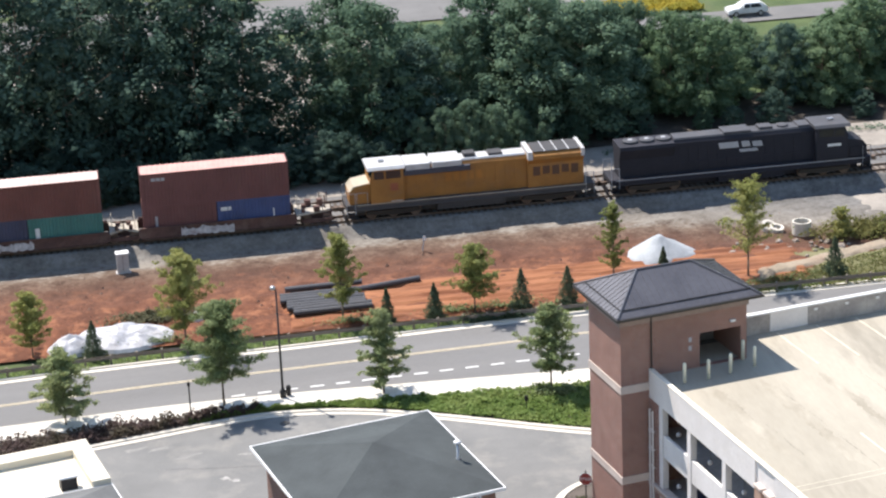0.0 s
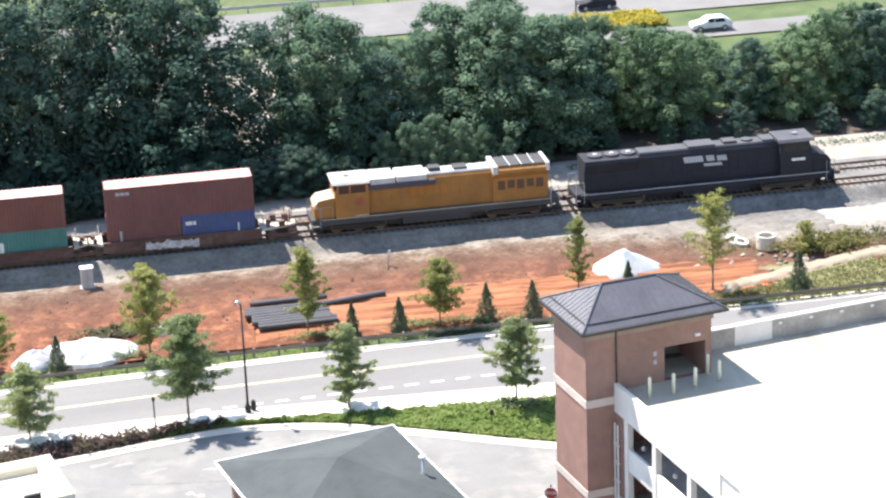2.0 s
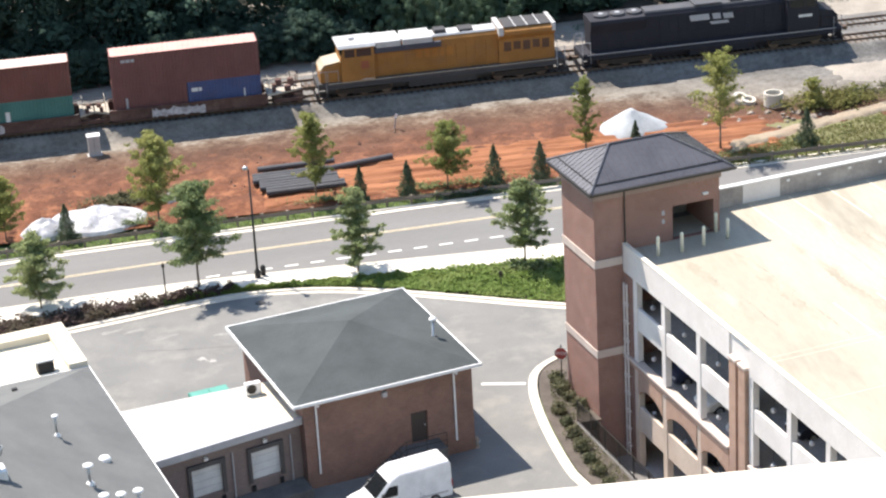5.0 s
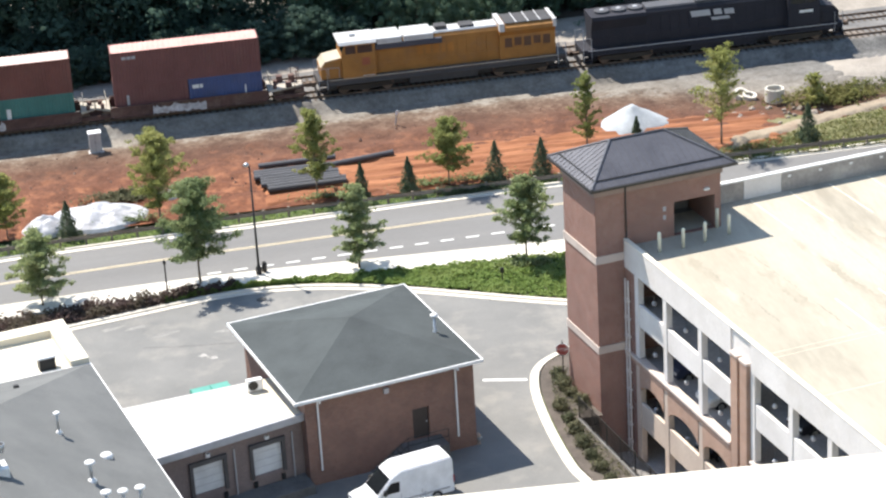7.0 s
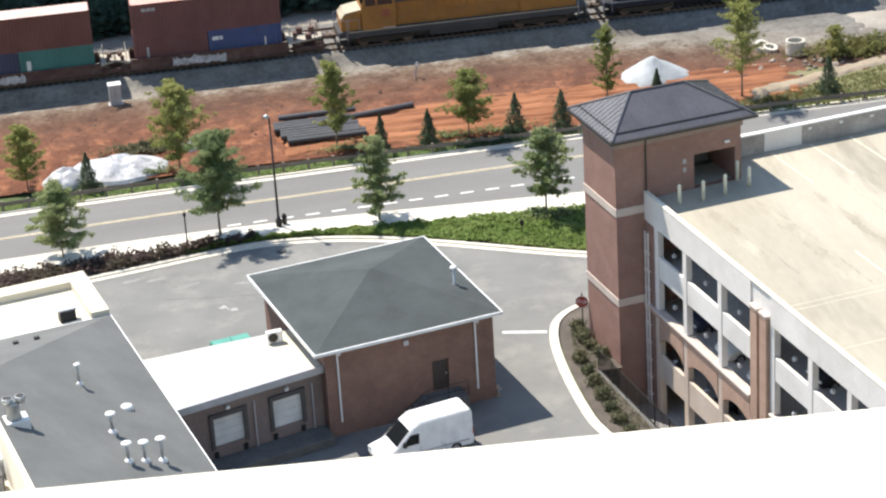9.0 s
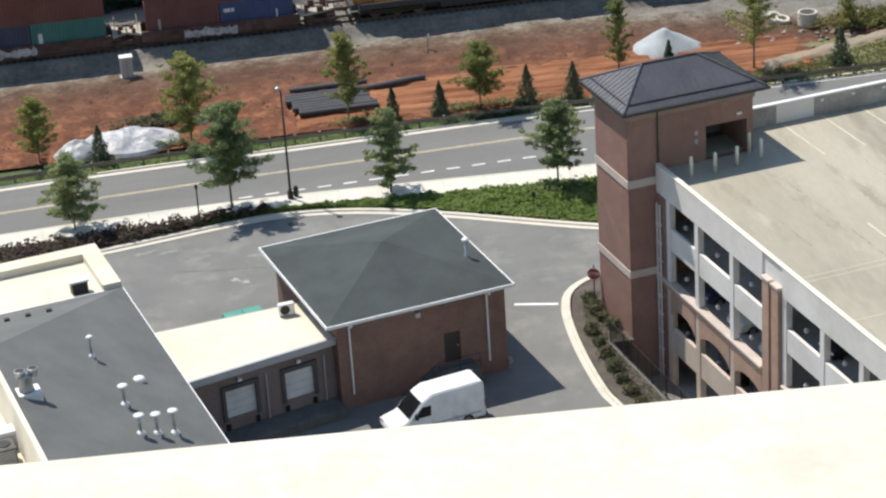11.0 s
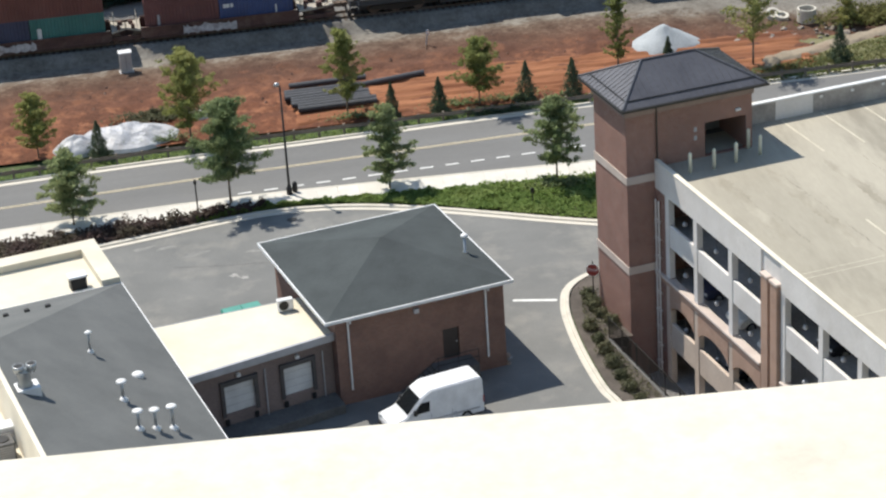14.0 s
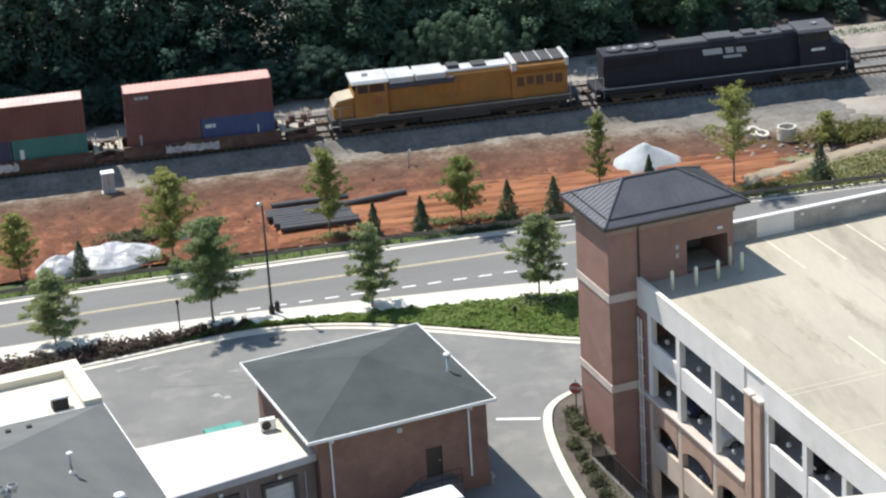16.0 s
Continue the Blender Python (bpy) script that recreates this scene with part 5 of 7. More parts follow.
def build_street_trees():
    rows = ((-2.95, 153.7, 5.7, 4.9, 0.14, 1), (8.12, 154.0, 8.3, 6.1, 0.23, 2), (19.4, 153.2, 6.5, 4.4, 0.15, 3), (31.0, 150.6, 6.95, 4.7, 0.25, 4), (-15.5, 155, 6.0, 4.6, 0.22, 5), (43.5, 150.2, 6.2, 4.4, 0.22, 6))
    for x, y, h, w, low, s in rows:
        branching_tree("street_tree", h, w, low, s, 0.10, LEAF_STREET, "leafy green street tree with a slim trunk in the planting bed", "street trees", 400, 30, at=pose(x, y, 0.1, 0, 0, 40 * s))
    rows = ((-5.1, 166.6, 5.3, 3.1, 0.15, 11), (6.3, 166.2, 7.4, 4.0, 0.2, 12), (18.4, 167.4, 7.3, 3.3, 0.2, 13), (28.5, 166.6, 5.6, 3.4, 0.2, 14), (40.3, 170.2, 6.5, 2.2, 0.12, 15), (50.5, 167.6, 8.0, 3.9, 0.28, 16), (60.0, 173.0, 2.9, 1.7, 0.1, 17))
    for x, y, h, w, low, s in rows:
        branching_tree("young_tree", h, w * 1.25, low, s, 0.085, LEAF_YOUNG, "young thin yellow-green tree on the clay bank", "young trees on the bank", 470 if s != 16 else 230, 30, (0.5, 1.1), at=pose(x, y, lay(y), 0, 0, 50 * s))


build_street_trees()


def build_conifers():
    for k, (x, y, h, w) in enumerate(((-0.6, 165.7, 2.9, 1.45), (21.6, 165.9, 3.1, 1.2), (25.3, 166.2, 2.9, 1.35), (32.1, 166.3, 3.3, 1.6), (35.7, 166.2, 3.2, 1.5), (44.7, 171.6, 1.5, 0.62), (57.2, 166.6, 3.2, 1.6))):
        rng = np.random.default_rng(60 + k)
        ob = thing("conifer", pose(x, y, lay(y)), "small dark green conical conifer on the bank", "conifer", "conifers along the bank")
        bm = bmesh.new()
        tube(bm, (0, 0, -0.1), (0, 0, h * 0.95), 0.06, 0.01, 6)
        part("trunk", bm, BARK, ob)
        n = 2200
        t = rng.uniform(0, 1, n) ** 1.6
        a = rng.uniform(0, 6.28, n)
        lump = 1 + 0.30 * np.sin(a * 3 + t * 17 + k) + 0.15 * np.sin(a * 7 - t * 31)
        r = (w * 0.58) * (1 - t) ** 0.8 * np.sqrt(rng.uniform(0.3, 1, n)) * lump
        c = np.stack([r * np.cos(a), r * np.sin(a), 0.12 + h * t * 0.97], 1)
        nr = np.stack([np.cos(a), np.sin(a), np.full(n, 0.2)], 1)
        crown = new("crown", leaf_mesh("crown", c, nr, 0.10, rng, LEAF_CONIFER, 0.4))
        crown.parent = ob


build_conifers()


def skyline(x):
    """Height of the wood's top over its front edge, along the wood."""
    knots = ((-60, 23), (0, 22.5), (12, 21.5), (17, 20.2), (19, 16.2), (20.8, 14.6), (23, 16.8), (26, 15.6), (31, 13.4), (33.5, 14.0), (36.5, 16.4), (40, 16.4), (44, 15.6), (47, 13.9), (53, 12.4), (58, 11.5), (64, 10.0), (69.5, 10.2), (72, 12.4), (74.5, 13.5), (78, 13.0), (140, 13))
    for (a, za), (b, zb) in zip(knots, knots[1:]):
        if x <= b:
            return za + (zb - za) * (x - a) / (b - a)
    return 13.0


def build_wood():
    rng = np.random.default_rng(5)
    kinds = []
    for k in range(9):
        mat = (LEAF_WOOD, LEAF_WOOD, LEAF_PALE, LEAF_WOOD, LEAF_PALE, LEAF_WOOD, LEAF_WOOD, LEAF_SUNLIT, LEAF_SUNLIT)[k]
        thin = k in (5, 6)
        kinds.append(make_tree("woodland_tree", 12.0, (11.0, 9.5, 10.5, 9.0, 11.5, 10.0, 11.0, 10.5, 9.5)[k], 0.06 if thin else 0.08, 200 + k, 0.17, mat, "tall leafy woodland tree in a dense belt", "trees of the woodland belt", per=104 if thin else 165, clump=0.15, n=96 if thin else 120, slim=0.55, skew=0.85, at=pose(-40 - 9 * k, 203, 1.5), jitter=0.3))
    for y0, step in ((205.0, 4.6), (210.5, 5.2), (216.5, 5.6), (223.0, 6.2)):
        x = -32.0
        while x < 112:
            px, py = x + rng.uniform(-1.2, 1.2), y0 + rng.uniform(-1.6, 1.6) + (1.6 if x > 48 and y0 < 206 else 0)
            topz = skyline(px * 205 / py) - 0.262 * (py - 205) - (1.2 if y0 > 215 else 0)
            h = (topz - lay(py)) * rng.uniform(0.82, 1.06)
            x += step * rng.uniform(0.8, 1.25)
            if h < 3.2 or (y0 > 220 and px < 30) or (y0 > 213 and px < 25) or (y0 > 208 and px < 25 and rng.uniform() < 0.3):
                continue
            bright = px > 21 and rng.uniform() < 0.55
            base = kinds[int(rng.choice((2, 4)))] if bright else kinds[int(rng.choice((5, 6) if px < 24 else (0, 1, 3)))]
            # towards the east more trees take the leaves coloured as sunlit
            if px > 44 and rng.uniform() < min(0.85, (px - 40) / 28):
                base = kinds[int(rng.choice((7, 8)))]
            s = h / 12.0
            sx = max(s, 0.6) * rng.uniform(0.8, 1.25)
            copy_thing(base, pose(px, py, lay(py), 0, 0, rng.uniform(0, 360)) @ Matrix.Diagonal((sx, sx, s, 1)))
    # low growth along the wood's edge
    for k in range(34):
        px = -32 + 1.75 * k + rng.uniform(-0.6, 0.6)
        s = rng.uniform(0.22, 0.40)
        copy_thing(kinds[0], pose(px, 196.3 + 0.05 * max(0.0, px) + rng.uniform(-0.4, 0.8), 1.25, 0, 0, rng.uniform(0, 360)) @ Matrix.Diagonal((s * 1.3, s * 1.3, s, 1)))
    for px, s in ((29.5, 0.42), (31.8, 0.48), (34.0, 0.52), (36.2, 0.47), (38.6, 0.40), (40.6, 0.30)):
        copy_thing(kinds[2], pose(px, 197.8 + rng.uniform(-0.4, 0.4), 1.25, 0, 0, rng.uniform(0, 360)) @ Matrix.Diagonal((s * 0.8, s * 0.8, s, 1)))
    for k in range(26):
        px = -18 + 4.1 * k + rng.uniform(-1, 1)
        if 66 < px < 71 or px > 88:
            continue
        s = rng.uniform(0.18, 0.34)
        copy_thing(kinds[2 if k % 3 == 0 else 0], pose(px, 200.3 + rng.uniform(-0.3, 0.8) + (1.2 if px > 46 else 0), 1.35, 0, 0, rng.uniform(0, 360)) @ Matrix.Diagonal((s * 1.2, s * 1.2, s, 1)))


build_wood()


def scatter(name, count, pick, size, material, label, category, seed, tall=0.5):
    """Low growth over a strip of ground, as one mass of leaves."""
    rng = np.random.default_rng(seed)
    pts = []
    while len(pts) < count:
        p = pick(rng)
        if p is not None:
            bump = 0.5 + 0.5 * noise.noise(Vector((p[0] * 0.9, p[1] * 0.9, seed))) + 0.35 * noise.noise(Vector((p[0] * 2.3, p[1] * 2.3, seed + 5)))
            pts.append((p[0], p[1], p[2] + tall * max(0.08, bump) * rng.uniform(0.25, 1.0)))
    c = np.array(pts)
    nr = rng.normal(0, 0.4, c.shape) + np.array((0, 0, 1.0))
    ob = new(name, leaf_mesh(name, c, nr, size, rng, material))
    return tagged(ob, label, category, kind="stuff")


def north_kerb(x):
    a, b = min(zip(north, north[1:]), key=lambda ab: abs((ab[0].x + ab[1].x) / 2 - x))
    return a.y + (b.y - a.y) * (x - a.x) / (b.x - a.x + 1e-9)


def in_bed(x0, x1, keep=1.0):
    def pick(rng):
        x = rng.uniform(x0, x1)
        lo, hi = north_kerb(x) + 0.55, SW(x) - 2.62
        return (x, rng.uniform(lo, lo + (hi - lo) * keep), 0.1) if hi > lo else None
    return pick


scatter("green_ground_cover", 34000, in_bed(9.5, 36), 0.125, LEAF_HEDGE, "dense bright green ground cover in the planting bed", "hedge", 31, 0.55)
scatter("purple_shrubs", 13000, in_bed(-30, 10.5), 0.13, LEAF_DARK, "dark purple-brown shrubs in a row beside the pavement", "shrubs", 32, 1.2)
scatter("green_shrubs", 3500, in_bed(5.5, 16, 0.8), 0.13, LEAF_HEDGE, "green shrubs at the kerb's crest", "shrubs", 33, 0.7)
scatter("dark_bushes", 1600, lambda r: (r.normal(31.3, 0.9), r.normal(150.2, 0.45), 0.1), 0.13, LEAF_STREET, "dark green bushes at the foot of a street tree", "shrubs", 34, 0.95)


def verge(x0, x1, y0, y1):
    return lambda r: (lambda x, y: (x, y, lay(y) + 0.05))(r.uniform(x0, x1), r.uniform(y0, y1))


scatter("verge_grass", 9000, lambda r: (lambda x: (x, FAR(x) + r.uniform(0.78, 2.6), 0.06))(r.uniform(-20, 75)), 0.09, LEAF_HEDGE, "rough green grass strip behind the road kerb", "grass", 35, 0.16)
scatter("bank_weeds", 2500, lambda r: (lambda x, y: (x, y, lay(y) + 0.1))(r.choice((4.5, 19.3, 27.0, 31.0, 46.0)) + r.normal(0, 1.2), 166.6 + abs(r.normal(0, 0.5))), 0.10, LEAF_STREET, "green weeds behind the guardrail", "weeds", 36, 0.6)
def patchy(x0, x1, y0, y1, gate=0.1, scale=0.22):
    def pick(r):
        x, y = r.uniform(x0, x1), r.uniform(y0, y1)
        return (x, y, lay(y) + 0.05) if noise.noise(Vector((x * scale, y * scale * 2.2, 3.7))) > gate else None
    return pick


scatter("bank_scrub", 3200, lambda r: (lambda x, y: (x, y, lay(y) + 0.05))(4.9 + r.normal(0, 1.7), 171.3 + r.normal(0, 0.45)), 0.11, LEAF_BUSH, "low dark green scrub on the clay behind the sheeted mound", "shrubs", 44, 0.8)
def below_path(r):
    x, y = r.uniform(49, 98), r.uniform(164.3, 174)
    if y > 168.8 + path_bend(x) or (x < 55 and y > 166.6 + 0.3 * (x - 49) + 0.8 * noise.noise(Vector((x * 0.6, y * 0.6, 2.0)))):
        return None
    return x, y, lay(y) + 0.1


scatter("dry_grass", 30000, below_path, 0.085, LEAF_DRY, "short dry olive grass on the verge", "grass", 43, 0.34)
scatter("verge_weeds", 5000, patchy(50, 95, 164.4, 167.2, -0.12), 0.09, LEAF_STREET, "yellow-green weeds on the dry verge", "weeds", 37, 0.34)
scatter("dry_weeds", 4200, patchy(62, 100, 173.6, 176.4, -0.1), 0.12, LEAF_GREY, "low dry grey-olive weeds on the verge", "weeds", 41, 0.75)
scatter("roadside_bush", 2600, lambda r: (r.normal(29.6, 1.25), 164.35 + abs(r.normal(0, 0.35)), 0.1), 0.11, LEAF_CONIFER, "low dark blue-green bush at the guardrail", "shrub", 42, 0.9)
scatter("bank_bushes", 3400, lambda r: (lambda x, y: (x, y, lay(y) + 0.1))(62.0 + r.normal(0, 2.0), 173.9 + r.normal(0, 0.8)), 0.13, LEAF_DRY, "green bushes beside the concrete rings", "shrubs", 38, 1.5)
scatter("track_weeds", 1800, verge(46, 90, 197.0, 198.4), 0.12, LEAF_PALE, "weeds at the edge of the access track", "weeds", 39, 0.7)


def in_island(rng):
    y = rng.uniform(-24, 9)
    x = rng.uniform(-3.4, -1.7) if y < 0.5 else rng.uniform(-2.6, -0.25)
    p = gar(x, y)
    lim = min(island, key=lambda q: (q.y - p.y) ** 2 + (q.x - p.x) ** 2)
    return (p.x, p.y, 0.1) if p.x > lim.x + 0.75 else None


def build_island_bushes():
    spots = [(29.0, 132.4), (28.95, 131.5), (28.93, 130.63), (29.19, 129.6), (29.54, 128.4), (28.1, 128.06), (28.2, 126.4), (28.23, 124.9), (28.28, 123.0), (28.39, 121.4), (28.53, 119.85), (28.76, 118.35), (29.1, 116.8), (29.5, 115.2)]
    for k, (sx_, sy_) in enumerate(spots):
        p = Vector((sx_, sy_, 0))
        rng = np.random.default_rng(300 + k)
        r = rng.uniform(0.30, 0.5)
        ob = thing("round_shrub", pose(p.x, p.y, 0.08), "loose dull green shrub in the planting bed", "shrub", "shrubs beside the garage")
        d = rng.normal(0, 1, (560, 3))
        d /= np.linalg.norm(d, axis=1, keepdims=True)
        lobes = 1 + 0.28 * np.sin(3.0 * d[:, :1] + k) * np.cos(4.0 * d[:, 1:2] - 2 * k) + 0.18 * np.sin(7.0 * d[:, 2:] + k)
        c = d * r * lobes * rng.uniform(0.45, 1.25, (560, 1)) * np.array((1.1, 1.1, 0.85)) + np.array((0, 0, r * 0.7))
        c[:, 2] = np.maximum(c[:, 2], 0.04)
        crown = new("crown", leaf_mesh("crown", c, d, 0.085, rng, LEAF_BUSH))
        crown.parent = ob


build_island_bushes()
scatter("island_ground_cover", 3200, in_island, 0.075, LEAF_BUSH, "sparse low plants in the mulch bed", "plants", 40, 0.30)

# ---------------------------------------------------------------- the train
RAIL = 1.505
YC = 187.0
HEAD = 66.5        # x of the leading end of the train
PAINTS = {}


def paint(name, c, wear=0.35, rough=0.55):
    if name not in PAINTS:
        dirt = tuple(0.6 * v + 0.4 * d for v, d in zip(c, (0.12, 0.10, 0.085)))
        PAINTS[name] = surface(name, tuple(v * 0.85 for v in c), tuple(v * 1.1 for v in c), rough, 0.5, 7, 0.04, stain=dirt, stain_scale=0.7, amount=wear, grain_mix=0.35)
    return PAINTS[name]


RED = (0.150, 0.062, 0.060)
NAVY = (0.048, 0.056, 0.10)
TEAL = (0.045, 0.165, 0.15)
GREEN = (0.025, 0.20, 0.095)
BLUE = (0.05, 0.08, 0.19)


def container(x, z, length, height, colour, name, look_, roof_c=None):
    """A shipping container: corrugated sides, ribbed roof, corner castings and doors."""
    c = thing("shipping_container", pose(x, YC, z), look_, "container", "containers on the train")
    m = paint(name, colour)
    w = 1.219
    bm = bmesh.new()
    out = []
    n = int((length - 0.4) / 0.28)
    st = (length - 0.4) / n
    for k in range(n):
        a = 0.2 + k * st
        out += [(a, -w + 0.02), (a + st * 0.32, -w + 0.02), (a + st * 0.5, -w + 0.056), (a + st * 0.82, -w + 0.056)]
    side = out + [(length - 0.2, -w + 0.02)]
    for s in (1, -1):
        v0 = [bm.verts.new((px, py * s, 0.14)) for px, py in side]
        v1 = [bm.verts.new((px, py * s, height - 0.1)) for px, py in side]
        for i in range(len(side) - 1):
            q = (v0[i], v0[i + 1], v1[i + 1], v1[i])
            bm.faces.new(q if s == 1 else q[::-1])
    part("side_panel", bm, m, c, "corrugated steel side panels")
    bm = bmesh.new()
    for s in (1, -1):
        ya, yb = sorted((s * w, s * (w - 0.07)))
        box(bm, 0, length, ya, yb, 0, 0.16)
        box(bm, 0, length, ya, yb, height - 0.11, height - 0.005)
        for xa in (0, length - 0.2):
            box(bm, xa, xa + 0.2, ya, yb, 0.16, height - 0.11)
    for xa in (0, length - 0.07):
        box(bm, xa, xa + 0.07, -w + 0.07, w - 0.07, 0, 0.16)
        box(bm, xa, xa + 0.07, -w + 0.07, w - 0.07, height - 0.11, height - 0.005)
    part("frame", bm, m, c)
    # roof colour is paled to carry the sun's glare on top
    rc = roof_c or tuple(0.45 * v + 0.55 * g for v, g in zip(colour, (0.42, 0.36, 0.33)))
    bm = bmesh.new()
    out = [(0.07, height - 0.06), (0.07, height - 0.03)]
    k = 0.5
    while k < length - 0.6:
        out += [(k, height - 0.03), (k + 0.03, height - 0.008), (k + 0.16, height - 0.008), (k + 0.19, height - 0.03)]
        k += 0.42
    prism(bm, out + [(length - 0.07, height - 0.03), (length - 0.07, height - 0.06)], -w + 0.071, w - 0.071)
    part("roof", bm, paint(name + "_glare", rc, 0.25), c, "ribbed roof coloured pale for the sun's glare")
    bm = bmesh.new()
    box(bm, 0.03, 0.06, -w + 0.08, w - 0.08, 0.16, height - 0.11)
    part("front_wall", bm, m, c)
    d = part("doors", cube(length - 0.065, length - 0.03, -w + 0.08, w - 0.08, 0.16, height - 0.11), m, c)
    bm = bmesh.new()
    for y in (-0.85, -0.35, 0.35, 0.85):
        tube(bm, (length - 0.012, y, 0.2), (length - 0.012, y, height - 0.15), 0.018, seg=6)
    part("lock_rods", bm, STEEL, d)
    for xa in (-0.004, length - 0.174):
        for ya in (-w - 0.004, w - 0.158):
            for za in (-0.004, height - 0.118):
                part("corner_casting", cube(xa, xa + 0.178, ya, ya + 0.162, za, za + 0.122, 0.01), m, c)
    return c


def bars(parent, name, x, z, widths, h, material, y, lean=0.0, gap=0.06):
    """Plain bars where there is lettering."""
    bm = bmesh.new()
    for wd in widths:
        prism(bm, [(x, z), (x + wd, z), (x + wd + lean * h, z + h), (x + lean * h, z + h)], y - 0.006, y)
        x += wd + gap
    return part(name, bm, material, parent)


def bogie(parent, x, axles=2, wb=1.75, wheel=0.42, frame_h=0.75):
    span = wb * (axles - 1)
    b = part("bogie", cube(x - span / 2 - 0.45, x + span / 2 + 0.45, -0.25, 0.25, wheel * 0.7, frame_h - 0.1, 0.04), RUST if axles == 2 else DARKMETAL, parent)
    for s in (-1, 1):
        bm = bmesh.new()
        y = s * 1.0
        prism(bm, [(x - span / 2 - 0.5, wheel * 0.8), (x - span / 2 - 0.3, wheel * 1.35), (x + span / 2 + 0.3, wheel * 1.35), (x + span / 2 + 0.5, wheel * 0.8), (x + 0.45, wheel * 0.45), (x - 0.45, wheel * 0.45)], min(y, y - 0.14 * s), max(y, y - 0.14 * s))
        part("side_frame", bm, RUST if axles == 2 else DARKMETAL, b)
    for k in range(axles):
        xa = x - span / 2 + wb * k
        for s in (-1, 1):
            bm = bmesh.new()
            y = s * 0.7175
            tube(bm, (xa, y - 0.065, wheel), (xa, y + 0.065, wheel), wheel, seg=20)
            tube(bm, (xa, y - 0.02 - 0.06 * s, wheel), (xa, y + 0.02 - 0.06 * s, wheel), wheel + 0.03, seg=20)
            part("wheel", bm, RAILSTEEL, b)
        bm = bmesh.new()
        tube(bm, (xa, -0.65, wheel), (xa, 0.65, wheel), 0.08, seg=8)
        part("axle", bm, RAILSTEEL, b)


def well_car(x, end=False):
    """A well car unit, its well 13.1 m long, with end platforms. x: the left end of the well."""
    c = thing("well_car", pose(x - 0.45, YC, RAIL), "rust-brown double-stack railway well car with scrawled paint", "railway wagon", "well cars")
    L = 13.1
    for s in (-1, 1):
        bm = bmesh.new()
        y = s * 1.42
        out = [(0, 0.42), (0.9, 0.30), (L - 0.9, 0.30), (L, 0.42), (L, 1.10), (L - 0.5, 1.25), (0.5, 1.25), (0, 1.10)]
        prism(bm, out, min(y, y - 0.10 * s), max(y, y - 0.10 * s))
        side = part("side_sill", bm, RUST, c)
        bm = bmesh.new()
        box(bm, 0.1, L - 0.1, min(y, y + 0.10 * s), max(y, y + 0.10 * s), 1.16, 1.30)
        box(bm, 0.5, L - 0.5, min(y, y + 0.08 * s), max(y, y + 0.08 * s), 0.30, 0.40)
        k = 0.8
        while k < L - 0.5:
            box(bm, k, k + 0.09, min(y, y + 0.07 * s), max(y, y + 0.07 * s), 0.40, 1.16)
            k += 1.64
        part("side_rib", bm, RUST, side)
    part("well_floor", cube(0.2, L - 0.2, -1.3, 1.3, 0.26, 0.34), RUST, c)
    for xa, d in ((0, -1), (L, 1)):
        bm = bmesh.new()
        xb = xa + d * (3.0 if end and d > 0 else 1.25)
        prism(bm, [(min(xa, xb), -1.35), (max(xa, xb), -1.35) if d < 0 else (max(xa, xb), -0.55), (max(xa, xb), 1.35) if d < 0 else (max(xa, xb), 0.55), (min(xa, xb), 1.35)] if d > 0 else [(xb, -0.55), (xa, -1.35), (xa, 1.35), (xb, 0.55)], 0.98, 1.16, "z")
        part("end_platform", bm, paint("pale_platform", (0.42, 0.385, 0.33), 0.5), c, "pale dusty end platform")
        bm = bmesh.new()
        box(bm, min(xa, xb), max(xa, xb), -0.35, 0.35, 0.65, 0.98)
        part("centre_sill", bm, RUST, c)
        bm = bmesh.new()
        for y in (-1.25, -0.4, 0.4, 1.25):
            tube(bm, (xa + d * 0.25, y, 1.16), (xa + d * 0.25, y, 2.0), 0.022, seg=5)
        tube(bm, (xa + d * 0.25, -1.25, 2.0), (xa + d * 0.25, 1.25, 2.0), 0.022, seg=5)
        part("grab_rail", bm, paint("pale_platform", (0.42, 0.385, 0.33)), c)
        for f, y, z, r in ((0.6, -0.9, 1.55, 0.16), (0.75, 0.3, 1.45, 0.2)):
            bm = bmesh.new()
            tube(bm, (xa + d * f, y, 1.16), (xa + d * f, y, z), r, seg=10)
            part("brake_gear", bm, RUST, c)
    bogie(c, -1.2)
    if end:
        bogie(c, L + 1.75)
        bm = bmesh.new()
        box(bm, L + 2.9, L + 3.9, -0.12, 0.12, 0.72, 1.0)
        box(bm, L + 3.7, L + 4.1, -0.2, 0.2, 0.66, 1.05)
        part("coupler", bm, RAILSTEEL, c, "rusty knuckle coupler")
        for y in (-1.3, 1.3):
            bm = bmesh.new()
            for x_ in (L + 2.2, L + 2.85):
                tube(bm, (x_, y, 0.5), (x_, y, 2.1), 0.03, seg=6)
            for z in (0.6, 0.95, 1.3, 1.65, 2.0):
                tube(bm, (L + 2.2, y, z), (L + 2.85, y, z), 0.025, seg=6)
            part("ladder", bm, RUST, c, "rust-brown end ladder")
        bm = bmesh.new()
        tube(bm, (L + 2.5, -0.3, 1.16), (L + 2.5, -0.3, 2.3), 0.05, seg=8)
        tube(bm, (L + 2.47, -0.3, 2.1), (L + 2.53, -0.3, 2.1), 0.28, seg=16)
        part("brake_wheel", bm, RUST, c, "rust-brown hand-brake wheel on its stand")
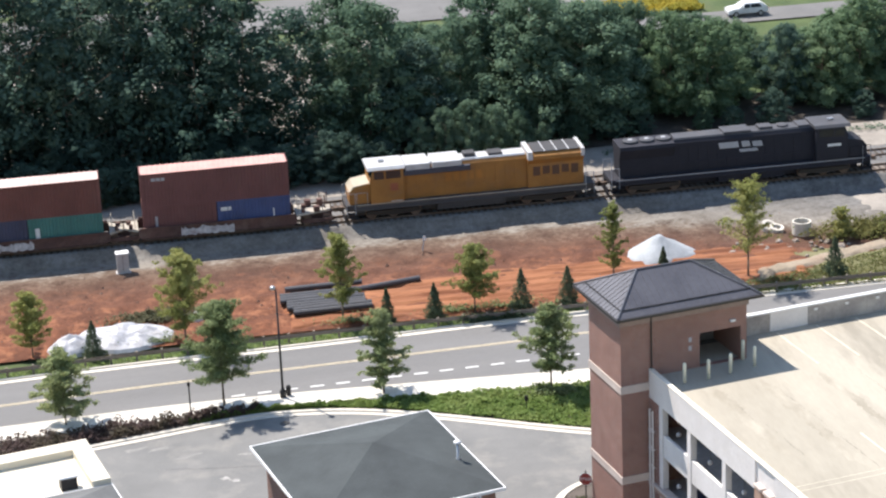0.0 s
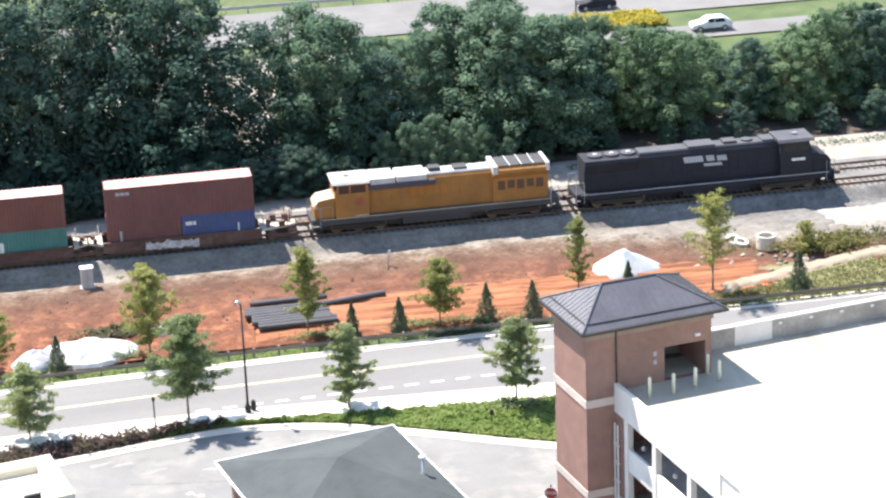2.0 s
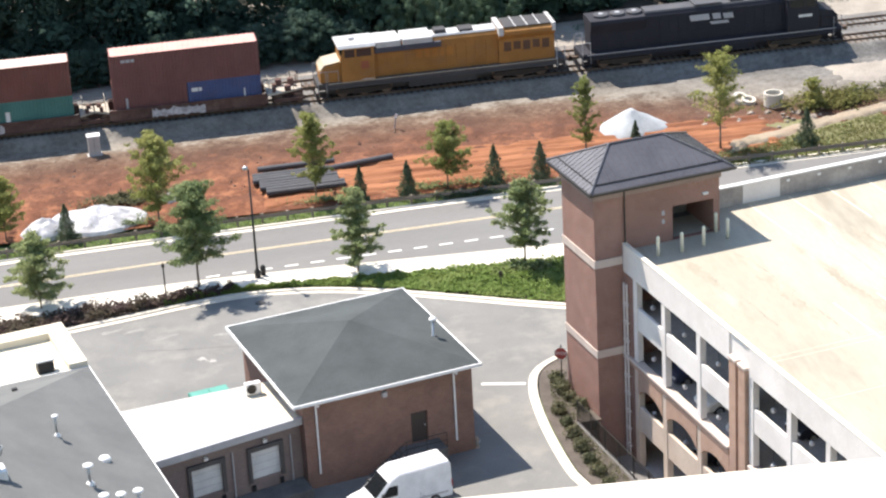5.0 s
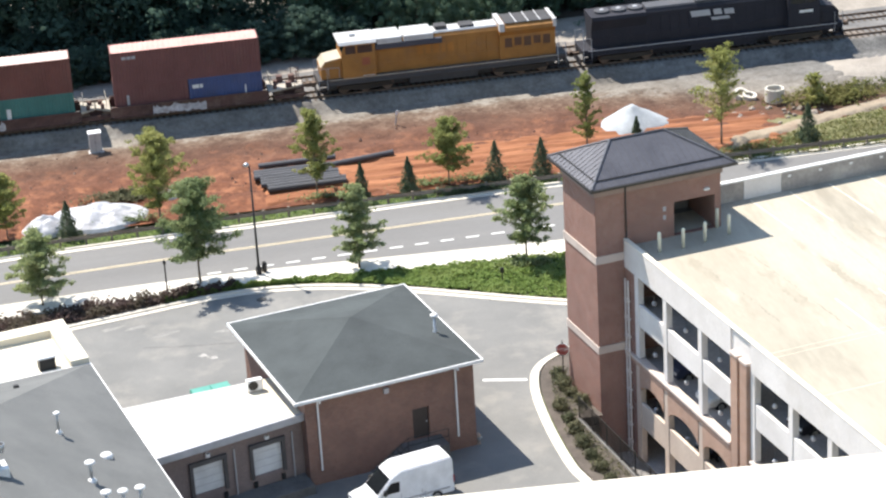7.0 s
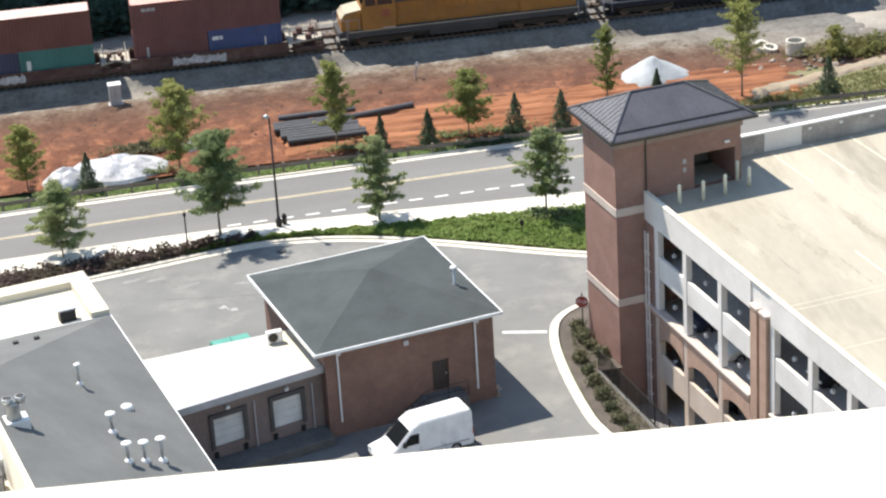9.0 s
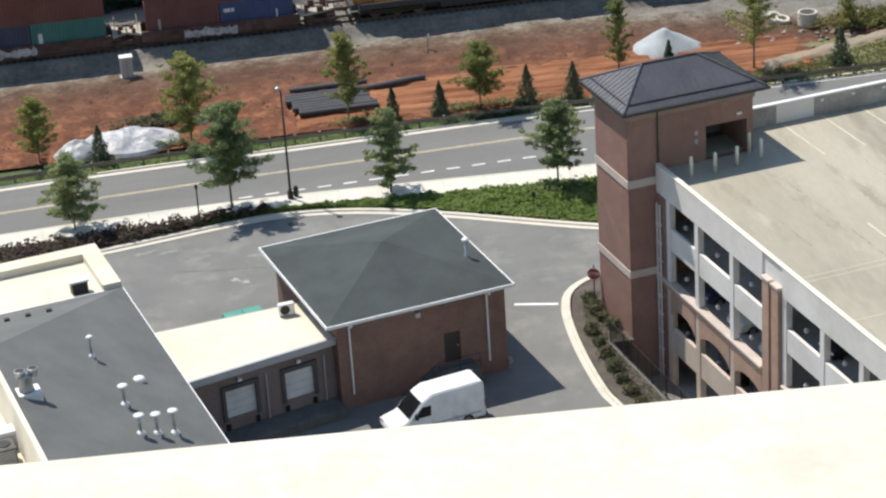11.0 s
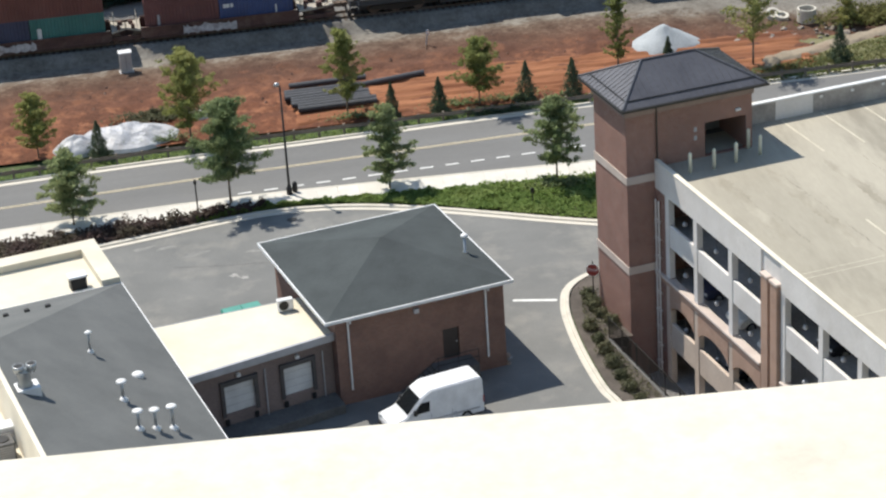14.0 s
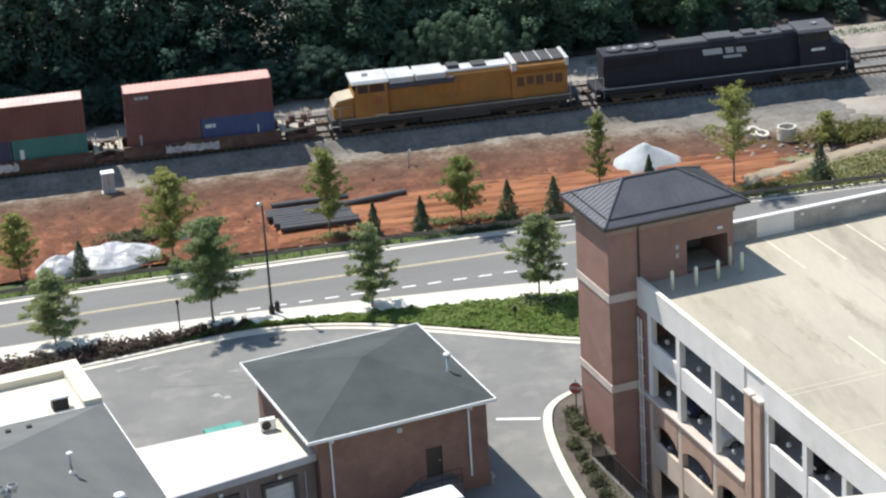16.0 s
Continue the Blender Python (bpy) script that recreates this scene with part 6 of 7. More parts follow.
        for x_, y, h_ in ((L + 0.9, 0.7, 0.55), (L + 1.5, -0.8, 0.45), (L + 1.9, 0.5, 0.6)):
            part("brake_box", cube(x_, x_ + 0.5, y - 0.25, y + 0.25, 1.16, 1.16 + h_, 0.03), RUST, c)
    return c


SCRAWL = surface("scrawl_paint", (0.34, 0.33, 0.34), (0.58, 0.56, 0.57), 0.7, 2.6, 9, 0.03, stain=(0.16, 0.10, 0.09), stain_scale=1.6, amount=0.6)
DULL_WHITE = plain("dull_white_paint", (0.34, 0.35, 0.37), 0.6)
LETTER = plain("letter_white", (0.62, 0.63, 0.62), 0.6)


def scrawl(parent, x0, x1, z0, z1, seed, y=-1.535):
    """Unreadable spray paint: a ragged run of leaning bars."""
    rng = random.Random(seed)
    bm = bmesh.new()
    low, high, x = [], [], x0
    while x < x1:
        low.append((x + rng.uniform(-0.06, 0.06), z0 + rng.uniform(0, 0.22)))
        high.append((x + rng.uniform(-0.06, 0.06), z1 - rng.uniform(0, 0.38)))
        x += rng.uniform(0.14, 0.3)
    prism(bm, low + high[::-1], y - 0.006, y)
    part("scrawl", bm, SCRAWL, parent, "ragged pale spray-paint scrawl, unreadable")


def build_cars():
    z1, z2 = RAIL + 0.345, RAIL + 0.345 + 2.60
    # each unit's stack, back from the leading end
    for k, back in enumerate((62.1, 77.57, 93.05, 108.5)):
        x = HEAD - back
        c = well_car(x, k == 0)
        half = 6.058
        if k == 0:
            b = container(x, z2, 12.19, 2.895, RED, "oxide_red", "dull red corrugated shipping container, upper of a stack", (0.60, 0.34, 0.30))
            bars(b, "marking", 0.9, 2.25, (0.35, 0.35, 0.3), 0.26, DULL_WHITE, -1.225)
            b = container(x, z1, half, 2.59, RED, "oxide_red", "short dull red shipping container in the well", (0.60, 0.34, 0.30))
            bars(b, "marking", 1.0, 0.9, (0.2,), 0.9, DULL_WHITE, -1.225)
            b = container(x + half + 0.07, z1, half, 2.59, BLUE, "mid_blue", "short blue shipping container in the well")
            bars(b, "marking", 0.3, 1.75, (0.55, 0.25), 0.32, LETTER, -1.225)
            bars(b, "marking", 4.6, 0.7, (0.12,), 0.9, LETTER, -1.225)
            scrawl(c, 3.5, 8.0, 0.28, 1.22, 4)
        elif k == 1:
            container(x, z2, 12.19, 2.895, (0.150, 0.056, 0.048), "brown_red", "brown-red corrugated shipping container, upper of a stack", (0.60, 0.47, 0.43))
            container(x, z1, half, 2.59, NAVY, "dark_navy", "short dark navy shipping container in the well")
            b = container(x + half + 0.07, z1, half, 2.59, TEAL, "dusty_teal", "short teal shipping container in the well")
            bars(b, "marking", 0.55, 0.75, (0.35,), 1.0, LETTER, -1.225)
            scrawl(c, 1.6, 7.0, 0.30, 1.25, 6)
        elif k == 2:
            b = container(x, z2, 12.19, 2.895, GREEN, "bright_green", "bright green corrugated shipping container with white bars", (0.30, 0.52, 0.40))
            bars(b, "marking", 2.8, 1.25, (0.62,) * 9, 0.72, LETTER, -1.225, 0.0, 0.14)
            container(x, z1, half, 2.59, RED, "oxide_red", "short dull red shipping container in the well")
            b = container(x + half + 0.07, z1, half, 2.59, NAVY, "dark_navy", "short navy shipping container with white bars")
            bars(b, "marking", 1.2, 0.75, (0.5,) * 6, 0.55, LETTER, -1.225, 0.0, 0.10)
        else:
            b = container(x, z2, 12.19, 2.895, (0.05, 0.07, 0.17), "sea_blue", "dark blue corrugated shipping container, upper of a stack", (0.46, 0.50, 0.60))
            bars(b, "marking", 5.2, 1.1, (0.4, 0.3), 0.35, LETTER, -1.225)
            container(x, z1, half, 2.59, RED, "oxide_red", "short dull red shipping container in the well")
            b = container(x + half + 0.07, z1, half, 2.59, NAVY, "dark_navy", "short navy shipping container with white bars")
            bars(b, "marking", 1.2, 0.75, (0.5,) * 6, 0.55, LETTER, -1.225, 0.0, 0.10)


build_cars()


def handrails(parent, x0, x1, y, z, step=1.5, name="handrail", material=None):
    bm = bmesh.new()
    x = x0
    while x <= x1 + 0.01:
        tube(bm, (x, y, z), (x, y, z + 1.0), 0.02, seg=5)
        x += step
    tube(bm, (x0, y, z + 1.0), (x1, y, z + 1.0), 0.02, seg=5)
    part(name, bm, material or DARKMETAL, parent)


def end_gear(parent, x, d, material):
    """Coupler, steps and plough at an end. d: the way it faces."""
    bm = bmesh.new()
    box(bm, min(x, x + d * 0.7), max(x, x + d * 0.7), -0.12, 0.12, 0.75, 1.0)
    box(bm, min(x + d * 0.55, x + d * 0.9), max(x + d * 0.55, x + d * 0.9), -0.2, 0.2, 0.7, 1.05)
    part("coupler", bm, RAILSTEEL, parent)
    for s in (-1, 1):
        for k in range(4):
            z = 0.42 + 0.3 * k
            part("step", cube(min(x - d * 0.75, x - d * 0.13), max(x - d * 0.75, x - d * 0.13), min(s * 1.5, s * (1.1 - 0.05 * k)), max(s * 1.5, s * (1.1 - 0.05 * k)), z, z + 0.05), material, parent)
        for xx in (x - d * 0.78, x - d * 0.1):
            part("step_side", cube(xx - 0.02, xx + 0.02, min(s * 1.5, s * 1.05), max(s * 1.5, s * 1.05), 0.38, 1.5), material, parent)
        bm = bmesh.new()
        for xx in (x - d * 0.78, x - d * 0.08):
            tube(bm, (xx, s * 1.5, 0.7), (xx, s * 1.5, 2.5), 0.022, seg=5)
        part("grab_iron", bm, DULL_WHITE, parent)
    bm = bmesh.new()
    xa = x + d * 0.12
    prism(bm, [(-1.35, 0.16), (1.35, 0.16), (1.2, 0.75), (-1.2, 0.75)], min(xa, xa + 0.06), max(xa, xa + 0.06), "x")
    part("plough", bm, material, parent)


def locomotive(m, L, colours, label, style):
    """A six-axle diesel locomotive. Local x runs from the nose at 0 to the tail at L."""
    body, roof, under, sill_c = colours
    c = thing("locomotive", m, label, "locomotive", "locomotives of the train")
    part("frame", cube(-0.35, L + 0.3, -1.45, 1.45, 1.12, 1.52, 0.03), sill_c, c)
    part("skirt", cube(0.3, L - 0.3, -1.50, 1.50, 0.95, 1.2, 0.02), under, c)
    part("underframe", cube(0.6, L - 0.6, -0.55, 0.55, 0.30, 1.12), under, c)
    bm = bmesh.new()
    prism(bm, [(-1.3, 0.42), (-1.0, 0.3), (1.0, 0.3), (1.3, 0.42), (1.4, 1.1), (-1.4, 1.1)], 7.4, 13.2, "x")
    part("fuel_tank", bm, under, c, "dark fuel tank")
    for x in (3.7, L - 3.6):
        bogie(c, x, 3, 1.85, 0.53, 1.05)
    # nose and cab
    nose = [(0.0, 1.52), (0.0, 2.5), (0.4, 2.98), (1.75, 3.2), (1.75, 1.52)]
    bm = bmesh.new()
    prism(bm, nose, -1.28, 1.28)
    bmesh.ops.bevel(bm, geom=bm.edges[:], offset=0.05, segments=2, affect="EDGES")
    part("nose", bm, body, c)
    if style == "gold":
        bm = bmesh.new()
        prism(bm, [(0.03, 2.58), (0.41, 3.03), (1.74, 3.24), (1.74, 3.28), (0.39, 3.07), (-0.01, 2.6)], -1.2, 1.2)
        part("nose_top", bm, paint("cream_paint", (0.46, 0.40, 0.31)), c, "cream painted nose top")
        for s in (-1, 1):
            # faint lettering worn to plain bars
            bars(c, "side_marking", 8.2, 2.75, (0.5, 0.42, 0.5, 0.3, 0.5), 0.75, paint("faded_red", (0.37, 0.15, 0.03)), s * 1.012 if s < 0 else 1.018, 0.0, 0.22)
    bm = bmesh.new()
    prism(bm, [(1.76, 1.52), (1.76, 3.6), (2.05, 4.42), (4.6, 4.42), (4.6, 1.52)], -1.52, 1.52)
    bmesh.ops.bevel(bm, geom=bm.edges[:], offset=0.04, segments=1, affect="EDGES")
    cab = part("cab", bm, body, c)
    bm = bmesh.new()
    prism(bm, [(-1.58, 4.40), (-1.35, 4.66), (1.35, 4.66), (1.58, 4.40)], 1.55, 4.75, "x")
    bmesh.ops.bevel(bm, geom=bm.edges[:], offset=0.03, segments=1, affect="EDGES")
    part("cab_roof", bm, roof, cab)
    for s in (-1, 1):
        for xa, xb in ((2.1, 2.95), (3.1, 4.35)):
            ya, yb = sorted((s * 1.515, s * 1.535))
            part("side_window", cube(xa, xb, ya, yb, 3.62, 4.30, 0.005), GLASS, cab)
        ya, yb = sorted((s * 0.15, s * 1.3))
        bm = bmesh.new()
        prism(bm, [(1.82, 3.68), (2.0, 4.28), (1.97, 4.29), (1.79, 3.69)], ya, yb)
        part("windscreen", bm, GLASS, cab)
    # hood
    hw = 0.98
    bm = bmesh.new()
    prism(bm, [(-hw, 1.52), (-hw, 4.1), (-hw + 0.18, 4.38), (hw - 0.18, 4.38), (hw, 4.1), (hw, 1.52)], 4.61, L - 5.4, "x")
    hood = part("hood", bm, body, c)
    x = 4.9
    while x < L - 6.2:
        for s in (-1, 1):
            ya, yb = sorted((s * hw, s * (hw + 0.025)))
            part("hood_door", cube(x, x + 0.74, ya, yb, 1.75, 3.85, 0.008), body, hood)
        x += 0.84
    bm = bmesh.new()
    prism(bm, [(-hw + 0.16, 4.385), (-hw + 0.25, 4.52), (hw - 0.25, 4.52), (hw - 0.16, 4.385)], 4.8, L - 5.5, "x")
    part("hood_roof", bm, roof, hood)
    # radiator end, wider at the top
    bm = bmesh.new()
    if style == "gold":
        sec = [(-1.2, 1.52), (-1.2, 3.6), (-1.55, 4.05), (-1.55, 4.35), (-1.2, 4.62), (1.2, 4.62), (1.55, 4.35), (1.55, 4.05), (1.2, 3.6), (1.2, 1.52)]
    else:
        sec = [(-1.0, 1.52), (-1.0, 3.1), (-1.4, 4.0), (-1.3, 4.3), (1.3, 4.3), (1.4, 4.0), (1.0, 3.1), (1.0, 1.52)]
    prism(bm, sec, L - 5.39, L - 0.6, "x")
    rad = part("radiator_cab", bm, body, c)
    if style == "gold":
        bm = bmesh.new()
        box(bm, L - 4.9, L - 0.9, -1.3, 1.3, 4.625, 4.70)
        part("radiator_screen", bm, under, rad, "dark radiator screens")
        bm = bmesh.new()
        box(bm, L - 5.4, L - 5.0, -1.56, 1.56, 4.05, 4.74)
        box(bm, L - 0.85, L - 0.55, -1.56, 1.56, 4.05, 4.74)
        for k in range(1, 4):
            box(bm, L - 5.0 + k * 1.03, L - 4.93 + k * 1.03, -1.4, 1.4, 4.70, 4.74)
        part("radiator_rim", bm, roof, rad)
        for s in (-1, 1):
            for k in range(5):
                ya, yb = sorted((s * 1.2, s * 1.215))
                xa = L - 4.95 + k * 0.82
                part("louvre", cube(xa, xa + 0.62, ya, yb, 2.55 + 0.1 * (k % 2), 3.35), paint("louvre_brown", (0.10, 0.05, 0.03)), rad)
        for s in (-1, 1):
            ya, yb = sorted((s * 1.52, s * 1.545))
            part("cab_stripe", cube(3.45, 4.5, ya, yb, 1.6, 1.66), roof, cab)
            part("cab_plate", cube(3.45, 4.1, ya, yb, 2.55, 3.2), paint("dull_red_plate", (0.30, 0.09, 0.05)), cab)
        # intake box and turret behind the cab
        for xa, xb, w_, za, zb in ((4.8, 6.9, 1.35, 4.1, 4.62), (7.1, 9.6, 1.30, 4.1, 4.60), (9.9, 10.9, 0.5, 4.52, 4.85), (12.0, 13.2, 0.6, 4.52, 4.72)):
            part("equipment_box", cube(xa, xb, -w_, w_, za, zb, 0.04), roof if zb < 4.7 else under, c)
        for s in (-1, 1):
            ya, yb = sorted((s * 0.99, s * 1.36))
            part("blower_duct", cube(4.62, 10.3, ya, yb, 3.66, 4.10, 0.03), paint("duct_slate", (0.05, 0.055, 0.075)), c, "dark slate equipment band below the roof")
            ya, yb = sorted((s * 1.452, s * 1.47))
            part("sill_stripe", cube(0.6, L - 0.4, ya, yb, 1.44, 1.51), paint("stripe_cream", (0.40, 0.36, 0.30)), c, "thin pale sill stripe")
    else:
        for k in range(3):
            bm = bmesh.new()
            xa = L - 4.7 + 1.45 * k
            lathe(bm, [(0.66, 4.3), (0.66, 4.48), (0.6, 4.52)], (xa, 0, 0), 20)
            part("radiator_fan", bm, roof, rad, "round roof fan")
            bm = bmesh.new()
            lathe(bm, [(0.22, 4.52), (0.2, 4.56)], (xa, 0, 0), 12)
            part("fan_hub", bm, DULL_WHITE, rad)
        for s in (-1, 1):
            for k in range(4):
                ya, yb = sorted((s * 1.0, s * 1.02))
                part("intake_grille", cube(L - 5.2 + 1.12 * k, L - 4.2 + 1.12 * k, ya, yb, 2.0, 3.0), under, rad)
            ya, yb = sorted((s * 0.985, s * 1.012))
            # plain pale shapes in place of the railway's sign
            bm = bmesh.new()
            for xa, xb, za, zb in ((9.2, 10.05, 3.25, 3.72), (10.3, 11.0, 3.30, 3.80), (11.3, 13.0, 3.30, 3.82), (9.6, 11.2, 2.85, 3.10)):
                prism(bm, [(xa, za), (xb, za), (xb + 0.12, zb), (xa + 0.12, zb)], ya, yb + 0.02 if s > 0 else yb)
            part("side_sign", bm, DULL_WHITE, hood, "pale painted side sign shapes")
            ya, yb = sorted((s * 1.453, s * 1.465))
            part("sill_stripe", cube(0.2, L - 0.2, ya, yb, 1.40, 1.47), DULL_WHITE, c, "thin white sill stripe")
            part("number_bars", cube(2.4, 3.6, *sorted((s * 1.522, s * 1.53)), 2.75, 2.98), LETTER, cab)
        for xa, xb, w_, za, zb in ((4.9, 6.0, 0.75, 4.52, 4.66), (8.2, 9.4, 0.55, 4.52, 4.75), (10.2, 12.6, 0.85, 4.52, 4.7)):
            part("equipment_box", cube(xa, xb, -w_, w_, za, zb, 0.04), roof, c)
        bm = bmesh.new()
        lathe(bm, [(0.5, 4.52), (0.5, 4.66), (0.4, 4.7)], (7.2, 0, 0), 18)
        part("brake_fan", bm, roof, c)
    bm = bmesh.new()
    for y in (-0.15, 0, 0.15):
        tube(bm, (3.2, y, 4.78), (2.7, y, 4.78), 0.03, 0.07, 8)
    box(bm, 3.0, 3.1, -0.2, 0.2, 4.66, 4.78)
    part("horn", bm, STEEL, c, "roof horn")
    for s in (-1, 1):
        handrails(c, L - 0.5, L + 0.25, s * 1.4, 1.52, 0.7, material=DULL_WHITE)
        handrails(c, 4.8, L - 0.9, s * 1.43, 1.52, 1.55, material=body if style == "gold" else sill_c)
        handrails(c, -0.3, 1.5, s * 1.35, 1.52, 0.9, material=DULL_WHITE if style == "gold" else sill_c)
    bm = bmesh.new()
    for y in (-0.16, 0.16):
        tube(bm, (-0.03, y, 2.3), (0.02, y, 2.3), 0.1, seg=12)
    part("headlight", bm, plain("lamp_glass", (0.7, 0.7, 0.66), 0.15), c, "twin headlight")
    end_gear(c, -0.35, -1, sill_c)
    end_gear(c, L + 0.3, 1, sill_c)
    return c


YELLOW = paint("armour_yellow", (0.31, 0.140, 0.034), 0.6, 0.6)
LOCO_GREY = paint("roof_grey", (0.47, 0.475, 0.48), 0.5, 0.6)
UNDER = paint("underframe_grey", (0.05, 0.05, 0.053), 0.4, 0.7)
LOCO_BLACK = paint("loco_black", (0.014, 0.015, 0.024), 0.12, 0.75)
# the body's black made lighter, with sunlight on the roof mixed in
ROOF_BLACK = paint("sunlit_black", (0.065, 0.068, 0.078), 0.4, 0.75)
locomotive(pose(HEAD - 44.95, YC, RAIL), 20.6, (YELLOW, LOCO_GREY, UNDER, paint("sill_grey", (0.052, 0.050, 0.052), 0.5)), "yellow diesel locomotive with a grey roof and dark underframe", "gold")
locomotive(pose(HEAD, YC, RAIL, 0, 0, 180), 22.4, (LOCO_BLACK, ROOF_BLACK, LOCO_BLACK, LOCO_BLACK), "black diesel locomotive with a thin white stripe", "black")

# ---------------------------------------------------------------- street furniture, vehicles, site clutter
def build_guardrail():
    g = thing("guardrail", pose(0, RAIL_LINE(0), 0), "weathered brown steel guardrail on posts along the road", "guardrail")
    shift = Vector((0, -RAIL_LINE(0), 0))
    sec = [(0.04, 0.48), (-0.03, 0.52), (0.03, 0.60), (0.03, 0.66), (-0.03, 0.74), (0.04, 0.79)]
    bm = bmesh.new()
    along(bm, [p + shift for p in drawn(RAIL_LINE, -70, 130, 0.0, 4)], [(-a, b) for a, b in sec] + [(-a + 0.02, b) for a, b in sec[::-1]])
    part("beam", bm, CORTEN, g)
    me = None
    for k in range(-36, 66):
        if me is None:
            ob = part("post", cube(-0.08, 0.08, 0.03, 0.20, -0.1, 0.82, 0.01), CORTEN, g)
            me = ob.data
        else:
            ob = new("post", me)
            ob.parent = g
        x = k * 1.9 + 0.6
        ob.location = (x, RAIL_LINE(x) - RAIL_LINE(0), 0)


build_guardrail()


def build_lamp():
    p = thing("street_lamp", pose(12.35, 154.35, 0.15), "tall dark bronze street lamp pole beside the pavement", "street lamp")
    bm = bmesh.new()
    lathe(bm, [(0.22, 0), (0.22, 0.5), (0.13, 0.62), (0.09, 0.8), (0.06, 8.2)], seg=12)
    part("pole", bm, DARKMETAL, p, smooth=True)
    bm = bmesh.new()
    tube(bm, (0, 0, 8.1), (-0.2, 0.1, 8.3), 0.035, seg=6)
    part("arm", bm, DARKMETAL, p)
    bm = bmesh.new()
    lathe(bm, [(0.08, 8.18), (0.2, 8.26), (0.2, 8.38), (0.06, 8.48)], (-0.2, 0.1, 0), 12)
    part("lantern", bm, STEEL, p, "pale metal lantern", smooth=True)
    b = thing("litter_bin", pose(12.78, 154.6, 0.15), "small black bin beside the lamp pole", "bin")
    bm = bmesh.new()
    lathe(bm, [(0.14, 0), (0.18, 0.05), (0.19, 0.62), (0.12, 0.74)], seg=12)
    part("body", bm, DARKMETAL, b, smooth=True)
    part("lid", cube(-0.12, 0.12, -0.12, 0.12, 0.73, 0.78, 0.02), BLACK, b)
    b = thing("post_lamp", pose(5.7, 152.75, 0.1), "slender dark lamp post in the shrubs", "lamp post")
    bm = bmesh.new()
    lathe(bm, [(0.09, 0), (0.06, 0.2), (0.05, 2.35)], seg=10)
    part("post", bm, DARKMETAL, b)
    bm = bmesh.new()
    lathe(bm, [(0.07, 2.35), (0.11, 2.4), (0.11, 2.62), (0.03, 2.72)], seg=10)
    part("lantern", bm, DARKMETAL, b)
    b = thing("utility_pedestal", pose(28.6, 147.6, 0.1), "small dark post sign in the ground cover", "post")
    part("post", cube(-0.04, 0.04, -0.03, 0.03, 0, 0.95), DARKMETAL, b)
    part("head", cube(-0.13, 0.13, -0.05, 0.05, 0.8, 1.2, 0.02), DARKMETAL, b)


build_lamp()


def build_stop_sign():
    s = thing("stop_sign", pose(29.12, 131.6, 0.1, 0, 0, -22), "red octagonal stop sign on a dark post", "road sign")
    bm = bmesh.new()
    tube(bm, (0, 0.02, 0), (0, 0.02, 2.7), 0.04, seg=8)
    tube(bm, (0, 0.02, 2.7), (0, 0.02, 2.95), 0.05, 0.015, seg=8)
    part("post", bm, DARKMETAL, s)
    def octagon(r, y0, y1):
        bm = bmesh.new()
        prism(bm, [(r * math.cos(math.pi / 8 + k * math.pi / 4), 2.30 + r * math.sin(math.pi / 8 + k * math.pi / 4)) for k in range(8)], y0, y1)
        return bm
    part("border", octagon(0.44, -0.045, -0.03), TRIM, s, "white border")
    part("face", octagon(0.41, -0.052, -0.046), plain("sign_red", (0.30, 0.035, 0.03), 0.45), s, "red sign face")
    part("back", octagon(0.44, -0.029, -0.02), DARKMETAL, s)
    cu = bpy.data.curves.new("lettering", "FONT")
    cu.body, cu.size, cu.align_x, cu.align_y, cu.extrude = "STOP", 0.30, "CENTER", "CENTER", 0.002
    tmp = bpy.data.objects.new("lettering", cu)
    scene.collection.objects.link(tmp)
    me = bpy.data.meshes.new_from_object(tmp)
    bpy.data.objects.remove(tmp)
    me.materials.clear()
    me.materials.append(TRIM)
    ob = new("lettering", me)
    ob.parent = s
    ob.matrix_basis = pose(0, -0.056, 2.30, 90, 0, 0)


build_stop_sign()


def wheel(parent, x, y, r, w=0.22):
    bm = bmesh.new()
    tube(bm, (x, y - w / 2, r), (x, y + w / 2, r), r, seg=20)
    bmesh.ops.bevel(bm, geom=[e for e in bm.edges if len(e.link_faces) == 2 and e.calc_face_angle(0) > 1.0], offset=0.03, segments=1, affect="EDGES")
    t = part("wheel", bm, BLACK, parent)
    s = -1 if y < 0 else 1
    bm = bmesh.new()
    tube(bm, (x, y + s * w / 2, r), (x, y + s * (w / 2 + 0.015), r), r * 0.62, seg=16)
    part("rim", bm, STEEL, t)


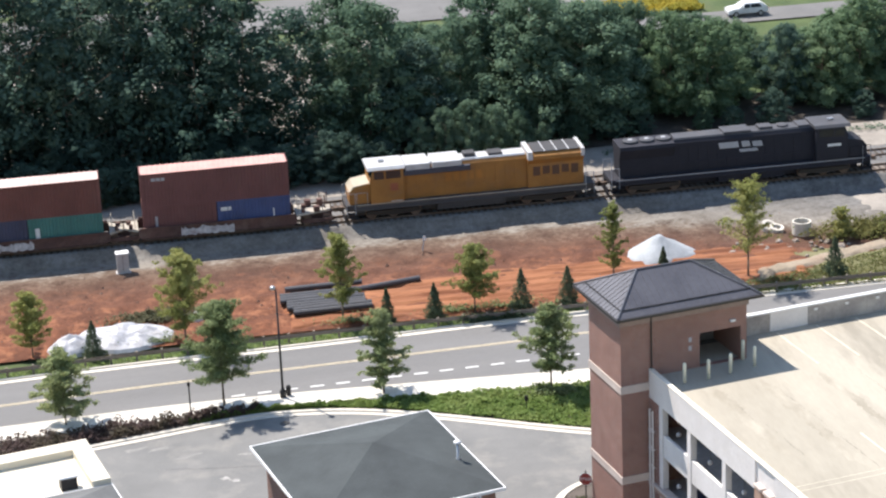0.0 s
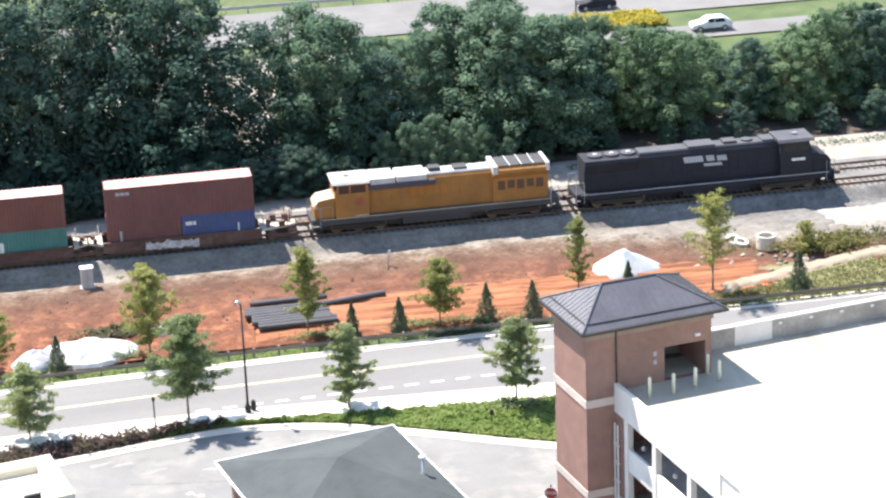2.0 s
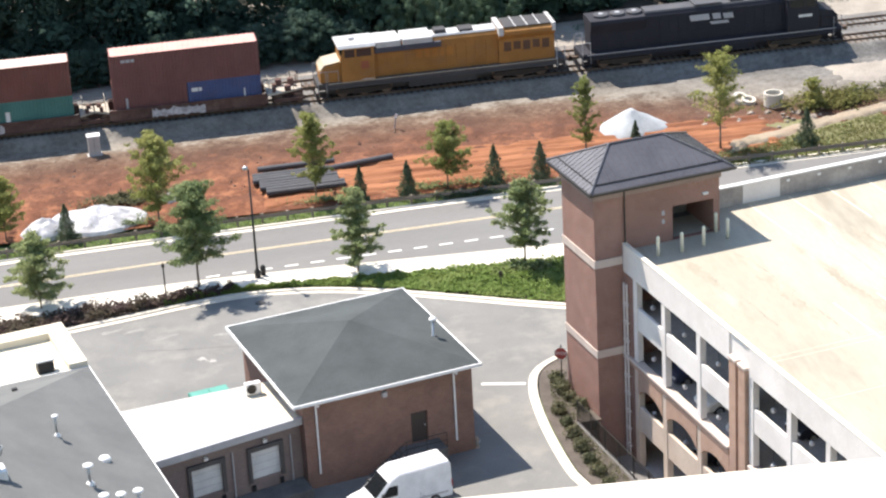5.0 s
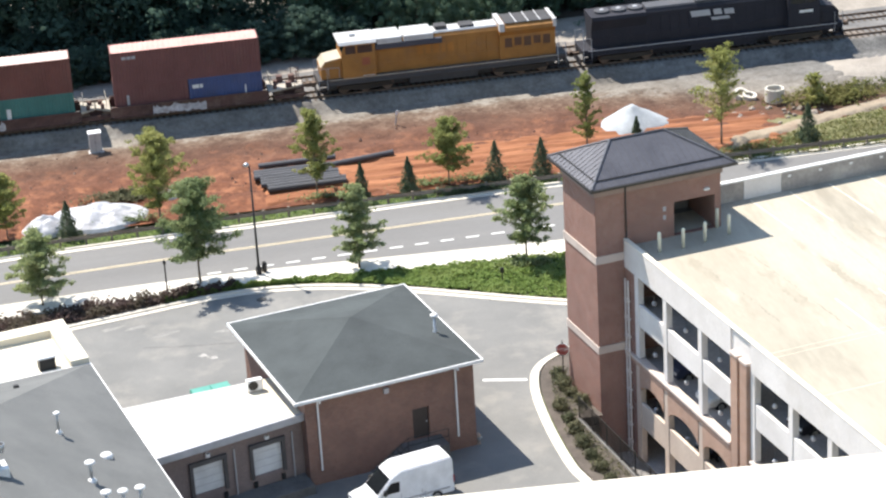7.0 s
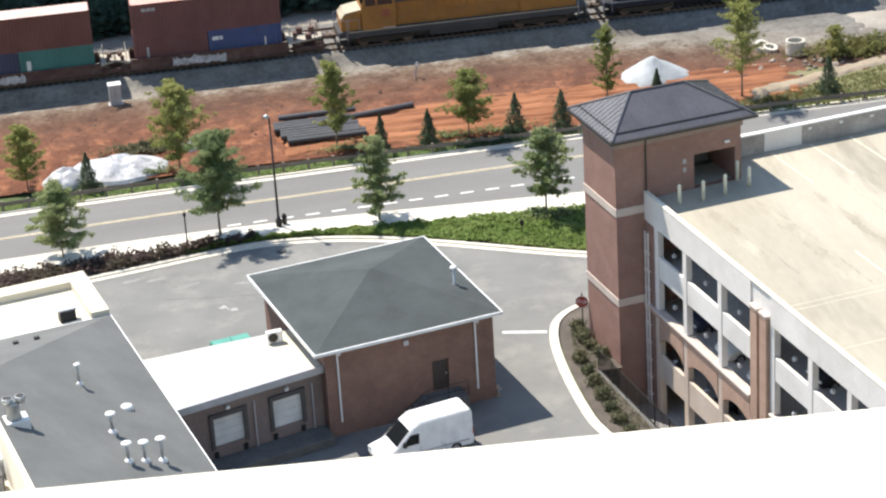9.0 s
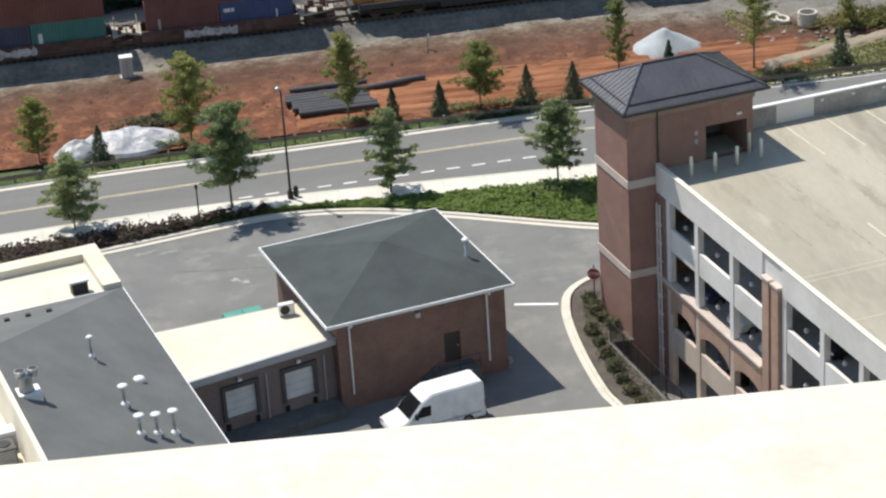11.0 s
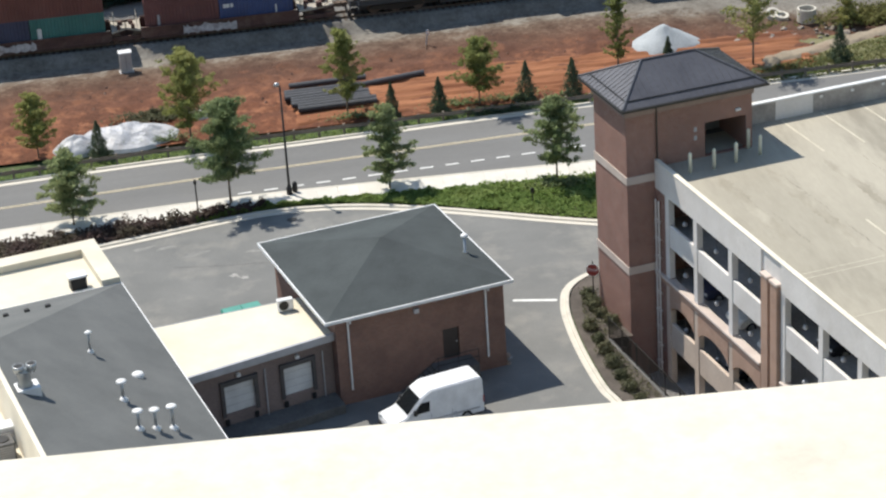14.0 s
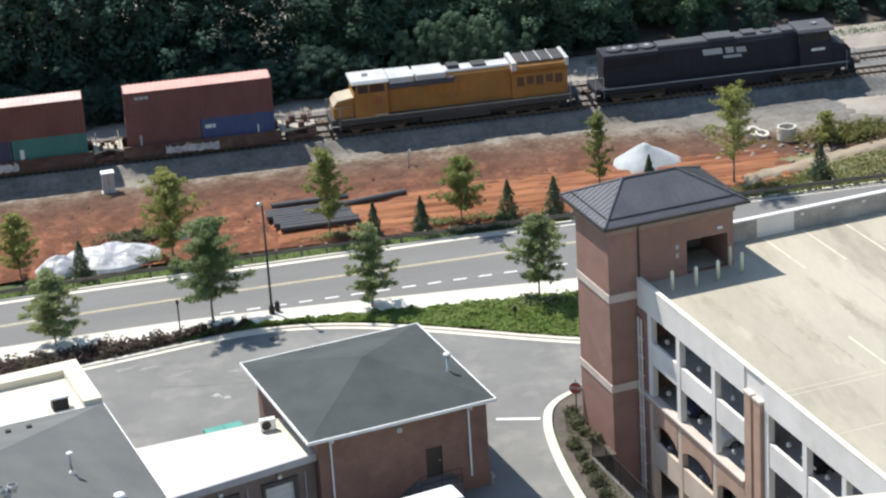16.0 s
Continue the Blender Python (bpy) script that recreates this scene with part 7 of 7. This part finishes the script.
def vehicle(name, m, side, width, tuck, body_m, label, category, glass, wheels, r, lamps, group="", roof_from=1.0):
    """A car body drawn from its side view, with the sides leaning in above the belt.
    glass: side panes as (x0, x1, z0, z1, lean0, lean1); lamps: (x, z) of head and tail lamps."""
    c = thing(name, m, label, category, group)
    bm = bmesh.new()
    hw = width / 2
    def ring(y, f):
        return [bm.verts.new((x, y - math.copysign(tuck * max(0.0, (z - roof_from)) * f, y), z)) for x, z in side]
    a, b = ring(-hw, 1), ring(hw, 1)
    n = len(side)
    bm.faces.new(a)
    bm.faces.new(b[::-1])
    for i in range(n):
        bm.faces.new((a[i], b[i], b[(i + 1) % n], a[(i + 1) % n]))
    bmesh.ops.recalc_face_normals(bm, faces=bm.faces[:])
    bmesh.ops.bevel(bm, geom=bm.edges[:], offset=0.07, segments=2, affect="EDGES", clamp_overlap=True)
    part("body", bm, body_m, c, smooth=False)
    for x0, x1, z0, z1, l0, l1 in glass:
        for s in (-1, 1):
            bm = bmesh.new()
            y = lambda z: s * (hw - tuck * max(0.0, z - roof_from) + 0.008)
            vs = [bm.verts.new(p) for p in ((x0, y(z0), z0), (x1, y(z0), z0), (x1 + l1, y(z1), z1), (x0 + l0, y(z1), z1))]
            f = bm.faces.new(vs if s < 0 else vs[::-1])
            bmesh.ops.solidify(bm, geom=[f], thickness=0.012)
            part("side_window", bm, GLASS, c)
    for x in wheels:
        for s in (-1, 1):
            wheel(c, x, s * (hw - 0.10), r)
    for kind, x, z, wd, ht, mat_ in lamps:
        for s in (-1, 1):
            part(kind, cube(x - 0.04, x + 0.04, *sorted((s * (hw - 0.08), s * (hw - 0.08 - wd))), z, z + ht, 0.01), mat_, c)
    for s in (-1, 1):
        xm = glass[0][0] + 0.15 if glass else 1.0
        part("mirror", cube(xm - 0.06, xm + 0.10, *sorted((s * (hw + 0.02), s * (hw + 0.20))), roof_from + 0.05, roof_from + 0.25, 0.03), body_m, c)
    return c


def pane(parent, ps, name="windscreen"):
    bm = bmesh.new()
    f = bm.faces.new([bm.verts.new(p) for p in ps])
    bmesh.ops.solidify(bm, geom=[f], thickness=0.012)
    return part(name, bm, GLASS, parent)


LAMP_R = plain("tail_lamp_red", (0.35, 0.02, 0.02), 0.25)
LAMP_W = plain("head_lamp_glass", (0.65, 0.66, 0.66), 0.15)
VAN_WHITE = plain("van_white", (0.76, 0.77, 0.79), 0.35, coat=0.3)
SUV_WHITE = plain("suv_white", (0.70, 0.70, 0.69), 0.35, coat=0.3)
VAN_BLUE = plain("van_blue", (0.03, 0.04, 0.085), 0.3, coat=0.5)


def high_van(m, mat_, label):
    side = [(0.0, 0.35), (0.0, 0.85), (0.12, 1.02), (0.95, 1.22), (1.05, 1.30), (2.05, 2.28), (2.6, 2.58), (5.75, 2.62), (5.90, 2.45), (5.92, 0.38)]
    v = vehicle("van", m, side, 1.98, 0.09, mat_, label, "van", [(1.35, 2.45, 1.32, 1.95, 0.6, 0.05)], (1.05, 4.75), 0.36, [("head_lamp", 0.03, 0.85, 0.35, 0.18, LAMP_W), ("tail_lamp", 5.91, 0.95, 0.14, 0.45, LAMP_R)], roof_from=1.2)
    pane(v, [(1.10, -0.86, 1.38), (1.10, 0.86, 1.38), (1.95, 0.80, 2.22), (1.95, -0.80, 2.22)][::-1])
    part("bumper", cube(-0.05, 0.10, -0.93, 0.93, 0.32, 0.58, 0.04), BLACK, v)
    part("rear_bumper", cube(5.90, 6.02, -0.93, 0.93, 0.36, 0.55, 0.03), BLACK, v)
    for s in (-1, 1):
        part("side_mirror", cube(1.42, 1.60, *sorted((s * 1.0, s * 1.22)), 1.34, 1.66, 0.03), BLACK, v, "black door mirror")
        part("rub_strip", cube(0.55, 5.6, *sorted((s * 0.985, s * 1.005)), 0.70, 0.80, 0.004), GREYTRIM, v, "grey side rub strip")
        for x in (2.52, 3.85):
            part("door_seam", cube(x, x + 0.02, *sorted((s * 0.96, s * 0.994)), 0.42, 1.15), GREYTRIM, v)
    return v


high_van(pose(13.72, 118.75, 0.02, 0, 0, 14), VAN_WHITE, "white high-roofed panel van parked by the loading yard")


def hatch(m, mat_, label):
    side = [(0.0, 0.35), (0.0, 0.72), (0.2, 0.86), (1.1, 0.98), (1.75, 1.42), (2.0, 1.47), (3.5, 1.45), (4.15, 1.05), (4.3, 0.98), (4.35, 0.4)]
    v = vehicle("car", m, side, 1.78, 0.3, mat_, label, "car", [(1.4, 2.35, 0.98, 1.36, 0.42, 0), (2.43, 3.6, 0.98, 1.36, 0, -0.2)], (0.8, 3.5), 0.32, [("head_lamp", 0.03, 0.62, 0.3, 0.14, LAMP_W), ("tail_lamp", 4.34, 0.75, 0.25, 0.15, LAMP_R)], roof_from=0.95)
    pane(v, [(1.17, -0.74, 1.02), (1.17, 0.74, 1.02), (1.72, 0.66, 1.39), (1.72, -0.66, 1.39)][::-1])
    return v


hatch(pose(69.0, 237.2, lay(237) + 0.1), SUV_WHITE, "white car on the far slip road")
hatch(pose(59.5, 249.6, lay(249) + 0.1), LOCO_BLACK, "black car on the far highway")
for k, (s_, z_, mm) in enumerate(((3.2, 3.6, VAN_BLUE), (7.4, 3.6, SUV_WHITE), (11.4, 3.6, SUV_WHITE), (7.3, 0.2, LOCO_BLACK), (18.3, 7.0, LOCO_BLACK))):
    p = gar(2.75, -s_ - 0.9)
    hatch(pose(p.x, p.y, z_, 0, 0, 10.5), mm, "car parked inside the garage, nose to the opening")


def build_clutter():
    s = thing("signal_cabinet", pose(2.35, 181.5, lay(181.5) + 0.05, 0, 0, 3), "pale grey railway signal cabinet on the gravel", "cabinet")
    part("body", cube(-0.48, 0.48, -0.35, 0.35, 0.12, 1.72, 0.02), plain("cabinet_grey", (0.42, 0.40, 0.39), 0.5), s)
    part("roof", cube(-0.54, 0.54, -0.42, 0.42, 1.72, 1.82, 0.02), TRIM, s, "white lid")
    part("base", cube(-0.6, 0.6, -0.4, 0.4, -0.2, 0.12), INTERIOR, s)
    part("door_seam", cube(-0.01, 0.01, -0.356, -0.351, 0.2, 1.65), DARKMETAL, s)
    p = thing("marker_post", pose(26.6, 179.8, lay(179.8), 6, 8, 0), "thin leaning marker post on the bank", "post")
    bm = bmesh.new()
    tube(bm, (0, 0, -0.1), (0, 0, 1.35), 0.05, seg=7)
    part("post", bm, GREYTRIM, p)
    part("plate", cube(-0.13, 0.13, -0.07, -0.05, 0.95, 1.3, 0.01), TRIM, p)
    # drainage pipes in a stack
    BLACKPIPE = plain("black_plastic", (0.06, 0.062, 0.07), 0.55)
    me = None
    for k in range(9):
        y = 168.65 + 0.50 * k if k < 8 else 173.7
        x = 14.75 - 0.12 * k + 0.18 * math.sin(k * 2.1) + (1.0 if k == 8 else 0)
        q = thing("drain_pipe", pose(x, y, lay(y) + (0.42 if k < 8 else 0.32), 0, -0.5, 0.8 * math.sin(k * 1.7) - 0.5), "black corrugated plastic drain pipe in a stack on the clay", "pipe", "stacked drain pipes")
        if me is None:
            bm = bmesh.new()
            t = [(0.232 if (j // 2) % 2 else 0.227) for j in range(84)]
            n = len(t)
            rings = [[bm.verts.new((6.1 * j / (n - 1), r * math.cos(i * math.pi / 5), r * math.sin(i * math.pi / 5))) for i in range(10)] for j, r in enumerate(t)]
            inner = [[bm.verts.new((6.1 * j, 0.17 * math.cos(i * math.pi / 5), 0.17 * math.sin(i * math.pi / 5))) for i in range(10)] for j in (0, 1)]
            for u, v in list(zip(rings, rings[1:])) + [(inner[0], rings[0]), (rings[-1], inner[1]), (inner[1], inner[0])]:
                for i in range(10):
                    bm.faces.new((u[i], u[(i + 1) % 10], v[(i + 1) % 10], v[i]))
            ob = part("pipe", bm, BLACKPIPE, q)
            me = ob.data
        else:
            ob = new("pipe", me)
            ob.parent = q
    q = thing("drain_pipe", pose(19.3, 171.9, lay(171.9) + 0.42, 0, 0, 12), "single black corrugated drain pipe lying on the clay", "pipe", "stacked drain pipes")
    ob = new("pipe", me)
    ob.parent = q
    # sheeted mounds and the pale heap
    def mound(name, x, y, rx, ry, h, seed, mat_, label, cat, ridge=0.35):
        o = thing(name, pose(x, y, 0), label, cat)
        bm = bmesh.new()
        n, rings = 40, 14
        grid = []
        for j in range(rings + 1):
            f = j / rings
            ringv = []
            for i in range(n):
                t = 2 * math.pi * i / n
                wob = 1 + 0.22 * noise.noise(Vector((math.cos(t) * 1.3, math.sin(t) * 1.3, seed)))
                px, py = rx * f * wob * math.cos(t), ry * f * wob * math.sin(t)
                g = lay(y + py)
                z = h * (1 - f) ** (0.8 if ridge > 0.3 else 1.0) * (1 + ridge * noise.noise(Vector((px * 0.8, py * 0.8, seed + 3)))) + 0.10 * ridge * 3 * noise.noise(Vector((px * 2.3, py * 2.3, seed + 9))) * (1 - f * 0.6)
                ringv.append(bm.verts.new((px, py, g + max(0.02, z) + (0.05 if f < 1 else -0.1))))
            grid.append(ringv)
        for u, v in zip(grid[1:], grid[2:]):
            for i in range(n):
                bm.faces.new((u[i], u[(i + 1) % n], v[(i + 1) % n], v[i]))
        c = bm.verts.new(sum((q.co for q in grid[1]), Vector()) / n)
        for i in range(n):
            bm.faces.new((c, grid[1][i], grid[1][(i + 1) % n]))
        for q in grid[0]:
            bm.verts.remove(q)
        bmesh.ops.recalc_face_normals(bm, faces=bm.faces[:])
        part("sheet" if "sheet" in name else "stone_mass", bm, mat_, o, smooth=ridge < 0.3)
    SHEET = surface("white_plastic_sheet", (0.38, 0.39, 0.42), (0.54, 0.55, 0.58), 0.45, 1.2, 5, 0.5, stain=(0.42, 0.37, 0.33), stain_scale=0.8, amount=0.4)
    mound("sheeted_mound", 1.5, 168.3, 4.4, 2.3, 1.0, 1, SHEET, "mound under crumpled white plastic sheeting on the clay", "covered mound", 0.5)
    mound("sheeted_mound", -2.3, 167.3, 1.8, 1.4, 1.1, 2, SHEET, "small mound under crumpled white plastic sheeting", "covered mound", 0.5)
    mound("sheeted_mound", 7.6, 170.3, 0.65, 0.55, 0.8, 6, SHEET, "little lump under white plastic sheeting on the clay", "covered mound", 0.5)
    mound("stone_heap", 45.0, 173.9, 2.8, 2.4, 1.75, 4, surface("pale_blue_stone", (0.35, 0.38, 0.40), (0.45, 0.48, 0.50), 0.95, 0.8, 14, 0.5), "conical heap of pale grey crushed stone", "stone heap", 0.12)
    # concrete rings
    for x, y, tilt, h, r in ((57.3, 175.2, 0, 1.1, 0.78), (54.9, 176.6, 24, 0.4, 0.66), (55.4, 176.0, 12, 0.35, 0.6)):
        o = thing("concrete_ring", pose(x, y, lay(y) + (0.05 if tilt == 0 else 0.22), tilt, 0, 25), "pale precast concrete manhole ring on the ground" if tilt == 0 else "small cream concrete ring tipped on the ground", "concrete ring", "concrete rings")
        bm = bmesh.new()
        n = 24
        prof = [(r, 0), (r, h), (r - (0.13 if tilt == 0 else 0.24), h), (r - (0.13 if tilt == 0 else 0.24), 0)]
        rs = [[bm.verts.new((q * math.cos(6.2832 * i / n), q * math.sin(6.2832 * i / n), z)) for i in range(n)] for q, z in prof]
        for u, v in zip(rs, rs[1:] + rs[:1]):
            for i in range(n):
                bm.faces.new((u[i], u[(i + 1) % n], v[(i + 1) % n], v[i]))
        bmesh.ops.recalc_face_normals(bm, faces=bm.faces[:])
        part("ring", bm, KERB, o)
    RUBBLE = surface("earthy_concrete", (0.20, 0.165, 0.135), (0.36, 0.31, 0.27), 0.95, 0.6, 6, 0.5)
    for k in range(26):
        rng = random.Random(k + 70)
        x, y = 57 + rng.gauss(0, 3.2), 172.6 + rng.gauss(0, 1.0)
        o = thing("rubble", pose(x, y, lay(y) + 0.08, rng.uniform(-20, 20), rng.uniform(-20, 20), rng.uniform(0, 360)), "earth-stained broken concrete lump on the ground", "rubble", "rubble by the concrete rings")
        r = rng.uniform(0.12, 0.38)
        bm = bmesh.new()
        bmesh.ops.create_icosphere(bm, subdivisions=1, radius=r)
        for v in bm.verts:
            v.co = Vector((v.co.x * rng.uniform(0.7, 1.4), v.co.y * rng.uniform(0.7, 1.3), v.co.z * rng.uniform(0.4, 0.8)))
        part("lump", bm, RUBBLE, o)
    # yard things
    d = thing("dumpster", DOCK @ pose(-7.35, 7.0, 0.02, 0, 0, 0), "teal steel dumpster with black lids behind the loading bay", "dumpster")
    bm = bmesh.new()
    prism(bm, [(-0.6, 0.15), (0.55, 0.15), (0.62, 1.30), (-0.72, 1.15)], -1.25, 1.25, "x")
    part("body", bm, plain("teal_paint", (0.03, 0.26, 0.20), 0.5), d)
    for s in (-1, 1):
        part("lid", cube(min(s * 0.03, s * 1.22), max(s * 0.03, s * 1.22), -0.55, 0.48, 1.305, 1.36, 0.01), plain("teal_lid", (0.07, 0.27, 0.225), 0.55) if s < 0 else bpy.data.materials["teal_lid"], d)
        part("fork_pocket", cube(min(s * 1.26, s * 1.45), max(s * 1.26, s * 1.45), -0.5, 0.5, 0.7, 0.85), DARKMETAL, d)
    h = thing("hydrant", pose(22.3, 125.2, 0.02), "weathered fire hydrant in the building's shade", "hydrant")
    bm = bmesh.new()
    lathe(bm, [(0.16, 0), (0.16, 0.06), (0.11, 0.08), (0.11, 0.5), (0.15, 0.52), (0.15, 0.58), (0.10, 0.7), (0.03, 0.78)], seg=12)
    part("barrel", bm, plain("faded_hydrant", (0.32, 0.26, 0.22), 0.6), h)
    bm = bmesh.new()
    tube(bm, (-0.22, 0, 0.42), (0.22, 0, 0.42), 0.06, seg=8)
    tube(bm, (0, -0.22, 0.40), (0, 0, 0.40), 0.08, seg=8)
    part("outlet", bm, STEEL, h)
    m = thing("manhole_cover", pose(12.0, 150.2, 0.022), "round dark iron manhole cover in the asphalt", "manhole cover")
    bm = bmesh.new()
    lathe(bm, [(0.36, 0), (0.36, 0.008), (0.32, 0.012)], seg=20)
    part("cover", bm, DARKMETAL, m)
    # made-up sack shapes in place of an unidentified white thing
    w = thing("white_sacks", pose(17.3, 118.9, 0.02, 0, 0, 8), "unidentified white lumps beside the van, shaped like sacks", "sacks")
    for x, y, r, sd in ((-0.9, 0.0, 0.30, 1), (-0.35, 0.1, 0.34, 2), (0.2, -0.05, 0.38, 3), (0.75, 0.1, 0.40, 4), (0.5, 0.05, 0.30, 5)):
        bm = bmesh.new()
        bmesh.ops.create_icosphere(bm, subdivisions=2, radius=r)
        for v in bm.verts:
            v.co = v.co * (1 + 0.3 * noise.noise(v.co * 4.0 + Vector((sd * 7, 0, 0)))) + Vector((x, y, r * 0.85 + (0.5 if sd == 5 else 0)))
        part("pale_lump", bm, SHEET, w)
    # golden shrubs and the verge of the far highway
    scatter("golden_shrubs", 11000, lambda r: (r.uniform(54.5, 67.5), r.uniform(240.6, 246.3), lay(242) + 0.05), 0.17, LEAF_GOLD, "golden yellow shrubs along the far road", "shrubs", 51, 1.1)
    g = thing("far_guardrail", pose(0, 260.6, lay(260) + 0.1), "pale steel guardrail along the far highway", "guardrail")
    part("beam", cube(-120, 160, -0.04, 0.04, 0.45, 0.8), STEEL, g)
    for k in range(40):
        part("post", cube(-40 + 4 * k, -39.85 + 4 * k, 0.05, 0.2, -0.1, 0.75), STEEL, g)
    p = thing("sign_pole", pose(57.3, 240.8, lay(240)), "thin dark pole beside the golden shrubs", "pole")
    bm = bmesh.new()
    tube(bm, (0, 0, 0), (0, 0, 5.5), 0.08, 0.06, 8)
    part("pole", bm, DARKMETAL, p)


build_clutter()


def build_stones():
    """Loose stones on the clay bank, too many to count."""
    rng = np.random.default_rng(77)
    bm = bmesh.new()
    for k in range(800):
        x, y = rng.uniform(-14, 58), rng.uniform(168, 181)
        r = 0.04 + 0.13 * rng.uniform() ** 4
        z = lay(y) + 0.08
        a = rng.uniform(0, 6.28)
        top = bm.verts.new((x, y, z + 0.6 * r))
        ring = [bm.verts.new((x + r * 1.2 * math.cos(a + i * 1.57), y + r * math.sin(a + i * 1.57), z - r)) for i in range(4)]
        for i in range(4):
            bm.faces.new((ring[i], ring[(i + 1) % 4], top))
    tagged(part("clods", bm, CLODS), "scattered earth clods and small stones on the clay bank", "clods", kind="stuff")


build_stones()
